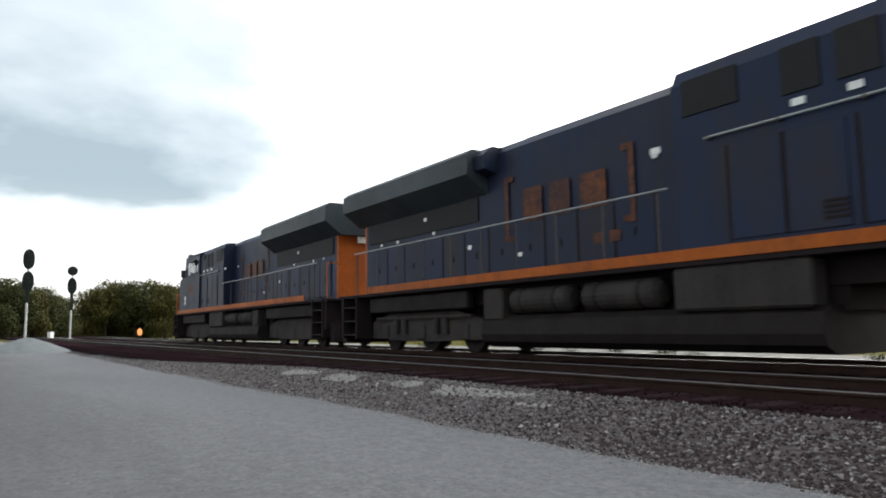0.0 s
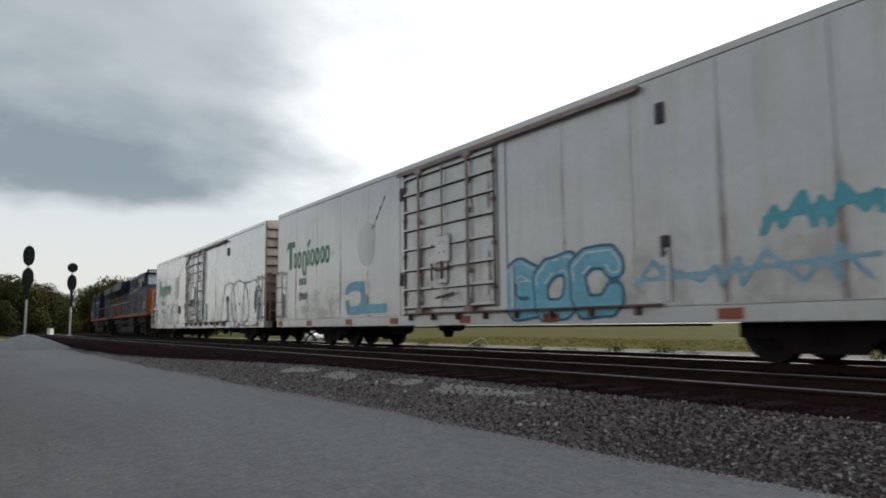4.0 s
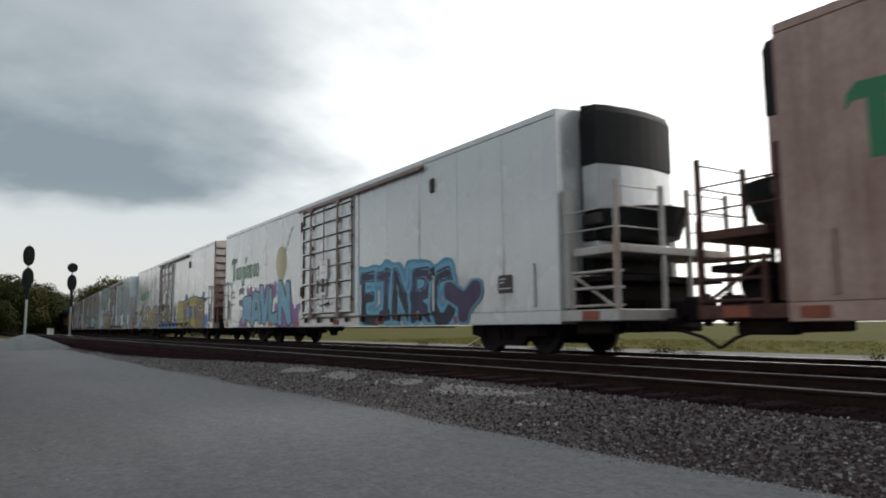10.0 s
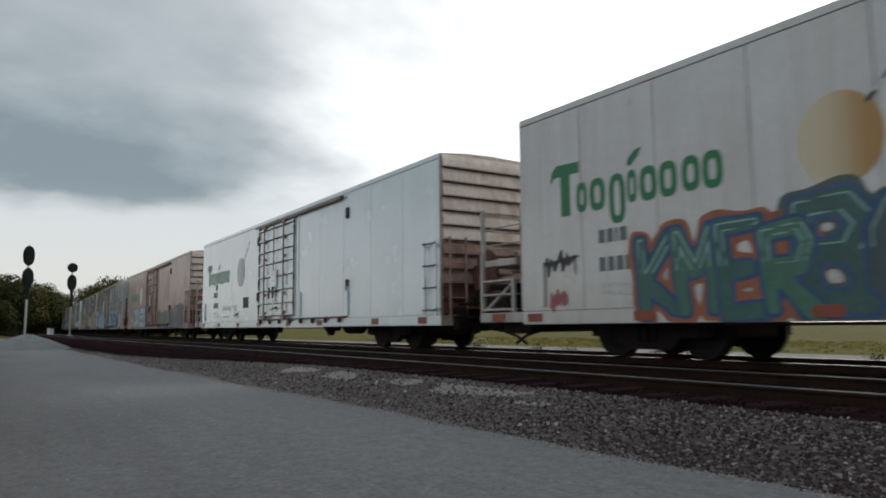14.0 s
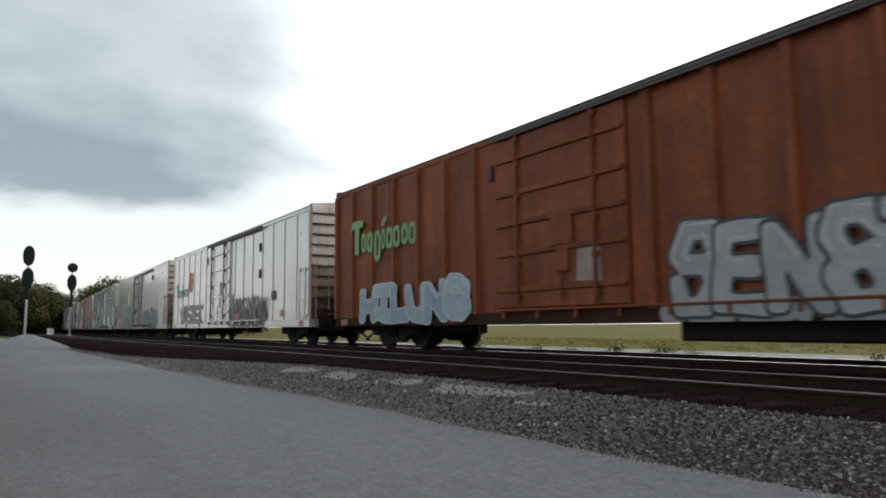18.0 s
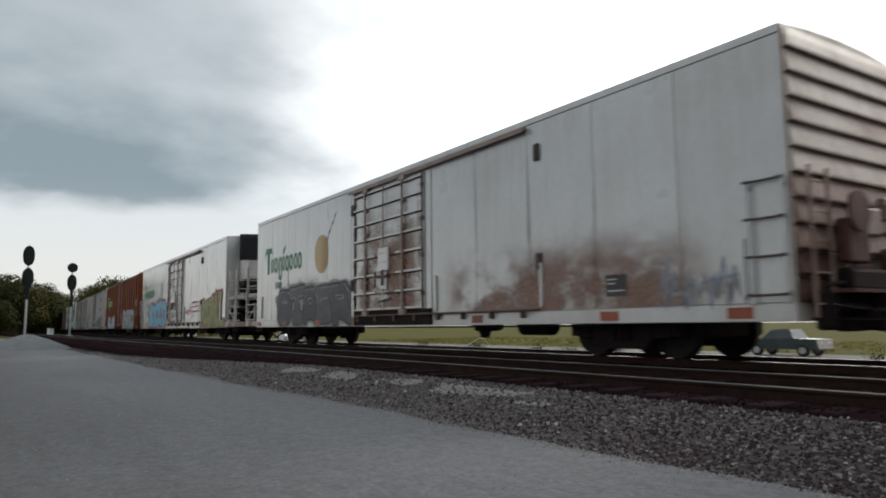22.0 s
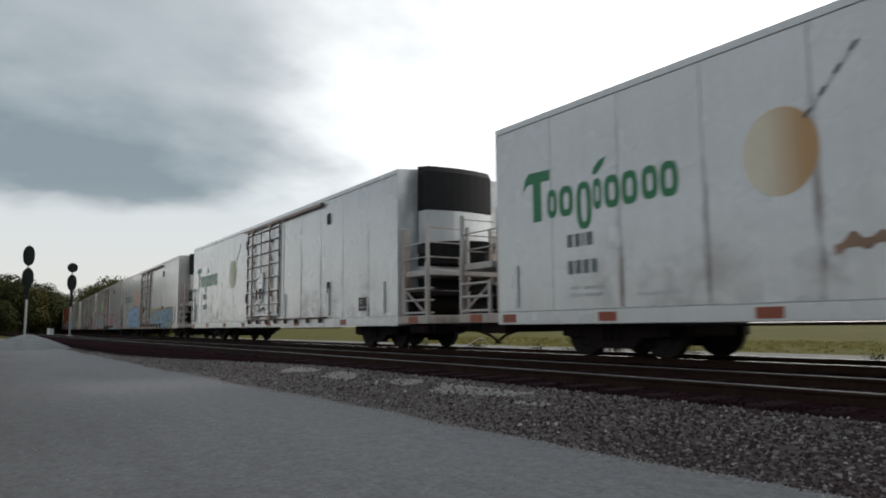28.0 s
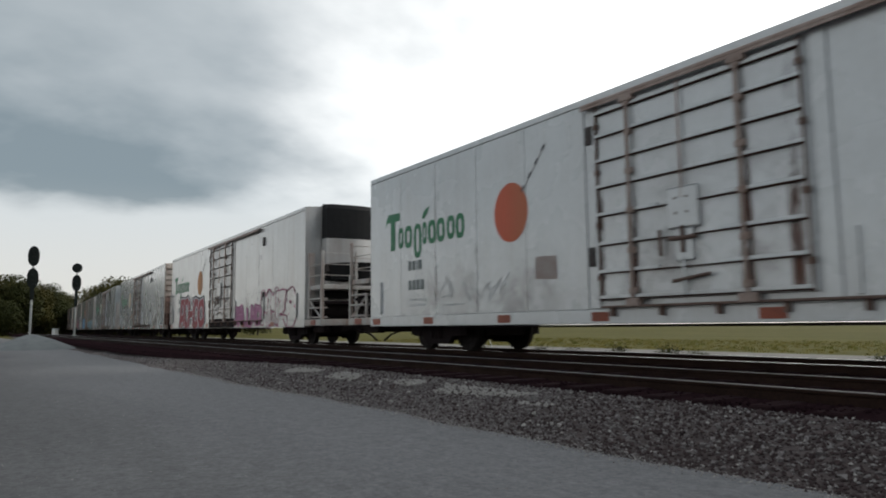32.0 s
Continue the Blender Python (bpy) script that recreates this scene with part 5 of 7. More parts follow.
# strokes of letter-like figures in a unit cell
FIGURES = {
    "a": "00 14 34 40,11 31", "d": "00 04 24 43 41 20 00", "f": "00 04 44,02 32", "j": "14 44,34 31 20 10 01", "q": "10 01 03 14 34 43 41 30 10,21 40", "b": "00 04 34 43 32 02,32 41 30 00", "c": "43 34 14 03 01 10 30 41", "e": "44 04 02 00 40,02 32", "g": "43 24 03 01 10 40 42 22",
    "h": "00 04,40 44,02 42", "i": "20 24,04 44,00 40", "k": "00 04,44 02 40", "l": "04 00 40", "m": "00 04 22 44 40", "n": "00 04 40 44", "o": "10 01 03 14 34 43 41 30 10", "p": "00 04 34 43 32 02",
    "r": "00 04 34 43 32 02 40", "s": "43 34 14 03 12 32 41 30 10 01", "t": "04 44,24 20,10 30", "u": "04 01 10 30 41 44", "v": "04 20 44", "w": "04 10 22 30 44",
    "x": "00 44,04 40", "y": "04 22 44,22 20", "z": "04 44 00 40"}


def figure_strokes(rng, u, z, w, h, letter=None):
    """Segments of one sprayed figure; without a letter a free, turned one."""
    code = FIGURES[letter or rng.choice(sorted(FIGURES))]
    flip = letter is None and rng.random() < 0.5
    turn = letter is None and rng.random() < 0.35
    lean = rng.uniform(-0.12, 0.12) * h
    jit = {}
    out = []
    for run_ in code.split(","):
        pts = []
        for q in run_.split():
            if q not in jit:
                jit[q] = (rng.uniform(-0.07, 0.07), rng.uniform(-0.06, 0.06))
            x, y = int(q[0]) / 4 + jit[q][0], int(q[1]) / 4 + jit[q][1]
            if flip:
                x = 1 - x
            if turn:
                y = 1 - y
            pts.append((u + w * (0.06 + 0.88 * x) + lean * (y - 0.5), z + h * y))
        out += list(zip(pts, pts[1:]))
    return out


def sprayed_mesh(name, segs, rad, y, band=0.0, wob=0.02, step=0.055, floor_z=None, top=None):
    """Flat coat of paint: all within rad of the strokes (or a rim of them, band wide), as one sheet."""
    px = np.array([c for a, b in segs for c in (a, b)])
    lo, hi = px.min(0) - rad - 0.1, px.max(0) + rad + 0.1
    nx, nz = int((hi[0] - lo[0]) / step) + 2, int((hi[1] - lo[1]) / step) + 2
    gx, gz = np.meshgrid(lo[0] + step * np.arange(nx), lo[1] + step * np.arange(nz), indexing="ij")
    d = np.full(gx.shape, 9.0)
    for (ax, az), (bx_, bz) in segs:
        vx, vz = bx_ - ax, bz - az
        t = np.clip(((gx - ax) * vx + (gz - az) * vz) / max(1e-9, vx * vx + vz * vz), 0, 1)
        d = np.minimum(d, (np.abs(gx - ax - t * vx) ** 3.2 + np.abs(gz - az - t * vz) ** 3.2) ** (1 / 3.2))
    d = d + wob * (np.sin(gx * 7.3 + gz * 2.1) + np.sin(gz * 9.1 - gx * 3.7)) * 0.5
    val = band / 2 - np.abs(d - rad) if band else rad - d
    val = np.minimum(val, gz - (SILL + 0.012 if floor_z is None else floor_z))
    if top is not None:
        val = np.minimum(val, gz - top)
    verts, faces, seen = [], [], {}

    def corner(i, j):
        if (i, j) not in seen:
            seen[(i, j)] = len(verts)
            verts.append((ux(gx[i, j]), y, gz[i, j]))
        return seen[(i, j)]

    def cut(p, q):
        key = (p, q) if p < q else (q, p)
        if key not in seen:
            va, vb = val[key[0]], val[key[1]]
            f = va / (va - vb)
            seen[key] = len(verts)
            verts.append((ux(gx[key[0]] + (gx[key[1]] - gx[key[0]]) * f), y, gz[key[0]] + (gz[key[1]] - gz[key[0]]) * f))
        return seen[key]

    pos = val > 0
    live = pos[:-1, :-1] | pos[1:, :-1] | pos[:-1, 1:] | pos[1:, 1:]
    for i, j in np.argwhere(live):
        ring = [(i, j), (i + 1, j), (i + 1, j + 1), (i, j + 1)]
        face = []
        for k in range(4):
            p, q = ring[k], ring[(k + 1) % 4]
            if pos[p]:
                face.append(corner(*p))
            if pos[p] != pos[q]:
                face.append(cut(p, q))
        if len(face) > 2:
            faces.append(face)
    me = bpy.data.meshes.new(name)
    me.from_pydata(verts, [], faces)
    me.materials.append(None)
    return me


def paint_mat(c, amt=0.70):
    """Spray paint, cloudy and worn thin in places."""
    return mat("spray_%.2f_%.2f_%.2f" % c, c, tuple(x * amt for x in c), 0.5, 0, 2.6, 14, 0.03, tuple(0.6 * x + 0.07 for x in c), 0.35, vary=0.06)


def graffito(car, u0, u1, z0, z1, count, fill, line_c=None, halo=None, seed=0, weight=0.36, spots=None, label="", word="", fill2=None, shine=None, rise=0.0, lift=0.0085,
             edge=0.05, rim=False):
    """Spray-painted figures side by side, each an outline and a fill that overlaps the one before."""
    rng = random.Random(seed * 7 + 3)
    cw, h = (u1 - u0) / count, z1 - z0
    r = min(cw, h) * weight * 0.40
    gap = min(r, h * 0.4)
    figs = []
    for i in range(count):
        hh = h * rng.uniform(0.88, 1.0) + rise * (i / max(1, count - 1) - 1)
        dz = rng.uniform(0, 0.06) * h
        figs.append(figure_strokes(rng, u0 + i * cw - (0 if word else 0.05) * cw, z0 + dz + gap, cw * (0.96 if word else 1.1), hh - 2 * gap, word[i] if word else None))
    y = -SIDE - lift

    def coat(nm, segs, rad, lift_, colour, **k):
        put(nm, sprayed_mesh(nm, segs, rad, y - lift_, **k), paint_mat(colour), car, None, label)

    if halo:
        coat("graffiti_halo", [st for f in figs for st in f] + ([] if word else [((u0 + i * cw * 0.5, z0 + 0.3 * h), (u0 + i * cw * 0.5 + 0.1, z0 + h * rng.uniform(0.5, 1.0))) for i in range(2 * count)]),
             r + edge + 0.07, 0.0, halo, wob=0.05)
    if spots:
        for k in range(int(count * 2.2)):
            x, z = rng.uniform(u0, u1), rng.choice((z0 + rng.uniform(0, 0.2) * h, z1 - rng.uniform(-0.05, 0.15) * h))
            coat("graffiti_spot", [((x, z), (x + 0.02, z + rng.uniform(0, 0.1)))], rng.uniform(0.08, 0.17), 0.0004 + k * 0.00002, spots)
    for i, f in enumerate(figs):
        up = 0.0012 + i * 0.0016
        if line_c:
            coat("graffiti_outline", f, r + edge, up, line_c, **({"band": edge * 1.4} if rim else {}))
        if not rim:
            coat("graffiti_fill", f, r, up + 0.0008, fill2 if fill2 and i % 2 else fill)
        if shine:
            mid = z0 + 0.55 * h
            coat("graffiti_shine", f, r - 0.055, up + 0.0012, shine, band=0.03, wob=0.0, step=0.035, top=mid)


def paint_cloud(car, u0, u1, z0, z1, colour, seed, base=True, rad=0.17, lift=0.0072):
    """An uneven cloud of sprayed paint behind the figures."""
    rng = random.Random(seed)
    n = max(2, int((u1 - u0) / 0.28))
    segs = []
    for i in range(n):
        x = u0 + (u1 - u0) * (i + rng.uniform(0.2, 0.8)) / n
        top = z0 + (z1 - z0) * rng.uniform(0.45, 1.0)
        segs.append(((x, z0 if base else z0 + (top - z0) * 0.4), (x + rng.uniform(-0.15, 0.25), top)))
    put("paint_cloud", sprayed_mesh("paint_cloud", segs, rad, -SIDE - lift, wob=0.09 if rad > 0.12 else 0.03), paint_mat(colour), car)


def scribble(car, u0, u1, z0, z1, colour, seed, weight=0.022, strokes=5):
    """A thin sprayed tag in loose strokes."""
    rng = random.Random(seed)
    n = strokes
    pts = []
    for i in range(n * 2 + 1):
        f = i / (n * 2)
        pts.append((u0 + (u1 - u0) * (f + rng.uniform(-0.06, 0.06)), z0 + (z1 - z0) * (rng.uniform(0.6, 1) if i % 2 else rng.uniform(0, 0.4))))
    segs = list(zip(pts, pts[1:])) + [((u0, z0 + (z1 - z0) * 0.4), (u1, z0 + (z1 - z0) * 0.62))]
    put("graffiti_tag", sprayed_mesh("graffiti_tag", segs, weight, -SIDE - 0.0085, wob=0.006, step=0.03), paint_mat(colour), car)


def reefer(label, paint, machine_rear, emblem_c=None, emblem_alt=None, straw=True, square=None, word=GREEN, rusty=False, foot=False):
    car = thing("refrigerator_car", label, "railway car", "refrigerator cars of the train")
    put("body", shared("reefer_body", body_mesh), paint, car)
    put("roof_ribs", shared("roof_ribs", roof_ribs_mesh), paint, car)
    put("top_chord", shared("chord", chord_mesh), paint, car)
    sill = put("side_sill", shared("sill", sill_mesh), paint, car)
    # the car with its machine behind stands the other way round, its door a little further back
    d = 0.55 if machine_rear else 0.0
    wa, wb = (8.14 + d) / 5, (BODY - 12.44 - d) / 5
    for k in range(5):
        put("side_panel", shared("panel_a%.2f" % d, panel_mesh(wa)), paint, car, (ux(k * wa), 0, 0))
        put("side_panel", shared("panel_b%.2f" % d, panel_mesh(wb)), paint, car, (ux(12.44 + d + k * wb), 0, 0))
    door = put("plug_door", shared("door", door_mesh), paint, car, (ux(8.46 + d), 0, 0), "sliding plug door with bars and rusty locking rods")
    for z in (1.02, 1.45, 1.92, 2.42, 2.90, 3.35, 3.78, 4.18):
        if 1.3 < z < 2.6:
            for x in (0.02, 2.36):
                put("door_rib", shared("short_rib", short_rib), paint, door, (x, 0, z))
        else:
            put("door_rib", shared("door_rib", door_rib), paint, door, (0.02, 0, z))
        # thin dark strip paints the rib's shadow line along its rusty underside
        put("rib_edge", shared("rib_edge", lambda bm: block(bm, 0.0, 3.62, -SIDE - 0.088, -SIDE - 0.03, -0.046, -0.028)), RUST_SHADE, door, (0.02, 0, z))
    put("centre_rod", shared("centre_rod", lambda bm: rod(bm, (0, -SIDE - 0.10, 2.45), (0, -SIDE - 0.10, 4.25), 0.02, 6)), ROD_PALE, door, (1.75, 0, 0))
    for x in (0.03, 3.63):
        put("edge_rod", shared("edge_rod", lambda bm: [rod(bm, (0, -SIDE - 0.06, 0.95), (0, -SIDE - 0.06, 4.28), 0.022, 6)] + [block(bm, -0.045, 0.045, -SIDE - 0.09, -SIDE - 0.03, z, z + 0.09) for z in (1.3, 2.2, 3.1, 3.9)]), DOOR_ROD, door, (x, 0, 0))
    for x in (0.75, 2.75):
        put("lock_rod", shared("lock_bar", lock_bar), ROD_PALE, door, (x, 0, 0), "rust-stained vertical locking rod")
        for z in (4.26, 0.90):
            put("hanger", shared("hanger", hanger), ROD_PALE, door, (x, 0, z))
    put("lock_box", shared("lock_box", lock_box), paint, door, (1.75, 0, 0), "pale raised lock box")
    put("lock_lever", shared("lock_lever", lock_lever), DOOR_ROD, door, (1.75, 0, 0), "rusty lock lever and bolts")
    if paint is not CLEAN:
        rods = wash_mat("rod_rust", (0.20, 0.085, 0.055), 0.42, 0.62, 0.60, 0.42, (3.0, 1.0, 0.8))
        for x in (0.03, 0.75, 2.75, 3.45):
            put("rust_run", shared("rod_run", lambda bm: plate(bm, [(-0.13, 0), (0.13, 0), (0.13, 3.6), (-0.13, 3.6)], -SIDE - 0.0395, 0.001)), rods, door, (x, 0, 0.97))
        rng = random.Random(len(label))
        rust = wash_mat("rust_run", (0.34, 0.22, 0.17), 0.44, 0.64, 0.26, 0.45, (1.0, 1.0, 0.55))
        for u in [k * wa for k in range(1, 5)] + [12.44 + d + k * wb for k in range(1, 5)]:
            if rng.random() < 0.75:
                put("rust_run", shared("rust_run", lambda bm: plate(bm, [(-0.10, 0), (0.10, 0), (0.10, 3.55), (-0.10, 3.55)], -SIDE - 0.0025, 0.001)), rust, car, (ux(u), 0, 0.85))
        wide = wash_mat("rust_dust", (0.40, 0.245, 0.19), 0.38, 0.64, 0.70, 0.2, (0.7, 1.0, 1.1)) if rusty else wash_mat("thin_dust", (0.44, 0.35, 0.30), 0.42, 0.72, 0.16, 0.2, (1.3, 1.0, 1.6))
        for u0, w in ((12.75 + d, 7.4), (2.0, 6.0)):
            put("rust_dust", shared("rust_dust%.1f" % w, lambda bm: plate(bm, [(0, 0), (w, 0), (w, 1.5), (0, 1.5)], -SIDE - 0.0045, 0.001)), wide, car, (ux(u0), 0, 0.83), "rusty dust on the lower side")
        put("rust_dust", shared("rust_door", lambda bm: plate(bm, [(0, 0), (3.6, 0), (3.6, 3.2), (0, 3.2)], -SIDE - 0.0385, 0.001)), wide, door, (0.03, 0, 1.0), "rusty dust on the door")
    for x in (8.20, 12.20):
        put("door_post", shared("door_post", lambda bm: block(bm, 0, 0.22, -SIDE - 0.02, -SIDE + 0.04, 0.83, 4.39, 0.01)), paint, car, (ux(x + d), 0, 0))
    put("door_track", shared("track_top", track_top), ROD_PALE, car, (ux(8.18 + d), 0, 0), "rusty upper door track")
    put("door_rail", shared("track_low", track_low), DOOR_ROD, car, (ux(8.5 + d), 0, 0))
    if foot:
        put("door_foot", shared("door_foot", lambda bm: block(bm, 0, 4.0, -SIDE - 0.058, -SIDE - 0.007, 0.60, 0.98, 0.008)), ENDDARK, car, (ux(8.44 + d), 0, 0), "blackened foot of the door")
    lu = 16.85 if machine_rear else 16.2
    for u, z in ((8.28 + d, 3.85), (8.28 + d, 1.72), (lu, 3.84), (lu, 1.75)):
        put("latch", shared("vent", vent_mesh), DARK_GAP, car, (ux(u), 0, z), "small dark latch box")
    for u in (0.62, 12.62 + d, lu + 0.05, 20.4):
        put("bracket", shared("bracket", bracket_post), paint, car, (ux(u), 0, 0))
    for u in (0.35, 2.92, 5.78, 8.4, 11.5, 14.2, 17.9, 20.3 if not machine_rear else 14.25):
        put("reflector", shared("reflector", reflector_mesh), REFLECTOR, car, (ux(u), 0, 0.70), "orange reflector strip")
    if square:
        put("placard", shared("placard", placard), DARK_GAP, car, (ux(square[0]), 0, square[1]), "dark square placard")
    wordmark(car, word)
    if emblem_c:
        emblem(car, emblem_c, emblem_alt or tuple(c * 0.8 for c in emblem_c), straw, 0.8 if machine_rear else 0.0, 0.05)
    elif straw:
        emblem(car, (0.50, 0.50, 0.49), (0.40, 0.35, 0.25), True, 0.8 if machine_rear else 0.0, 0.05)
    stencil_bars(car, 2.02, 1.93, (0.14, 0.13, 0.05, 0.15), 0.23, INK)
    stencil_bars(car, 2.02, 1.45, (0.14, 0.14, 0.14, 0.14), 0.24, INK)
    for z in (1.18, 1.05):
        stencil_bars(car, 2.05, z, (0.24, 0.42), 0.06, FAINT, 0.12)
    stencil_bars(car, 3.6, 1.02, (0.8,), 0.045, FAINT)
    stencil_bars(car, 10.75 + d, 1.55, (0.95,), 0.055, FAINT)
    stencil_bars(car, 10.75 + d, 1.66, (1.05,), 0.055, FAINT)
    stencil_bars(car, 10.75 + d, 1.77, (0.9,), 0.055, FAINT)
    if machine_rear:
        flat_ribbed_end(car, -1, -HALF, paint)
        machine_end(car, 1, HALF, paint)
        put("side_ladder", shared("side_ladder", side_ladder), paint, car, (ux(0.42), 0, 0))
        lad = ux(0.42)
        couple(car, -HALF, -1)
        couple(car, HALF + 1.0, 1)
    else:
        machine_end(car, -1, -HALF, paint)
        flat_ribbed_end(car, 1, HALF, paint)
        put("side_ladder", shared("side_ladder", side_ladder), paint, car, (ux(20.78), 0, 0))
        lad = ux(20.78)
        couple(car, -HALF - 1.0, -1)
        couple(car, HALF, 1)
    for k in range(4):
        put("rung", shared("rung", rung), DOOR_ROD if k < 3 else DARK_GAP, car, (lad, 0, 0.93 + k * 0.51))
        for x in (-0.25, 0.25):
            put("rung_bolt", shared("rung_bolt", lambda bm: block(bm, -0.045, 0.045, -SIDE - 0.115, -SIDE - 0.10, -0.02, 0.02)), DARK_GAP, car, (lad + x, 0, 0.93 + k * 0.51))
    gear(car, machine_rear)
    return car


def gear(car, machine_rear):
    put("underframe", shared("underframe", underframe), GRIME, car)
    tank, valve = (7.6, 9.9) if machine_rear else (15.4, 13.6)
    put("air_tank", shared("air_tank", air_tank), GRIME, car, (ux(tank), 0, 0))
    put("brake_valve", shared("brake_valve", brake_valve), GRIME, car, (ux(valve), 0, 0))
    put("brake_pipe", shared("brake_pipe", brake_pipe), GRIME, car)
    for u in (3.62, 18.92) if machine_rear else (2.55, 17.72):
        bogie(car, ux(u))


# ---- older cars with outside posts ----
def post_mesh(bm):
    """Pressed outside post of hat section."""
    pts = [(-0.11, -SIDE + 0.03), (-0.06, -SIDE - 0.075), (0.06, -SIDE - 0.075), (0.11, -SIDE + 0.03)]
    a = [bm.verts.new((x, y, 0.80)) for x, y in pts]
    b = [bm.verts.new((x, y, 4.36)) for x, y in pts]
    for i in range(3):
        bm.faces.new((a[i], a[i + 1], b[i + 1], b[i]))
    bm.faces.new(a)
    bm.faces.new(b[::-1])


def flat_post(bm):
    """Flat cover strip over a riveted joint, with its rivets."""
    block(bm, -0.045, 0.045, -SIDE - 0.010, -SIDE + 0.03, 0.80, 4.36, 0.004)
    for k in range(16):
        block(bm, -0.016, 0.016, -SIDE - 0.017, -SIDE - 0.010, 0.95 + k * 0.22, 0.98 + k * 0.22)


def old_car(label, paint, length, word, round_posts, door_u=(7.75, 11.2)):
    car = thing("box_car", label, "railway car", "older cars of the train")
    h = length / 2
    k = length / BODY
    sx = Matrix.Diagonal((k, 1, 1, 1))
    low = Matrix.Diagonal((k, 1, 0.978, 1))
    put("body", shared("reefer_body", body_mesh), paint, car, low)
    put("top_chord", shared("chord", chord_mesh), paint, car, low)
    put("side_sill", shared("sill", sill_mesh), RUST_SHADE if paint is RUST else paint, car, sx)
    put("side_sheet", shared("old_sheet", lambda bm: block(bm, -HALF + 0.02, HALF - 0.02, -SIDE + 0.015, -SIDE + 0.04, 0.82, EAVE - 0.13)), paint, car, low)
    roof = DARK_GAP
    put("roof_edge", shared("roof_edge", lambda bm: block(bm, -HALF, HALF, -SIDE - 0.02, SIDE + 0.02, EAVE - 0.01, EAVE + 0.03, 0.008)), roof, car, low)
    off = h - HALF
    n = int(length / 1.12)
    for i in range(n + 1):
        u = i * length / n
        if door_u[0] - 0.3 < u < door_u[1] + 0.3:
            continue
        put("side_post", shared("old_post", post_mesh) if round_posts else shared("flat_post", flat_post), paint, car, (-h + min(max(u, 0.12), length - 0.12), 0, 0))
    d0, d1 = door_u
    w = d1 - d0
    door = put("plug_door", shared("old_door%.2f" % w, lambda bm: block(bm, 0, w, -SIDE - 0.05, -SIDE + 0.04, 0.90, 4.28, 0.012)), paint, car, (-h + d0, 0, 0))
    for z in (1.25, 1.95, 2.55, 3.15, 3.85):
        put("door_rib", shared("old_rib%.2f" % w, lambda bm: block(bm, 0.04, w - 0.04, -SIDE - 0.10, -SIDE - 0.05, -0.05, 0.05, 0.015)), paint, door, (0, 0, z))
    for x in (0.7, w - 0.7):
        put("lock_rod", shared("lock_bar", lock_bar), DOOR_ROD if not round_posts else paint, door, (x, 0, 0))
    put("lock_box", shared("lock_box", lock_box), paint, door, (w / 2 + 0.2, 0, 0))
    put("door_track", shared("track_top", track_top), DARK_GAP if round_posts else DOOR_ROD, car, (-h + d0 - 0.1, 0, 0))
    put("door_rail", shared("track_low", track_low), paint, car, (-h + d0, 0, 0))
    for u, z in ((d0 - 0.2, 3.7), (15.2, 3.6), (15.2, 2.6)):
        put("latch", shared("vent", vent_mesh), DARK_GAP, car, (-h + u, 0, z))
    for u in (0.6, 3.2, 6.0, 12.8, 15.5, length - 0.7):
        put("reflector", shared("reflector", reflector_mesh), REFLECTOR, car, (-h + u, 0, 0.70))
    for sign, x in ((-1, -h), (1, h)):
        flat_ribbed_end(car, sign, x, paint)
        couple(car, x, sign)
    put("side_ladder", shared("side_ladder", side_ladder), paint, car, (h - 0.42, 0, 0))
    for i in range(4):
        put("rung", shared("rung", rung), paint, car, (h - 0.42, 0, 0.93 + i * 0.51))
    put("underframe", shared("underframe", underframe), GRIME, car, sx)
    if paint is RUST:
        put("equipment_box", shared("side_box", lambda bm: block(bm, -1.7, 1.7, -1.35, -0.6, 0.30, 0.66, 0.04)), GRIME, car, (-h + 13.6, 0, 0), "long black box under the floor")
    else:
        put("air_tank", shared("air_tank", air_tank), GRIME, car, (2.6, 0, 0))
        put("brake_valve", shared("brake_valve", brake_valve), GRIME, car, (0.4, 0, 0))
    bogie(car, -h + 2.6)
    bogie(car, h - 2.6)
    return car


# ---- locomotives ----
def nose_front(bm):
    """Tapered front of the nose, chamfered at both sides."""
    plan = [(9.462, -1.50), (9.96, -0.92), (9.96, 0.92), (9.462, 1.50)]
    lo = [bm.verts.new((x, y, 1.5)) for x, y in plan]
    hi = [bm.verts.new((x - (0.10 if x > 9.5 else 0), y * 0.985, 3.02 if x > 9.5 else 3.235)) for x, y in plan]
    bm.faces.new(lo[::-1])
    bm.faces.new(hi)
    for i in range(4):
        j = (i + 1) % 4
        bm.faces.new((lo[i], lo[j], hi[j], hi[i]))


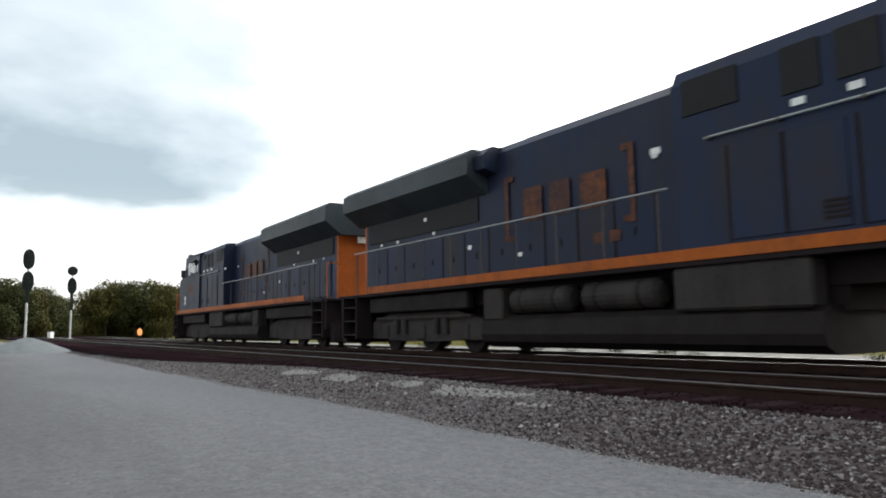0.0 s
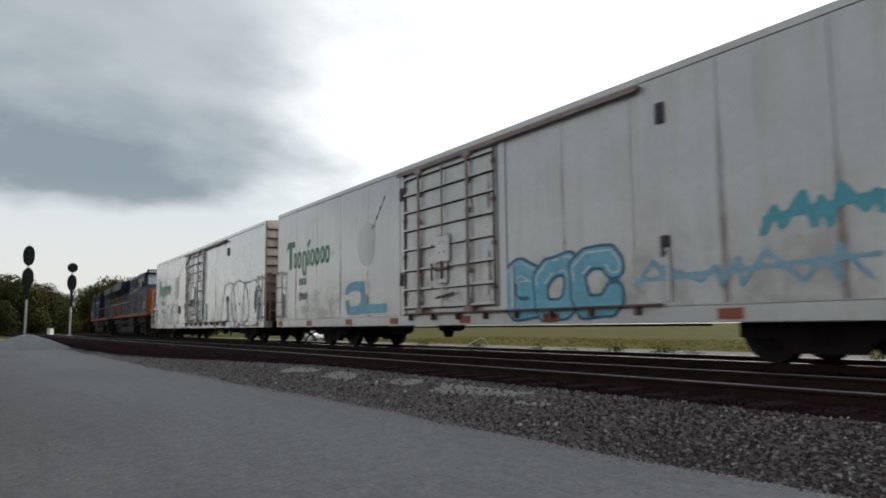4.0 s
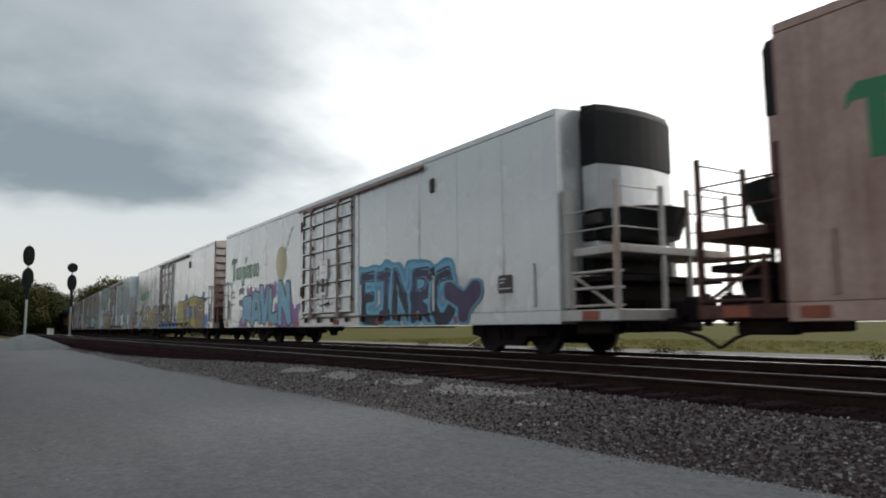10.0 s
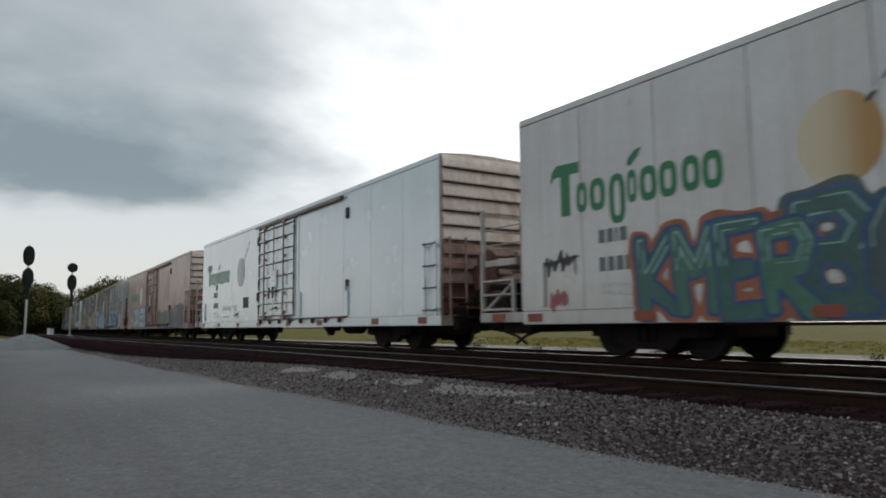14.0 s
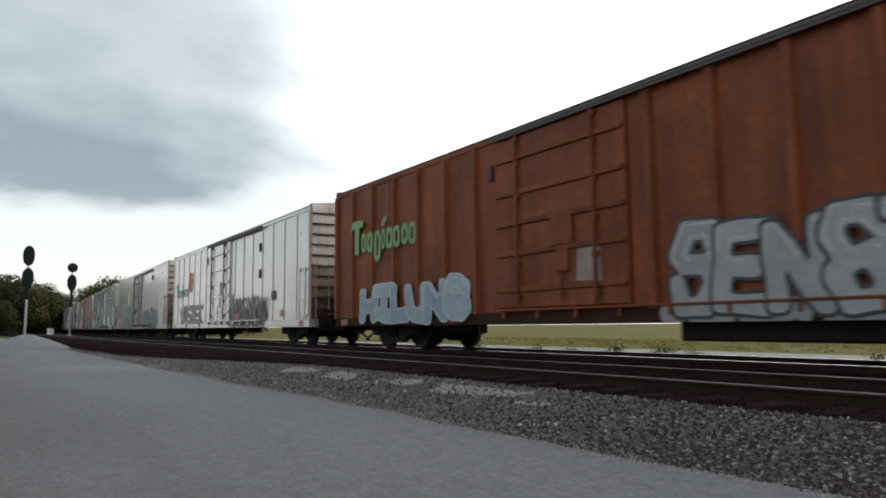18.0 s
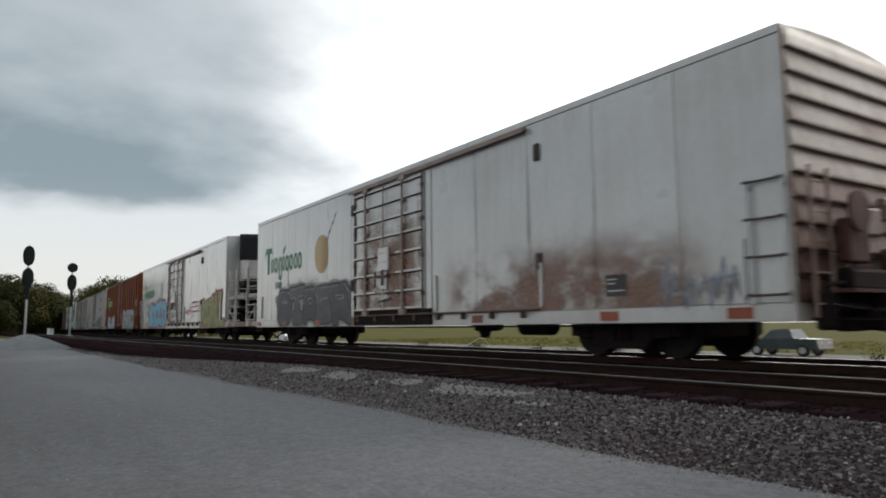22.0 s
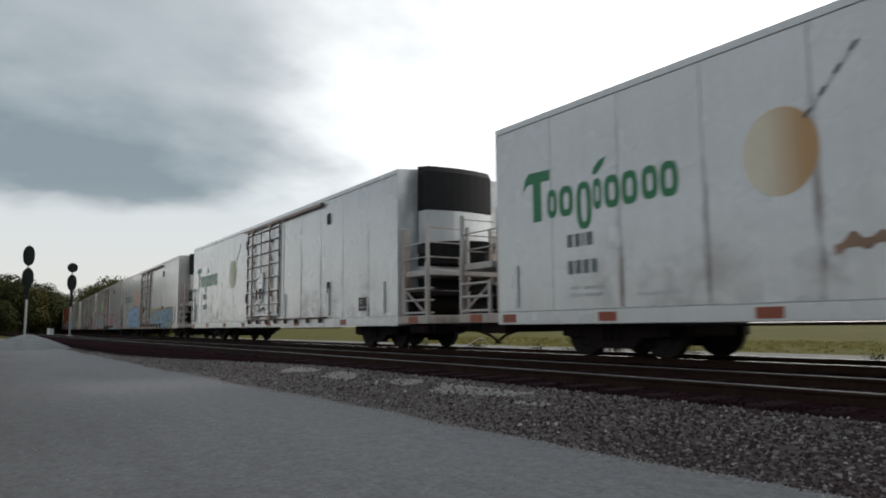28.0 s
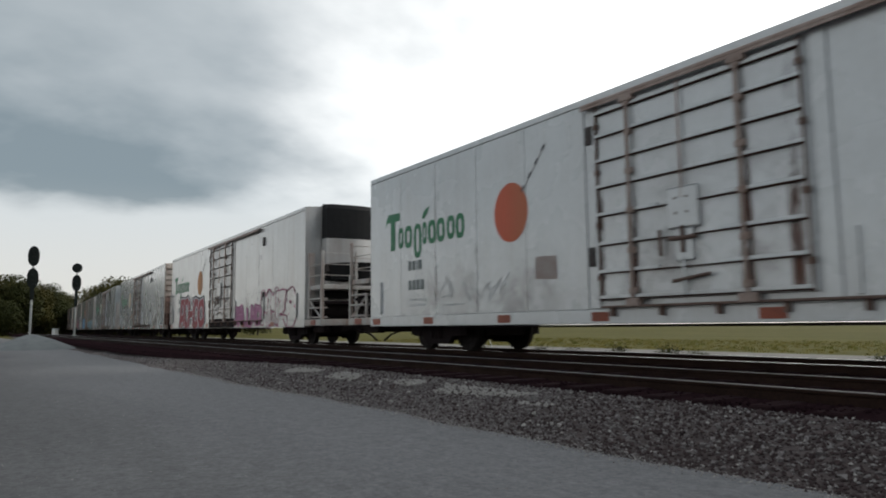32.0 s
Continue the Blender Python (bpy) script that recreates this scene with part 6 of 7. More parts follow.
def loco(label):
    """Six-axle diesel, its cab at +x."""
    e = thing("diesel_locomotive", label, "locomotive", "locomotives of the train")

    def b(name, build, material, parent=None, at=None, lab="", key=None):
        return part(name, build, material, parent or e, at, lab, key="loco_" + (key or name))

    # frame and walkway
    frame_ = b("frame", lambda bm: [block(bm, -10.7, 10.55, -1.0, 1.0, 1.05, 1.50), block(bm, -4.2, 3.4, -0.95, 0.95, 0.72, 1.05), block(bm, -10.75, 10.6, -1.52, 1.52, 1.42, 1.50, 0.01)], GRIME)
    for side in (-1, 1):
        b("sill_stripe", lambda bm: block(bm, -8.9, 9.75, -0.012, 0.012, 1.50, 1.68, 0.004), ORANGE, None, (0, side * 1.53, 0), "orange stripe along the walkway edge")
    # long hood
    hood_pts = [(-0.93, 1.5), (0.93, 1.5), (0.93, 4.36), (0.74, 4.55), (-0.74, 4.55), (-0.93, 4.36)]
    hood = b("engine_hood", lambda bm: prism_x(bm, hood_pts, -6.2, 5.2), BLUE)
    rad_low = b("radiator_hood", lambda bm: prism_x(bm, [(-0.93, 1.5), (0.93, 1.5), (0.93, 3.55), (-0.93, 3.55)], -10.1, -6.2), BLUE)
    rear = b("hood_end", lambda bm: block(bm, -10.22, -10.1, -0.93, 0.93, 1.5, 3.60, 0.02), ORANGE, None, None, "orange end of the long hood")
    b("number_lamp", lambda bm: [block(bm, -10.36, -10.22, -0.28, 0.28, 3.30, 3.52, 0.02)], WHITEPLATE)
    b("end_door", lambda bm: block(bm, -10.25, -10.22, -0.3, 0.3, 1.6, 3.1, 0.01), ORANGE)
    b("radiator_wing", lambda bm: prism_x(bm, [(-0.95, 3.52), (-1.50, 3.92), (-1.50, 4.38), (-1.35, 4.50), (1.35, 4.50), (1.50, 4.38), (1.50, 3.92), (0.95, 3.52)], -10.5, -4.25), BLUEGREY, None, None, "overhanging grey radiator wings")
    b("wing_end", lambda bm: prism_x(bm, [(-0.95, 3.9), (-1.30, 4.0), (-1.34, 4.3), (-1.1, 4.50), (1.1, 4.50), (1.34, 4.3), (1.30, 4.0), (0.95, 3.9)], -4.25, -3.85), BLUE, None, None, "rounded front of the radiator wings")
    for s in (-1, 1):
        b("radiator_screen", lambda bm: block(bm, -9.9, -4.6, -0.02, 0.02, 2.95, 3.50), BLACK_GRILLE, None, (0, s * 0.94, 0))
    b("exhaust_stack", lambda bm: block(bm, -1.6, -0.6, -0.35, 0.35, 4.50, 4.68, 0.04), GRIME)
    b("roof_housing", lambda bm: prism_x(bm, [(-0.70, 4.54), (0.70, 4.54), (0.60, 4.62), (-0.60, 4.62)], -3.3, 1.1), BLUEGREY)
    for x in (1.25, 2.4, 3.9):
        b("roof_hatch", lambda bm: block(bm, 0, 0.9, -0.5, 0.5, 4.44, 4.52, 0.02), BLUEGREY, None, (x, 0, 0))
    # hood doors
    for k in range(14):
        x = -9.7 + k * 0.92
        if x > 3.4:
            break
        for s in (-1, 1):
            d = b("hood_door", lambda bm: block(bm, 0, 0.86, -0.016, 0.016, 1.62, 2.78, 0.006), BLUE, None, (x, s * 0.945, 0), key="hood_door")
            b("door_seam", lambda bm: block(bm, 0.86, 0.92, -0.010, 0.010, 1.60, 2.82), GRIME, d, None, key="door_seam")
            b("latch", lambda bm: block(bm, 0.40, 0.46, -0.026, 0.026, 2.10, 2.24), GRIME, d, None, key="door_latch")
    # small white notices on the hood side
    for x, z, w in ((-9.2, 2.84, 0.10), (-8.3, 2.84, 0.10), (-6.9, 3.25, 0.12), (-6.5, 2.86, 0.10), (-5.0, 2.34, 0.13), (-3.2, 2.02, 0.11), (0.35, 3.35, 0.13)):
        for s in (-1, 1):
            b("notice", lambda bm: block(bm, 0, w, -0.006, 0.006, 0, w * 0.75), WHITEPLATE, None, (x, s * 0.966, z), "small white notice plate", key="hood_notice%.2f" % w)
    for s in (-1, 1):
        y = s * 0.95
        # raised equipment cabinet behind the cab with intake grilles
        b("equipment_cabinet", lambda bm: prism_x(bm, [(0, 1.5), (0.52, 1.5), (0.52, 4.24), (0.38, 4.50), (0, 4.52)], 1.15, 5.2) if s > 0 else prism_x(bm, [(0, 1.5), (0, 4.52), (-0.38, 4.50), (-0.52, 4.24), (-0.52, 1.5)], 1.15, 5.2),
          BLUE, None, (0, s * 0.9, 0), key="equip%d" % s)
        for x, w, z0, z1 in ((1.35, 0.95, 3.72, 4.28), (2.95, 0.52, 3.60, 4.26), (3.68, 0.52, 3.60, 4.26), (4.36, 0.40, 4.02, 4.30)):
            b("intake_grille", lambda bm: block(bm, 0, w, -0.015, 0.015, z0, z1, 0.005), BLACK_GRILLE, None, (x, s * 1.43, 0), key="intake%.2f" % w)
            b("grille_label", lambda bm: block(bm, 0.12, 0.30, -0.012, 0.012, 3.42, 3.52), WHITEPLATE, None, (x if w < 0.9 else 0.6, s * 1.43, 0 if w < 0.9 else -0.15), key="grlabel")
        for x in (2.1, 2.95, 3.9):
            cd = b("cabinet_door", lambda bm: block(bm, 0, 0.78, -0.014, 0.014, 1.75, 3.12, 0.006), BLUE, None, (x, s * 1.43, 0), key="cabdoor")
            b("door_seam", lambda bm: block(bm, -0.05, 0.0, -0.010, 0.010, 1.75, 3.12), GRIME, cd, None, key="cabseam")
        b("vent_plate", lambda bm: [block(bm, 0, 0.32, -0.014, 0.014, 1.86 + 0.07 * i, 1.90 + 0.07 * i) for i in range(4)], GRIME, None, (3.4, s * 1.446, 0), key="vent_plate")
        b("vent_plate", lambda bm: [block(bm, 0, 0.32, -0.014, 0.014, 1.86 + 0.07 * i, 1.90 + 0.07 * i) for i in range(4)], GRIME, None, (4.55, s * 1.446, 0), key="vent_plate")
        # handrail with stanchions
        for k in range(10):
            x = -9.6 + k * 1.16
            b("stanchion", lambda bm: rod(bm, (0, 0, 1.5), (0, 0, 2.62), 0.018, 6), DARK_GAP, None, (x, s * 1.48, 0), key="stanchion")
        b("handrail", lambda bm: rod(bm, (-9.8, 0, 2.66), (1.05, 0, 2.66), 0.016, 6), MAST, None, (0, s * 1.50, 0), key="handrail")
        b("handrail", lambda bm: rod(bm, (1.75, 0, 3.30), (5.05, 0, 3.30), 0.018, 6), MAST, None, (0, s * 1.48, 0), key="handrail_up")
        for x in (1.80, 2.9, 4.0, 5.0):
            b("rail_bracket", lambda bm: block(bm, -0.02, 0.02, -0.05, 0.05, 3.26, 3.32), DARK_GAP, None, (x, s * 1.45, 0), key="rail_bracket")
        # brand shapes: bracket, blocks and bracket in faded orange
        for x, w, z0, z1 in ((-3.6, 0.12, 2.35, 3.75), (-3.48, 0.16, 2.35, 2.47), (-3.48, 0.16, 3.63, 3.75), (-3.0, 0.58, 2.72, 3.40), (-2.2, 0.58, 2.72, 3.40), (-1.35, 0.66, 2.72, 3.40),
                             (-0.15, 0.12, 2.35, 3.75), (-0.31, 0.16, 2.35, 2.47), (-0.31, 0.16, 3.63, 3.75), (-1.05, 0.26, 2.05, 2.25), (-0.65, 0.26, 2.05, 2.25)):
            b("brand_shape", lambda bm: block(bm, 0, w, -0.004, 0.004, 0, z1 - z0), FADED_ORANGE, None, (x, s * 0.974, z0), key="brand%.2f%.2f" % (w, z1 - z0))
    # cab
    cab_out = [(5.2, 1.5), (8.35, 1.5), (8.35, 3.62), (8.10, 4.36), (7.7, 4.44), (5.2, 4.44)]
    cab = b("cab", lambda bm: prism(bm, cab_out, -1.50, 1.50), BLUE)
    b("cab_roof", lambda bm: prism_x(bm, [(-1.52, 4.42), (-1.1, 4.58), (1.1, 4.58), (1.52, 4.42), (1.52, 4.36), (-1.52, 4.36)], 5.15, 8.05), BLUE)
    for s in (-1, 1):
        for x, w, z0 in ((5.35, 0.34, 3.52), (5.85, 0.46, 3.52), (6.33, 0.30, 3.58), (6.66, 0.30, 3.64), (7.02, 0.44, 3.52)):
            win = b("side_window", lambda bm: block(bm, 0, w, -0.02, 0.02, z0 - 0.05, 4.16, 0.006), WHITEPLATE if 6.2 < x else BLUEGREY, cab, (x, s * 1.50, 0), "pale window frame", key="win%.2f%.2f" % (w, z0))
            b("pane", lambda bm: block(bm, 0.045, w - 0.045, -0.026, 0.026, z0, 4.14), GLASS if x < 6.2 or x > 6.9 else PALEGLASS, win, None, key="pane%.2f%.2f" % (w, z0))
        b("sun_visor", lambda bm: prism_x(bm, [(0.0, 4.16), (0.28, 3.98), (0.30, 4.0), (0.02, 4.20)] if s > 0 else [(0.0, 4.16), (-0.02, 4.20), (-0.30, 4.0), (-0.28, 3.98)], 5.8, 6.95), BLUEGREY, cab, (0, s * 1.50, 0), key="visor%d" % s)
        b("cab_number", lambda bm: [block(bm, 0.25 * i, 0.25 * i + 0.2, -0.005, 0.005, 2.55, 2.95) for i in range(4)] + [block(bm, -0.1, 1.1, -0.004, 0.004, 2.35, 2.45)], FADED_ORANGE, cab, (6.4, s * 1.503, 0), "faded orange number bars")
        b("notice", lambda bm: [block(bm, 0, 0.2, -0.006, 0.006, 1.95, 2.15), block(bm, 0, 0.24, -0.006, 0.006, 2.2, 2.4)], WHITEPLATE, cab, (8.0, s * 1.503, 0))
        b("mirror", lambda bm: block(bm, 0, 0.05, -0.1, 0.1, 3.4, 3.8, 0.01), DARK_GAP, cab, (8.2, s * 1.62, 0))
    shield = b("windscreen", lambda bm: [prism_x(bm, [(-1.3, 0), (-0.1, 0), (-0.1, 0.03), (-1.3, 0.03)], 0, 0.72), prism_x(bm, [(0.1, 0), (1.3, 0), (1.3, 0.03), (0.1, 0.03)], 0, 0.72)],
               PALEGLASS, cab, pose(8.36, 0, 3.62, 0, -108.7, 0), "pale reflecting windscreen panes")
    b("headlight_box", lambda bm: block(bm, 7.85, 8.20, -0.30, 0.30, 4.22, 4.46, 0.03), BLUEGREY, cab)
    for y in (-1.0, 1.0):
        nb = b("number_board", lambda bm: block(bm, 7.95, 8.40, -0.36, 0.36, 4.36, 4.64, 0.03), BLUEGREY, cab, (0, y, 0), "dark number board box over the windscreen", key="number_box")
        for i in range(4):
            b("number_bar", lambda bm: block(bm, 8.40, 8.407, 0, 0.09, 4.43, 4.57), WHITEPLATE, nb, (0, -0.27 + i * 0.15, 0), key="number_bar")
    b("horn", lambda bm: [rod(bm, (6.2, -0.3 + 0.2 * i, 4.6), (6.6, -0.3 + 0.2 * i, 4.62), 0.03, 8, 0.08) for i in range(3)], DARK_GAP)
    b("antenna", lambda bm: [rod(bm, (6.9, 0.4, 4.45), (6.9, 0.4, 4.75), 0.012, 6), block(bm, 5.6, 6.1, -0.3, 0.3, 4.5, 4.58, 0.02)], DARK_GAP)
    # nose
    nose_pts = [(8.35, 1.5), (9.46, 1.5), (9.46, 3.24), (8.35, 3.60)]
    b("nose", lambda bm: prism(bm, nose_pts, -1.50, 1.50), BLUE)
    b("nose_front", nose_front, ORANGE, None, None, "orange front of the nose")
    b("nose_door", lambda bm: block(bm, 9.90, 10.03, -0.75, 0.05, 1.55, 2.85, 0.02), ORANGE)
    b("nose_window", lambda bm: block(bm, 9.96, 10.045, -0.55, -0.2, 2.45, 2.75, 0.02), GLASS)
    for y in (-0.95, 0.95):
        b("ditch_light", lambda bm: rod(bm, (9.98, 0, 1.72), (10.14, 0, 1.72), 0.11, 12), WHITEPLATE, None, (0, y, 0), key="ditch_light")
    b("nose_headlight", lambda bm: [block(bm, 9.93, 10.0, 0.30, 0.62, 2.45, 2.95, 0.02), rod(bm, (9.98, 0.46, 2.82), (10.03, 0.46, 2.82), 0.09, 12), rod(bm, (9.98, 0.46, 2.58), (10.03, 0.46, 2.58), 0.09, 12)], WHITEPLATE)
    for s in (-1, 1):
        b("grab_iron", lambda bm: [rod(bm, (10.4, s * 1.45, 1.5), (10.4, s * 1.45, 2.6), 0.022, 6), rod(bm, (10.4, s * 1.45, 2.6), (10.4, s * 0.4, 2.6), 0.022, 6), rod(bm, (10.4, s * 0.4, 2.6), (10.4, s * 0.4, 1.5), 0.022, 6)], ORANGE, key="grab_iron%d" % s)
        b("nose_rail", lambda bm: [rod(bm, (9.55, s * 1.53, 1.55), (9.62, s * 1.56, 2.55), 0.02, 6), rod(bm, (9.62, s * 1.56, 2.55), (10.40, s * 1.45, 2.60), 0.02, 6)], ORANGE, key="nose_rail%d" % s)
    for sx, nm in ((1, "front"), (-1, "rear")):
        m = pose(0, 0, 0, 0, 0, 0 if sx > 0 else 180)
        b("pilot", lambda bm: [block(bm, 10.45, 10.6, -1.5, 1.5, 0.55, 1.5, 0.02), prism(bm, [(10.6, 0.16), (10.85, 0.2), (10.65, 0.75), (10.55, 0.75)], -1.35, 1.35)], GRIME, None, m)
        for side in (-1, 1):
            st = b("step_well", lambda bm: [block(bm, 9.55, 9.62, -0.28, 0.28, 0.30, 1.5), block(bm, 10.38, 10.45, -0.28, 0.28, 0.30, 1.5), block(bm, 9.55, 10.45, -0.30 if side > 0 else 0.20, -0.20 if side > 0 else 0.30, 0.45, 1.5)], GRIME, None, m @ Matrix.Translation((0, side * 1.27, 0)), key="step_well%d" % side)
            for z in (0.38, 0.76, 1.14):
                b("step", lambda bm: block(bm, 9.62, 10.38, -0.2, 0.2, 0, 0.04), TANK, st, (0, side * 0.06, z), key="locostep")
        couple(e, 10.5 * sx, sx)
        b("end_railing", lambda bm: [rod(bm, (10.55, -1.45, 1.5), (10.55, -1.45, 2.6), 0.02, 6), rod(bm, (10.55, -0.5, 1.5), (10.55, -0.5, 2.6), 0.02, 6), rod(bm, (10.55, -1.45, 2.6), (10.55, -0.5, 2.6), 0.02, 6)], ORANGE, None, m, key="endrail")
    # tank, reservoirs
    b("fuel_tank", lambda bm: prism_x(bm, [(-1.15, 0.15), (-1.40, 0.27), (-1.46, 0.42), (-1.42, 0.70), (-1.25, 0.80), (1.25, 0.80), (1.42, 0.70), (1.46, 0.42), (1.40, 0.27), (1.15, 0.15)], -3.9, 3.3), TANK)
    for s in (-1, 1):
        for x in (-3.0, -1.0):
            rv = b("air_reservoir", lambda bm: [rod(bm, (0.08, 0, 1.08), (1.62, 0, 1.08), 0.25, 18), rod(bm, (0, 0, 1.08), (0.08, 0, 1.08), 0.16, 18, 0.25), rod(bm, (1.62, 0, 1.08), (1.70, 0, 1.08), 0.25, 18, 0.16)], TANKDUST, None, (x, s * 1.22, 0), "dusty grey air reservoir", key="reservoir")
            for k in (0.35, 1.3):
                b("strap", lambda bm: rod(bm, (k, 0, 1.08), (k + 0.06, 0, 1.08), 0.26, 18), TANK, rv, None, key="strap%.1f" % k)
        b("equipment_box", lambda bm: block(bm, 1.05, 3.2, -0.2, 0.2, 0.76, 1.42, 0.04), TANKDUST, None, (0, s * 1.28, 0), "dusty grey box over the fuel tank", key="battery")
        b("valve_cabinet", lambda bm: block(bm, -3.85, -3.2, -0.2, 0.2, 0.70, 1.36, 0.04), TANKDUST, None, (0, s * 1.24, 0), key="valve_cab")
    for x in (-6.85, 6.85):
        bg = bogie(e, x, 3, 1.85)
        b("truck_frame", lambda bm: block(bm, -2.6, 2.6, -0.66, 0.66, 0.50, 1.06, 0.03), GRIME, bg)
        for s in (-1, 1):
            b("sand_box", lambda bm: block(bm, -2.3, 2.3, -0.1, 0.1, 0.98, 1.38, 0.03), TANK, None, (x, s * 1.25, 0), key="sandbox")
    return e


FADED_ORANGE = mat("faded_orange", (0.15, 0.048, 0.014), (0.030, 0.020, 0.022), 0.6, 0, 5, 16, 0.05, (0.018, 0.016, 0.024), 0.8, spec=0.16)
TANKDUST = mat("dusty_tank_grey", (0.040, 0.035, 0.034), (0.024, 0.020, 0.020), 0.75, 0.0, 2, 20, 0.08, (0.06, 0.052, 0.045), 0.5, spec=0.1)
TANK = mat("tank_grey", (0.022, 0.018, 0.017), (0.013, 0.010, 0.010), 0.7, 0.0, 2, 20, 0.08, spec=0.1)

# ---- the train: offset of each car's front edge along the line at 0 s ----
SPEED, GAIN = 12.961, 0.01255


def run(t):
    """Metres run; the train gathers way in the first second."""
    return SPEED * t + GAIN * t * t + 0.75 * max(0.0, 1 - t) ** 2 + 0.6 * max(0.0, 1 - abs(t - 27.0) * 2.0)


TRAIN = []


def add(car, front, length, trucks, flip=False):
    TRAIN.append((car, front - length / 2, trucks, flip))


lead = loco("dark blue diesel locomotive with grey radiator wings, cab leading")
add(lead, 29.5 + 11.15, 22.3, 6.85, True)
second = loco("dark blue and orange diesel locomotive, its orange-nosed cab trailing")
add(second, 7.2 + 11.15, 22.3, 6.85)

CREAM, TAN_C, YELLOW_C, ORANGE_C, RED_C = (0.70, 0.67, 0.54), (0.58, 0.42, 0.22), (0.68, 0.62, 0.42), (0.55, 0.23, 0.065), (0.58, 0.10, 0.04)
GHOST, GHOST_W = (0.66, 0.66, 0.55), (0.72, 0.73, 0.71)
BLK, NAVY, SKYB, RED, MAROON, GOLD, OLIVE, SILVER, WHT, PINKC = ((0.025, 0.025, 0.03), (0.02, 0.05, 0.16), (0.16, 0.45, 0.62), (0.55, 0.03, 0.05), (0.22, 0.02, 0.06),
                                                                  (0.55, 0.42, 0.06), (0.30, 0.28, 0.10), (0.42, 0.45, 0.48), (0.75, 0.76, 0.77), (0.55, 0.20, 0.36))
CHAR = (0.075, 0.075, 0.08)


def build_train():
    L = BODY
    LIGHT = (0.60, 0.62, 0.63)
    c = reefer("white refrigerator car with a faded emblem and black outline graffiti", WHITE, False, GHOST, None, True, (6.45, 1.36))
    graffito(c, 15.6, 20.4, 0.62, 2.45, 3, LIGHT, CHAR, None, 1, 0.62, rim=True, edge=0.04, word="aob")
    scribble(c, 19.9, 20.35, 1.1, 2.2, CHAR, 47, 0.03, 6)
    graffito(c, 3.0, 6.0, 0.85, 1.9, 3, LIGHT, (0.45, 0.47, 0.47), None, 2, 0.5, rim=True, edge=0.03)
    add(c, -5.85, L, 7.72)
    c = reefer("white refrigerator car with light blue graffiti and a cooling unit", DUSTY, True, GHOST_W)
    graffito(c, 12.9, 15.9, 0.62, 1.85, 3, (0.20, 0.52, 0.68), (0.03, 0.14, 0.26), None, 3, 0.42, word="goc", shine=WHT)
    scribble(c, 18.5, 20.0, 1.75, 2.25, (0.10, 0.42, 0.52), 4, 0.05)
    scribble(c, 16.2, 19.9, 1.05, 1.55, (0.30, 0.50, 0.62), 5, 0.035, 7)
    graffito(c, 5.6, 7.8, 0.9, 1.9, 2, (0.22, 0.48, 0.62), None, None, 6, 0.3)
    add(c, -28.29, L, 7.72)
    c = reefer("clean white refrigerator car with gold, red and black graffiti", CLEAN, True, CREAM, (0.42, 0.42, 0.27))
    paint_cloud(c, 3.0, 7.5, 0.62, 1.5, (0.075, 0.085, 0.04), 93)
    for k, x in enumerate((3.0, 3.7, 4.4, 5.0, 5.9, 6.7, 7.3)):
        paint_cloud(c, x, x + 0.30, 1.50 + 0.03 * k, 1.86 + 0.03 * k, (0.50, 0.03, 0.06), 100 + k, False, 0.10)
    graffito(c, 3.2, 7.4, 0.66, 1.9, 5, (0.52, 0.43, 0.08), BLK, None, 7, 0.30, word="sraey", shine=(0.64, 0.58, 0.34), fill2=(0.48, 0.30, 0.09), rise=0.1, edge=0.055)
    graffito(c, 3.0, 7.4, 0.60, 1.08, 9, (0.20, 0.20, 0.06), BLK, None, 8, 0.34, fill2=(0.20, 0.26, 0.30), lift=0.021)
    paint_cloud(c, 7.4, 8.2, 0.64, 1.5, (0.50, 0.03, 0.06), 90)
    paint_cloud(c, 2.5, 3.1, 0.64, 1.05, (0.50, 0.03, 0.06), 91)
    scribble(c, 7.7, 8.6, 1.3, 1.7, BLK, 92, 0.03, 3)
    scribble(c, 14.3, 16.2, 1.05, 1.7, (0.46, 0.48, 0.49), 10, 0.011, 6)
    scribble(c, 17.0, 19.0, 0.95, 1.15, (0.46, 0.48, 0.49), 48, 0.012, 5)
    put("sprayed_line", shared("sprayed_line", lambda bm: plate(bm, [(0, 0), (2.0, 0), (2.0, 0.025), (0, 0.025)], -SIDE - 0.0085)), paint_mat(CHAR), c, (ux(14.8), 0, 1.92))
    louvre_plate(c, 19.0, 1.05)
    add(c, -52.43, L, 7.72)
    c = reefer("white refrigerator car with long gold and blue graffiti along its foot", WHITE, False, GHOST_W)
    paint_cloud(c, 6.3, 8.4, 0.62, 2.05, (0.05, 0.20, 0.58), 81)
    paint_cloud(c, 1.2, 3.2, 0.62, 1.2, (0.05, 0.20, 0.58), 82)
    graffito(c, 2.2, 7.8, 0.62, 1.95, 4, (0.40, 0.33, 0.07), (0.03, 0.025, 0.02), None, 11, 0.34, word="lone", fill2=(0.28, 0.21, 0.09), shine=(0.70, 0.66, 0.46), edge=0.075)
    graffito(c, 8.6, 11.9, 0.98, 1.6, 4, (0.32, 0.30, 0.12), BLK, None, 37, 0.4, lift=0.040)
    paint_cloud(c, 12.5, 20.0, 0.62, 1.35, (0.05, 0.20, 0.58), 83)
    paint_cloud(c, 15.3, 19.2, 1.0, 2.2, (0.05, 0.20, 0.58), 84)
    paint_cloud(c, 8.7, 12.2, 0.62, 0.98, (0.05, 0.20, 0.58), 88)
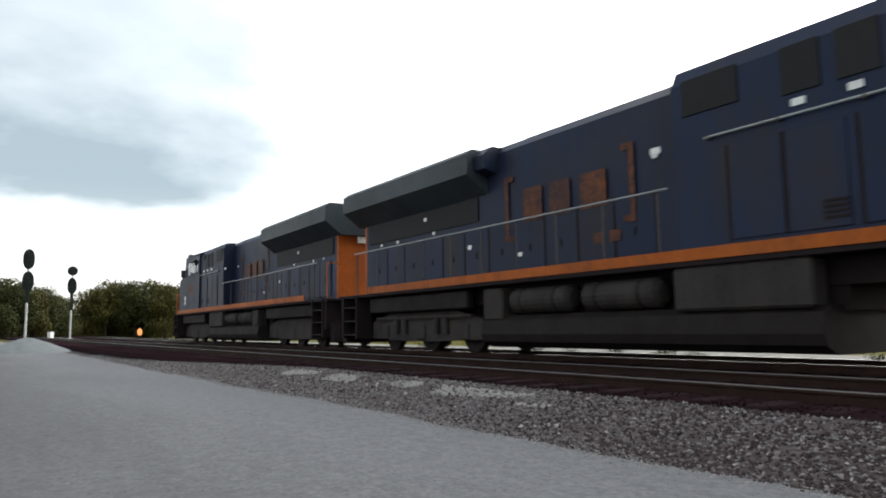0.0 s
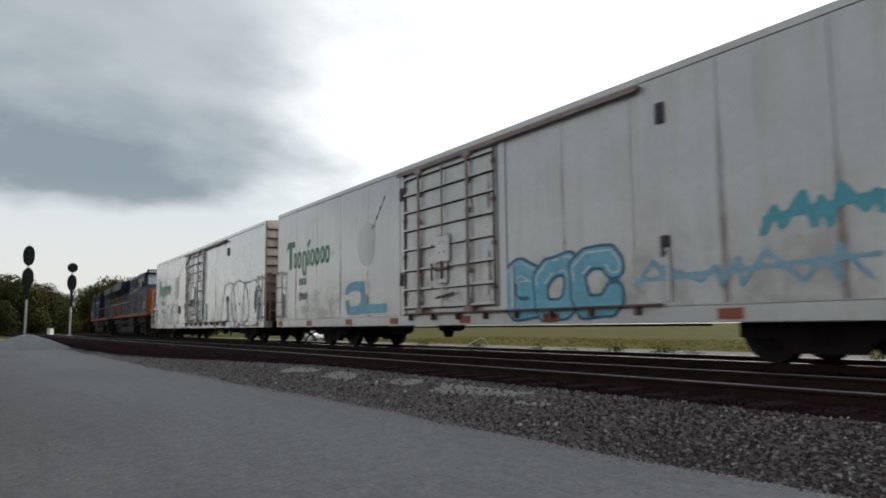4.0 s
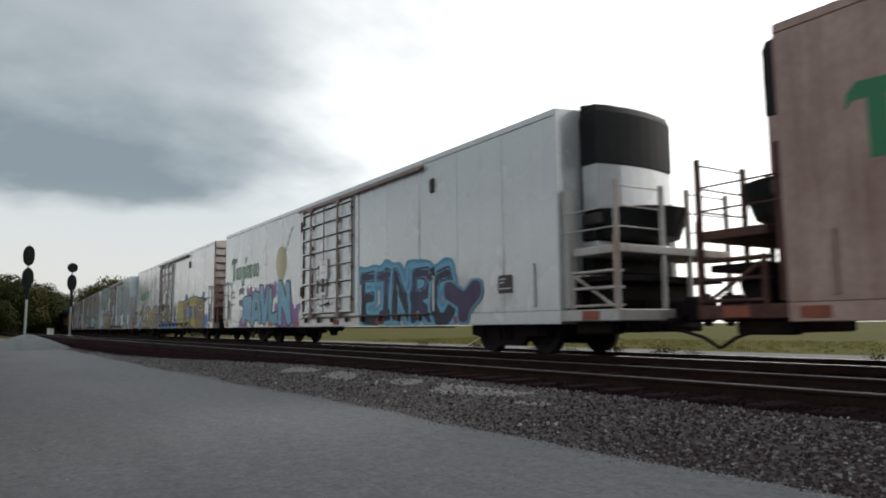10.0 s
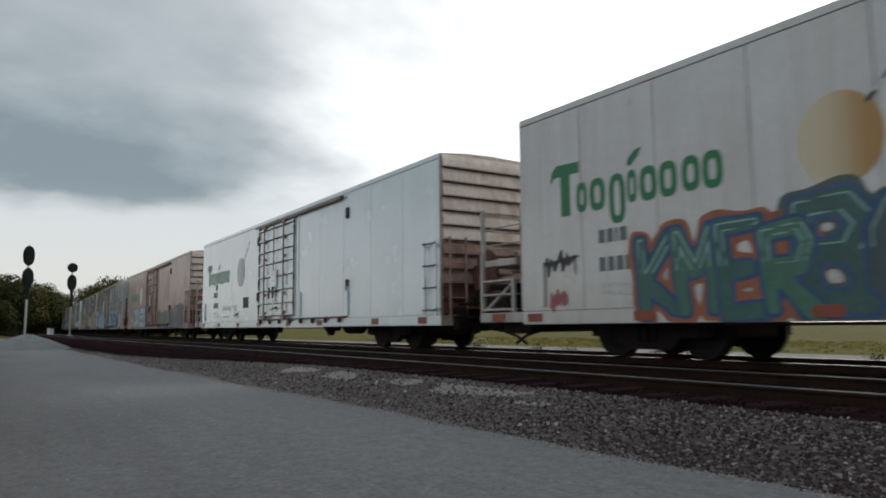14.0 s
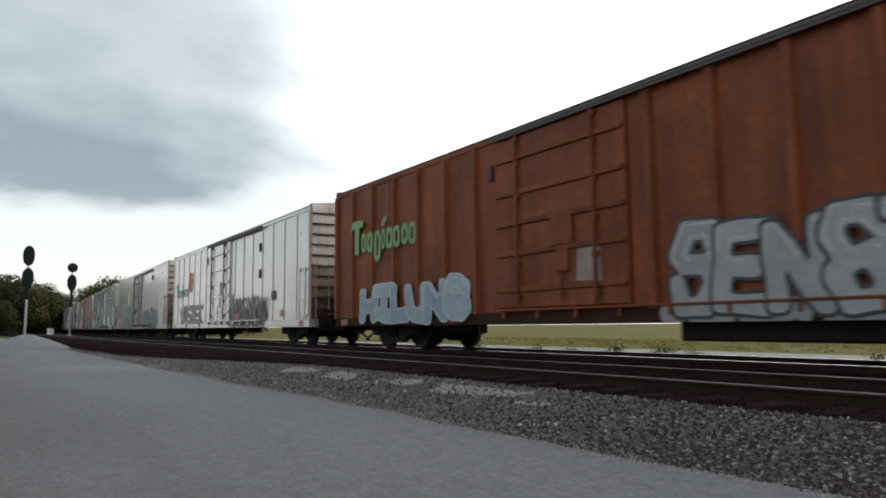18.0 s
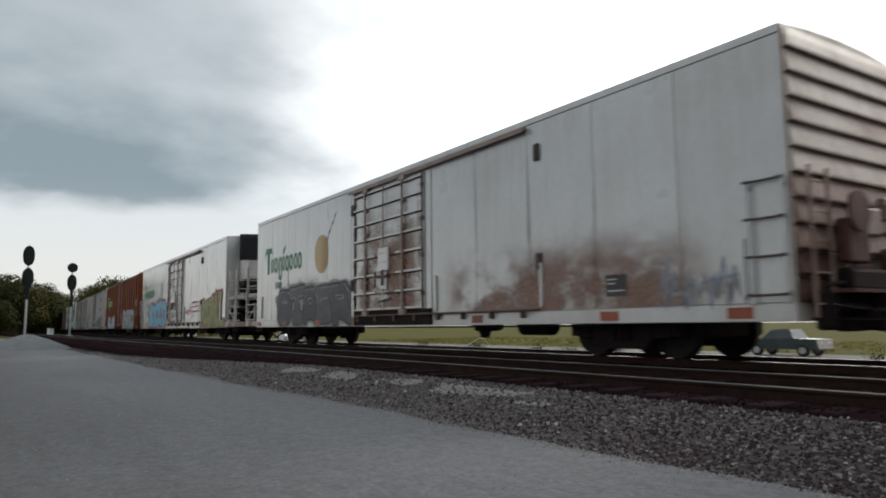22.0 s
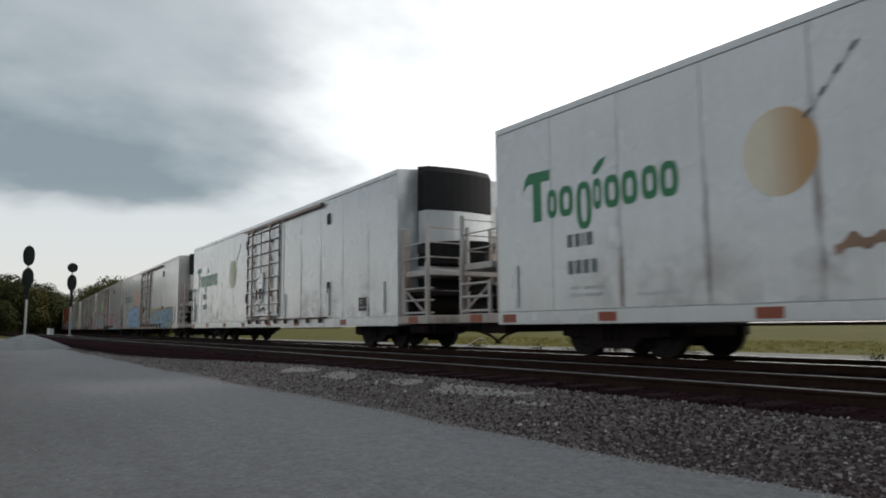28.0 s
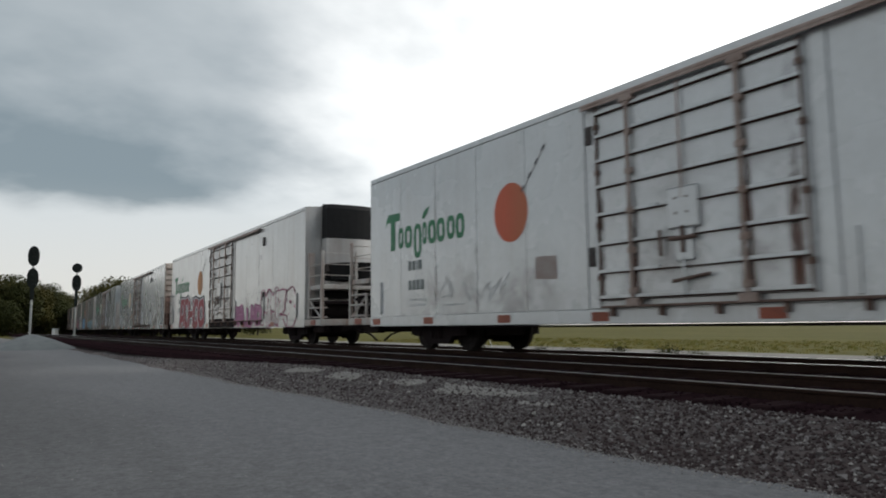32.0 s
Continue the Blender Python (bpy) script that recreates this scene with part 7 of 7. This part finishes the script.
    graffito(c, 13.6, 19.4, 0.60, 2.1, 4, (0.46, 0.40, 0.06), (0.03, 0.025, 0.02), None, 12, 0.38, word="bits", fill2=(0.28, 0.20, 0.07), shine=(0.72, 0.70, 0.55), edge=0.06)
    
    scribble(c, 18.8, 19.9, 1.75, 2.1, BLK, 14, 0.035, 6)
    scribble(c, 12.55, 13.1, 1.0, 2.1, BLK, 15, 0.02, 6)
    scribble(c, 0.9, 2.1, 1.35, 1.85, BLK, 13, 0.03)
    add(c, -77.55, L, 7.72)
    c = reefer("white refrigerator car with pale blue block graffiti", WHITE, True, YELLOW_C, (0.50, 0.42, 0.20))
    paint_cloud(c, 6.4, 8.5, 0.64, 1.45, (0.36, 0.16, 0.42), 85)
    paint_cloud(c, 2.1, 3.0, 0.64, 1.1, (0.36, 0.16, 0.42), 86)
    paint_cloud(c, 3.0, 7.0, 1.6, 2.12, (0.36, 0.16, 0.42), 96, False, 0.11)
    graffito(c, 2.7, 7.7, 0.62, 2.15, 5, (0.26, 0.54, 0.72), (0.03, 0.05, 0.09), None, 15, 0.46, word="ravln", shine=(0.55, 0.70, 0.78), rise=0.25, fill2=(0.26, 0.50, 0.64))
    graffito(c, 13.2, 17.7, 0.62, 2.0, 5, (0.018, 0.020, 0.05), (0.16, 0.46, 0.66), (0.10, 0.34, 0.52), 16, 0.40, word="etnrc", shine=(0.14, 0.40, 0.60), fill2=(0.03, 0.03, 0.085), edge=0.10)
    graffito(c, 17.6, 18.6, 0.62, 1.6, 1, (0.07, 0.04, 0.11), (0.16, 0.42, 0.58), None, 39, 0.5, lift=0.022)
    louvre_plate(c, 19.3, 1.2)
    stencil_bars(c, 0.9, 2.0, (0.3, 0.22), 0.07, INK)
    stencil_bars(c, 0.95, 1.8, (0.25, 0.2), 0.07, INK)
    stencil_bars(c, 0.95, 1.5, (0.35,), 0.07, INK)
    add(c, -100.53, L, 7.72)
    c = reefer("refrigerator car dusted rust-pink all over, with blue shaded graffiti", PINK, False, (0.62, 0.60, 0.58), (0.56, 0.53, 0.50))
    graffito(c, 3.0, 8.2, 0.66, 2.0, 5, (0.24, 0.42, 0.54), (0.03, 0.06, 0.15), None, 17, 0.36, word="dages", shine=(0.62, 0.68, 0.70), fill2=(0.50, 0.56, 0.58))
    graffito(c, 12.6, 19.6, 0.60, 1.85, 7, (0.105, 0.115, 0.125), (0.05, 0.05, 0.055), (0.115, 0.085, 0.12), 18, 0.60, word="cnaclse", fill2=(0.145, 0.16, 0.17), rise=0.35, shine=(0.20, 0.21, 0.22), edge=0.035)
    add(c, -125.84, L, 7.72)
    c = reefer("clean white refrigerator car with a ghosted emblem and a dark placard", CLEAN, False, GHOST_W, None, True, (6.45, 1.36))
    scribble(c, 3.6, 5.6, 1.2, 1.6, (0.50, 0.54, 0.54), 41, 0.012, 7)
    scribble(c, 5.2, 5.9, 0.95, 1.3, (0.22, 0.24, 0.24), 42, 0.018, 3)
    add(c, -149.67, L, 7.72)
    c = reefer("grimy white refrigerator car with dark green graffiti", DUSTY, False, (0.66, 0.58, 0.42), (0.42, 0.24, 0.08))
    graffito(c, 2.9, 5.7, 0.60, 1.95, 4, (0.050, 0.15, 0.13), (0.03, 0.09, 0.22), (0.40, 0.12, 0.05), 19, 0.36, word="kmer", shine=(0.28, 0.46, 0.46), fill2=(0.06, 0.19, 0.13))
    graffito(c, 5.5, 8.2, 0.60, 2.1, 3, (0.055, 0.13, 0.12), (0.03, 0.09, 0.24), (0.09, 0.13, 0.12), 20, 0.42, word="bos", shine=(0.28, 0.46, 0.46), fill2=(0.06, 0.10, 0.12))
    graffito(c, 12.8, 18.0, 0.62, 1.8, 5, (0.05, 0.10, 0.13), BLK, None, 43, 0.6)
    scribble(c, 0.6, 1.5, 1.45, 1.95, BLK, 44, 0.025)
    scribble(c, 0.8, 1.2, 0.8, 1.25, (0.42, 0.12, 0.13), 45, 0.03)
    add(c, -173.61, L, 7.72)
    c = old_car("grimy white insulated box car with outside posts and grey graffiti", DUSTY, 20.1, GREEN, False)
    wordmark(c, GREEN, 0.62, 0.25, 0.78, proud=0.016)
    emblem(c, RED_C, (0.45, 0.12, 0.05), False, -1.5, 0.15, 0.85)
    paint_cloud(c, 11.7, 16.4, 0.72, 1.45, (0.12, 0.115, 0.12), 97, rad=0.12, lift=0.019)
    graffito(c, 11.6, 16.6, 0.72, 1.75, 9, (0.075, 0.075, 0.078), None, None, 21, 0.30, word="wvmkwvxnw", lift=0.020, rise=-0.15)
    put("data_plate", shared("data_plate", lambda bm: plate(bm, [(0, 0), (0.45, 0), (0.45, 0.34), (0, 0.34)], -SIDE - 0.014)), DARK_GAP, c, (14.9 - 10.05 + 1.6, 0, 1.55), "small black data plate")
    for u in (12.3, 14.6, 17.6):
        put("reflector", shared("square_reflector", lambda bm: plate(bm, [(-0.17, 0), (0.17, 0), (0.17, 0.22), (-0.17, 0.22)], -SIDE - 0.026)), ORANGESQ, c, (u - 10.05, 0, 0.95), "orange square reflector")
    graffito(c, 2.5, 6.9, 0.75, 1.7, 6, (0.30, 0.27, 0.26), None, None, 22, 0.35, lift=0.020)
    add(c, -196.47, 20.1, 7.35)
    c = old_car("rust-brown box car with ribbed sides and silver graffiti", RUST, 19.8, PALEGREEN, True)
    wordmark(c, PALEGREEN, 0.95, 0.1, 0.98, proud=0.074)
    for k, (u, z, w, h) in enumerate(((18.75, 2.15, 0.75, 0.5), (18.9, 1.45, 0.65, 0.45), (10.0, 1.3, 0.6, 0.7))):
        put("primer_patch", shared("primer_patch%d" % k, lambda bm: plate(bm, [(0, 0.03), (w, 0), (w * 0.97, h), (0.04, h * 0.96)], -SIDE - (0.077 if u > 12 else 0.054))), mat("grey_primer", (0.30, 0.25, 0.24), (0.20, 0.14, 0.125)), c, (u - 9.9, 0, z), "grey primer patch")
    graffito(c, 2.5, 7.4, 0.64, 1.65, 6, (0.24, 0.33, 0.42), (0.50, 0.54, 0.56), None, 23, 0.48, word="hiluns", lift=0.078, shine=(0.50, 0.54, 0.56), fill2=(0.30, 0.38, 0.44), edge=0.03)
    paint_cloud(c, 12.6, 18.9, 0.64, 0.8, (0.24, 0.245, 0.255), 87, lift=0.077)
    graffito(c, 12.75, 18.8, 0.66, 2.0, 8, (0.28, 0.285, 0.295), BLK, None, 24, 0.46, word="senstrod", fill2=(0.32, 0.33, 0.34), lift=0.078, edge=0.05, shine=(0.46, 0.46, 0.47))
    add(c, -218.56, 19.8, 7.2)
    c = reefer("white refrigerator car with bright blue maroon-edged graffiti", DUSTY, True, None)
    graffito(c, 3.0, 8.3, 0.62, 2.2, 5, (0.13, 0.45, 0.64), (0.24, 0.02, 0.055), (0.20, 0.02, 0.05), 25, 0.50, (0.06, 0.28, 0.32), word="stoco", edge=0.06, rise=0.15, shine=(0.30, 0.58, 0.72))
    scribble(c, 2.1, 2.7, 0.62, 1.05, (0.50, 0.10, 0.14), 46, 0.035)
    put("tool_box", shared("tool_box", lambda bm: block(bm, -0.8, 0.8, -1.25, -0.5, 0.32, 0.70, 0.05)), GRIME, c, (ux(16.0), 0, 0))
    graffito(c, 16.8, 20.95, 0.60, 2.35, 6, (0.34, 0.34, 0.12), (0.12, 0.10, 0.03), (0.38, 0.06, 0.025), 26, 0.58, rise=0.55, edge=0.045, word="rojnul", shine=(0.58, 0.58, 0.40), fill2=(0.28, 0.30, 0.11))
    scribble(c, 13.4, 14.6, 1.15, 1.75, (0.45, 0.07, 0.09), 27, 0.025, 5)
    for k, z in enumerate((1.78, 1.56, 1.34)):
        scribble(c, 14.9, 16.3, z, z + 0.16, (0.45, 0.07, 0.09), 50 + k, 0.02, 8)
    add(c, -239.88, L, 7.72)
    c = reefer("white refrigerator car with charcoal graffiti edged in silver", DUSTY, False, TAN_C, (0.40, 0.24, 0.09), rusty=True, foot=True)
    graffito(c, 2.4, 8.1, 0.62, 1.9, 5, (0.070, 0.066, 0.068), (0.02, 0.018, 0.018), (0.26, 0.25, 0.25), 28, 0.44, word="stabr", edge=0.05, shine=(0.30, 0.29, 0.29), fill2=(0.10, 0.095, 0.098))
    scribble(c, 18.9, 20.3, 0.64, 1.6, (0.27, 0.28, 0.35), 29, 0.016, 9)
    scribble(c, 19.2, 20.4, 0.8, 1.3, (0.36, 0.33, 0.30), 49, 0.03, 5)
    louvre_plate(c, 17.85, 1.02)
    add(c, -265.22, L, 7.72)
    c = reefer("grimy white refrigerator car with grey bubble letters", DUSTY, False, TAN_C, (0.38, 0.22, 0.09), foot=True)
    graffito(c, 3.0, 7.5, 0.64, 2.05, 4, (0.24, 0.26, 0.30), (0.04, 0.03, 0.04), (0.48, 0.12, 0.04), 70, 0.38, word="goes", shine=(0.50, 0.52, 0.55), edge=0.06, fill2=(0.20, 0.22, 0.27))
    graffito(c, 12.7, 17.2, 0.72, 2.15, 4, (0.25, 0.022, 0.055), (0.035, 0.02, 0.03), (0.20, 0.19, 0.21), 30, 0.42, fill2=(0.29, 0.035, 0.06), edge=0.045, shine=(0.55, 0.45, 0.48))
    paint_cloud(c, 12.6, 16.4, 0.62, 1.2, (0.14, 0.42, 0.54), 31)
    paint_cloud(c, 16.5, 18.0, 0.62, 1.5, (0.14, 0.42, 0.54), 95)
    louvre_plate(c, 17.74, 1.0)
    add(c, -289.29, L, 7.72)
    c = reefer("grimy white refrigerator car with blue bubble letters", DUSTY, True, (0.60, 0.20, 0.08), (0.48, 0.16, 0.07), word=DARKGREEN)
    paint_cloud(c, 2.8, 8.0, 0.9, 2.0, (0.33, 0.30, 0.30), 94)
    graffito(c, 3.45, 7.6, 0.64, 2.1, 4, (0.13, 0.36, 0.62), (0.02, 0.04, 0.10), None, 71, 0.40, word="goes", shine=(0.40, 0.58, 0.74), edge=0.07, rise=0.15)
    graffito(c, 12.9, 19.5, 0.62, 1.7, 8, (0.14, 0.30, 0.42), BLK, (0.40, 0.30, 0.08), 32, 0.5)
    add(c, -311.95, L, 7.72)
    c = reefer("white refrigerator car with a cream emblem and no graffiti", WHITE, True, CREAM, (0.46, 0.28, 0.12), True)
    louvre_plate(c, 18.9, 1.0)
    add(c, -336.55, L, 7.72)
    c = reefer("white refrigerator car with a tan emblem and rusty stain", WHITE, False, (0.70, 0.63, 0.50), (0.46, 0.27, 0.12), True)
    louvre_plate(c, 18.0, 1.0)
    scribble(c, 6.7, 7.7, 1.3, 1.75, (0.30, 0.18, 0.12), 33, 0.04, 3)
    add(c, -361.68, L, 7.72)
    c = reefer("grimy white refrigerator car with red block letters and pink script", DUSTY, True, ORANGE_C, (0.38, 0.15, 0.05), foot=True)
    graffito(c, 2.5, 7.8, 0.60, 2.15, 5, (0.33, 0.010, 0.026), (0.60, 0.58, 0.62), (0.03, 0.03, 0.05), 72, 0.40, word="achoo", edge=0.07, shine=(0.52, 0.10, 0.13))
    graffito(c, 13.1, 16.6, 0.62, 1.45, 6, (0.46, 0.15, 0.31), (0.36, 0.09, 0.22), None, 34, 0.42, word="arlunc", shine=(0.62, 0.36, 0.48), edge=0.035)
    graffito(c, 16.7, 20.2, 0.62, 1.95, 4, (0.60, 0.58, 0.58), (0.30, 0.03, 0.12), None, 35, 0.50, word="mmes", rim=True, edge=0.04)
    add(c, -385.0, L, 7.72)
    c = reefer("white refrigerator car with a red fruit emblem", WHITE, False, RED_C, (0.46, 0.08, 0.045))
    put("patch", shared("patch2", lambda bm: plate(bm, [(0, 0.04), (0.62, 0), (0.6, 0.44), (0.03, 0.46)], -SIDE - 0.006)), mat("patch_brown", (0.28, 0.20, 0.18), (0.40, 0.36, 0.34)), c, (ux(6.75), 0, 1.4))
    scribble(c, 3.4, 6.2, 0.9, 1.7, (0.48, 0.49, 0.50), 36, 0.010, 7)
    add(c, -410.8, L, 7.72)


build_train()


# ---- traffic on the far road ----
def auto(label, paint, kind):
    car = thing("car", label, "car", "traffic on the far road")
    if kind == "sedan":
        body = [(-2.3, 0.32), (-2.32, 0.62), (-2.2, 0.78), (-1.15, 0.92), (0.75, 0.95), (1.9, 0.93), (2.28, 0.82), (2.32, 0.45), (2.2, 0.30)]
        cabin = [(-0.95, 0.92), (-0.25, 1.34), (0.85, 1.36), (1.6, 0.94)]
    elif kind == "suv":
        body = [(-2.3, 0.36), (-2.34, 0.75), (-2.2, 0.98), (-1.1, 1.08), (2.2, 1.12), (2.32, 0.95), (2.34, 0.45), (2.2, 0.36)]
        cabin = [(-1.0, 1.07), (-0.35, 1.68), (1.9, 1.70), (2.2, 1.10)]
    else:
        body = [(-2.3, 0.40), (-2.36, 0.78), (-2.2, 0.94), (-1.2, 1.02), (0.9, 1.04), (2.3, 1.0), (2.36, 0.5), (2.2, 0.40)]
        cabin = [(-1.15, 1.01), (-0.55, 1.58), (0.6, 1.60), (0.9, 1.03)]
    k = kind
    part("body", lambda bm: prism(bm, body, -0.88, 0.88), paint, car, key="auto_body_" + k)

    def cab_build(bm, w=0.76, pts=cabin):
        a = [bm.verts.new((x, -0.86 if i in (0, 3) else -w * 0.86, z)) for i, (x, z) in enumerate(pts)]
        b = [bm.verts.new((x, 0.86 if i in (0, 3) else w * 0.86, z)) for i, (x, z) in enumerate(pts)]
        bm.faces.new(a)
        bm.faces.new(b[::-1])
        for i in range(4):
            j = (i + 1) % 4
            bm.faces.new((a[j], a[i], b[i], b[j]))
    cabn = part("cabin", cab_build, paint, car, key="auto_cab_" + k)
    (x0, z0), (x1, z1), (x2, z2), (x3, z3) = cabin
    zt, zb = z1 - 0.08, z0 + 0.06
    for s in (-1, 1):
        for f0, f1 in ((0.06, 0.46), (0.50, 0.94)):
            def win(bm, f0=f0, f1=f1):
                bot = (x0 + (x3 - x0) * f0 + 0.12, x0 + (x3 - x0) * f1 - 0.12)
                topx = (x1 + (x2 - x1) * f0, x1 + (x2 - x1) * f1)
                v = [bm.verts.new((bot[0], s * 0.855, zb)), bm.verts.new((bot[1], s * 0.855, zb)), bm.verts.new((topx[1], s * 0.70, zt)), bm.verts.new((topx[0], s * 0.70, zt))]
                bm.faces.new(v)
                bmesh.ops.solidify(bm, geom=bm.faces[:], thickness=0.03)
            part("side_window", win, GLASS, cabn, key="auto_win_%s%d%.2f" % (k, s, f0))
    for x in (-1.42, 1.42) if k != "pickup" else (-1.45, 1.45):
        for s in (-1, 1):
            w = part("wheel", lambda bm: rod(bm, (0, -0.11, 0), (0, 0.11, 0), 0.34, 20), BLACK_GRILLE, car, (x, s * 0.80, 0.34), key="auto_tyre")
            part("rim", lambda bm: rod(bm, (0, -0.125, 0), (0, 0.125, 0), 0.21, 14), MAST, w, key="auto_rim")
    part("lamp", lambda bm: [block(bm, -2.36, -2.2, y - 0.15, y + 0.15, 0.62, 0.74, 0.02) for y in (-0.6, 0.6)], WHITEPLATE, car, key="auto_lamp")
    part("tail_lamp", lambda bm: [block(bm, 2.2, 2.345, y - 0.15, y + 0.15, 0.66, 0.82, 0.02) for y in (-0.6, 0.6)], REFLECTOR, car, key="auto_tail")
    part("bumper", lambda bm: [block(bm, -2.4, -2.28, -0.82, 0.82, 0.36, 0.5, 0.02), block(bm, 2.28, 2.4, -0.82, 0.82, 0.36, 0.5, 0.02)], DARK_GAP, car, key="auto_bump")
    if k == "pickup" and paint is WHITECAR:
        part("decal", lambda bm: [plate(bm, [(-0.9, 0.58), (1.4, 0.64), (2.1, 0.86), (0.4, 0.80)], -0.886), plate(bm, [(-0.6, 0.90), (0.6, 0.90), (0.6, 0.97), (-0.6, 0.97)], -0.886)], NAVYMAT, car, key="auto_decal")
        part("bed_load", lambda bm: [block(bm, 1.1, 2.1, -0.6, 0.6, 0.98, 1.28, 0.05), rod(bm, (1.0, 0, 1.36), (2.2, 0, 1.32), 0.08, 8)], DARK_GAP, car, key="auto_load")
    return car


NAVYMAT = mat("navy_decal", (0.03, 0.05, 0.14), (0.05, 0.06, 0.12))
WHITECAR = mat("white_car_paint", (0.80, 0.81, 0.82), (0.76, 0.77, 0.78), 0.25, 0, 1, 8, 0.0, vary=0.02)
SILVERCAR = mat("silver_car_paint", (0.42, 0.45, 0.48), (0.38, 0.41, 0.44), 0.3, 0.4, 1, 8, 0.0, vary=0.02)
DARKCAR = mat("dark_car_paint", (0.03, 0.045, 0.05), (0.04, 0.05, 0.055), 0.25, 0, 1, 8, 0.0, vary=0.02)
ROADZ, FAR_LANE, NEAR_LANE = -1.45, 41.4, 37.2
TRAFFIC = [  # car, lane, heading left?, time, place along the line then, speed
    (auto("white sedan driving on the far road", WHITECAR, "sedan"), FAR_LANE, True, 2.0, 29.9, 33.0),
    (auto("silver sport utility car on the far road", SILVERCAR, "suv"), FAR_LANE, True, 19.5, 29.9, 27.5),
    (auto("dark pickup truck on the far road", DARKCAR, "pickup"), FAR_LANE, True, 22.2, 29.8, 28.5),
    (auto("white sedan coming along the far road", WHITECAR, "sedan"), NEAR_LANE, False, 23.5, 59.0, 24.5),
    (auto("white pickup truck with dark markings on the far road", WHITECAR, "pickup"), NEAR_LANE, False, 26.8, 28.6, 25.5),
]


# ---- motion ----
def pose_on_line(centre, trucks, flip):
    ax, ay, _ = line(centre + trucks)
    bx, by, _ = line(centre - trucks)
    th = math.atan2(ay - by, bx - ax)
    return pose((ax + bx) / 2, (ay + by) / 2, 0, 0, 0, -math.degrees(th) + (180 if flip else 0))


def motions():
    for car, centre, trucks, flip in TRAIN:
        walk(car, [(t, pose_on_line(centre + run(t), trucks, flip)) for t in (0, 0.25, 0.5, 0.75, *range(1, 27), 26.5, 27, 27.5, *range(28, 33))])
        for owner, w in WHEELSETS:
            if owner != car:
                continue
            x, z = w.location.x, w.location.z
            turn = 1 if flip else -1
            step = math.radians(80) * WHEEL_R
            # turning while the car is near the camera
            t0 = max(0.0, time_at(-45 - centre))
            t1 = min(32.0, time_at(75 - centre))
            rows = [(0.0, Matrix.Translation((x, 0, z)))]
            if t1 > t0:
                d, t = 0.0, t0
                while t < t1:
                    if t > rows[-1][0] + 0.03:
                        rows.append((t, Matrix.Translation((x, 0, z)) @ Matrix.Rotation(turn * d / WHEEL_R, 4, "Y")))
                    d += step
                    t = time_at(SPEED * t0 + GAIN * t0 * t0 + d)
                rows.append((32.0, rows[-1][1]) if rows[-1][0] < 31.9 else (32.0 + 0.04, rows[-1][1]))
            else:
                rows.append((32.0, rows[0][1]))
            walk(w, rows)
    for car, lane, left, t, s, v in TRAFFIC:
        rows = []
        for k in (0.0, 32.0):
            ss = s + (v if left else -v) * (k - t)
            rows.append((k, pose(-ss, lane, ROADZ, 0, 0, 0 if left else 180)))
        walk(car, rows)


def time_at(d):
    """When the train has run d metres."""
    disc = SPEED * SPEED + 4 * GAIN * d
    return (-SPEED + math.sqrt(max(0.0, disc))) / (2 * GAIN)


motions()
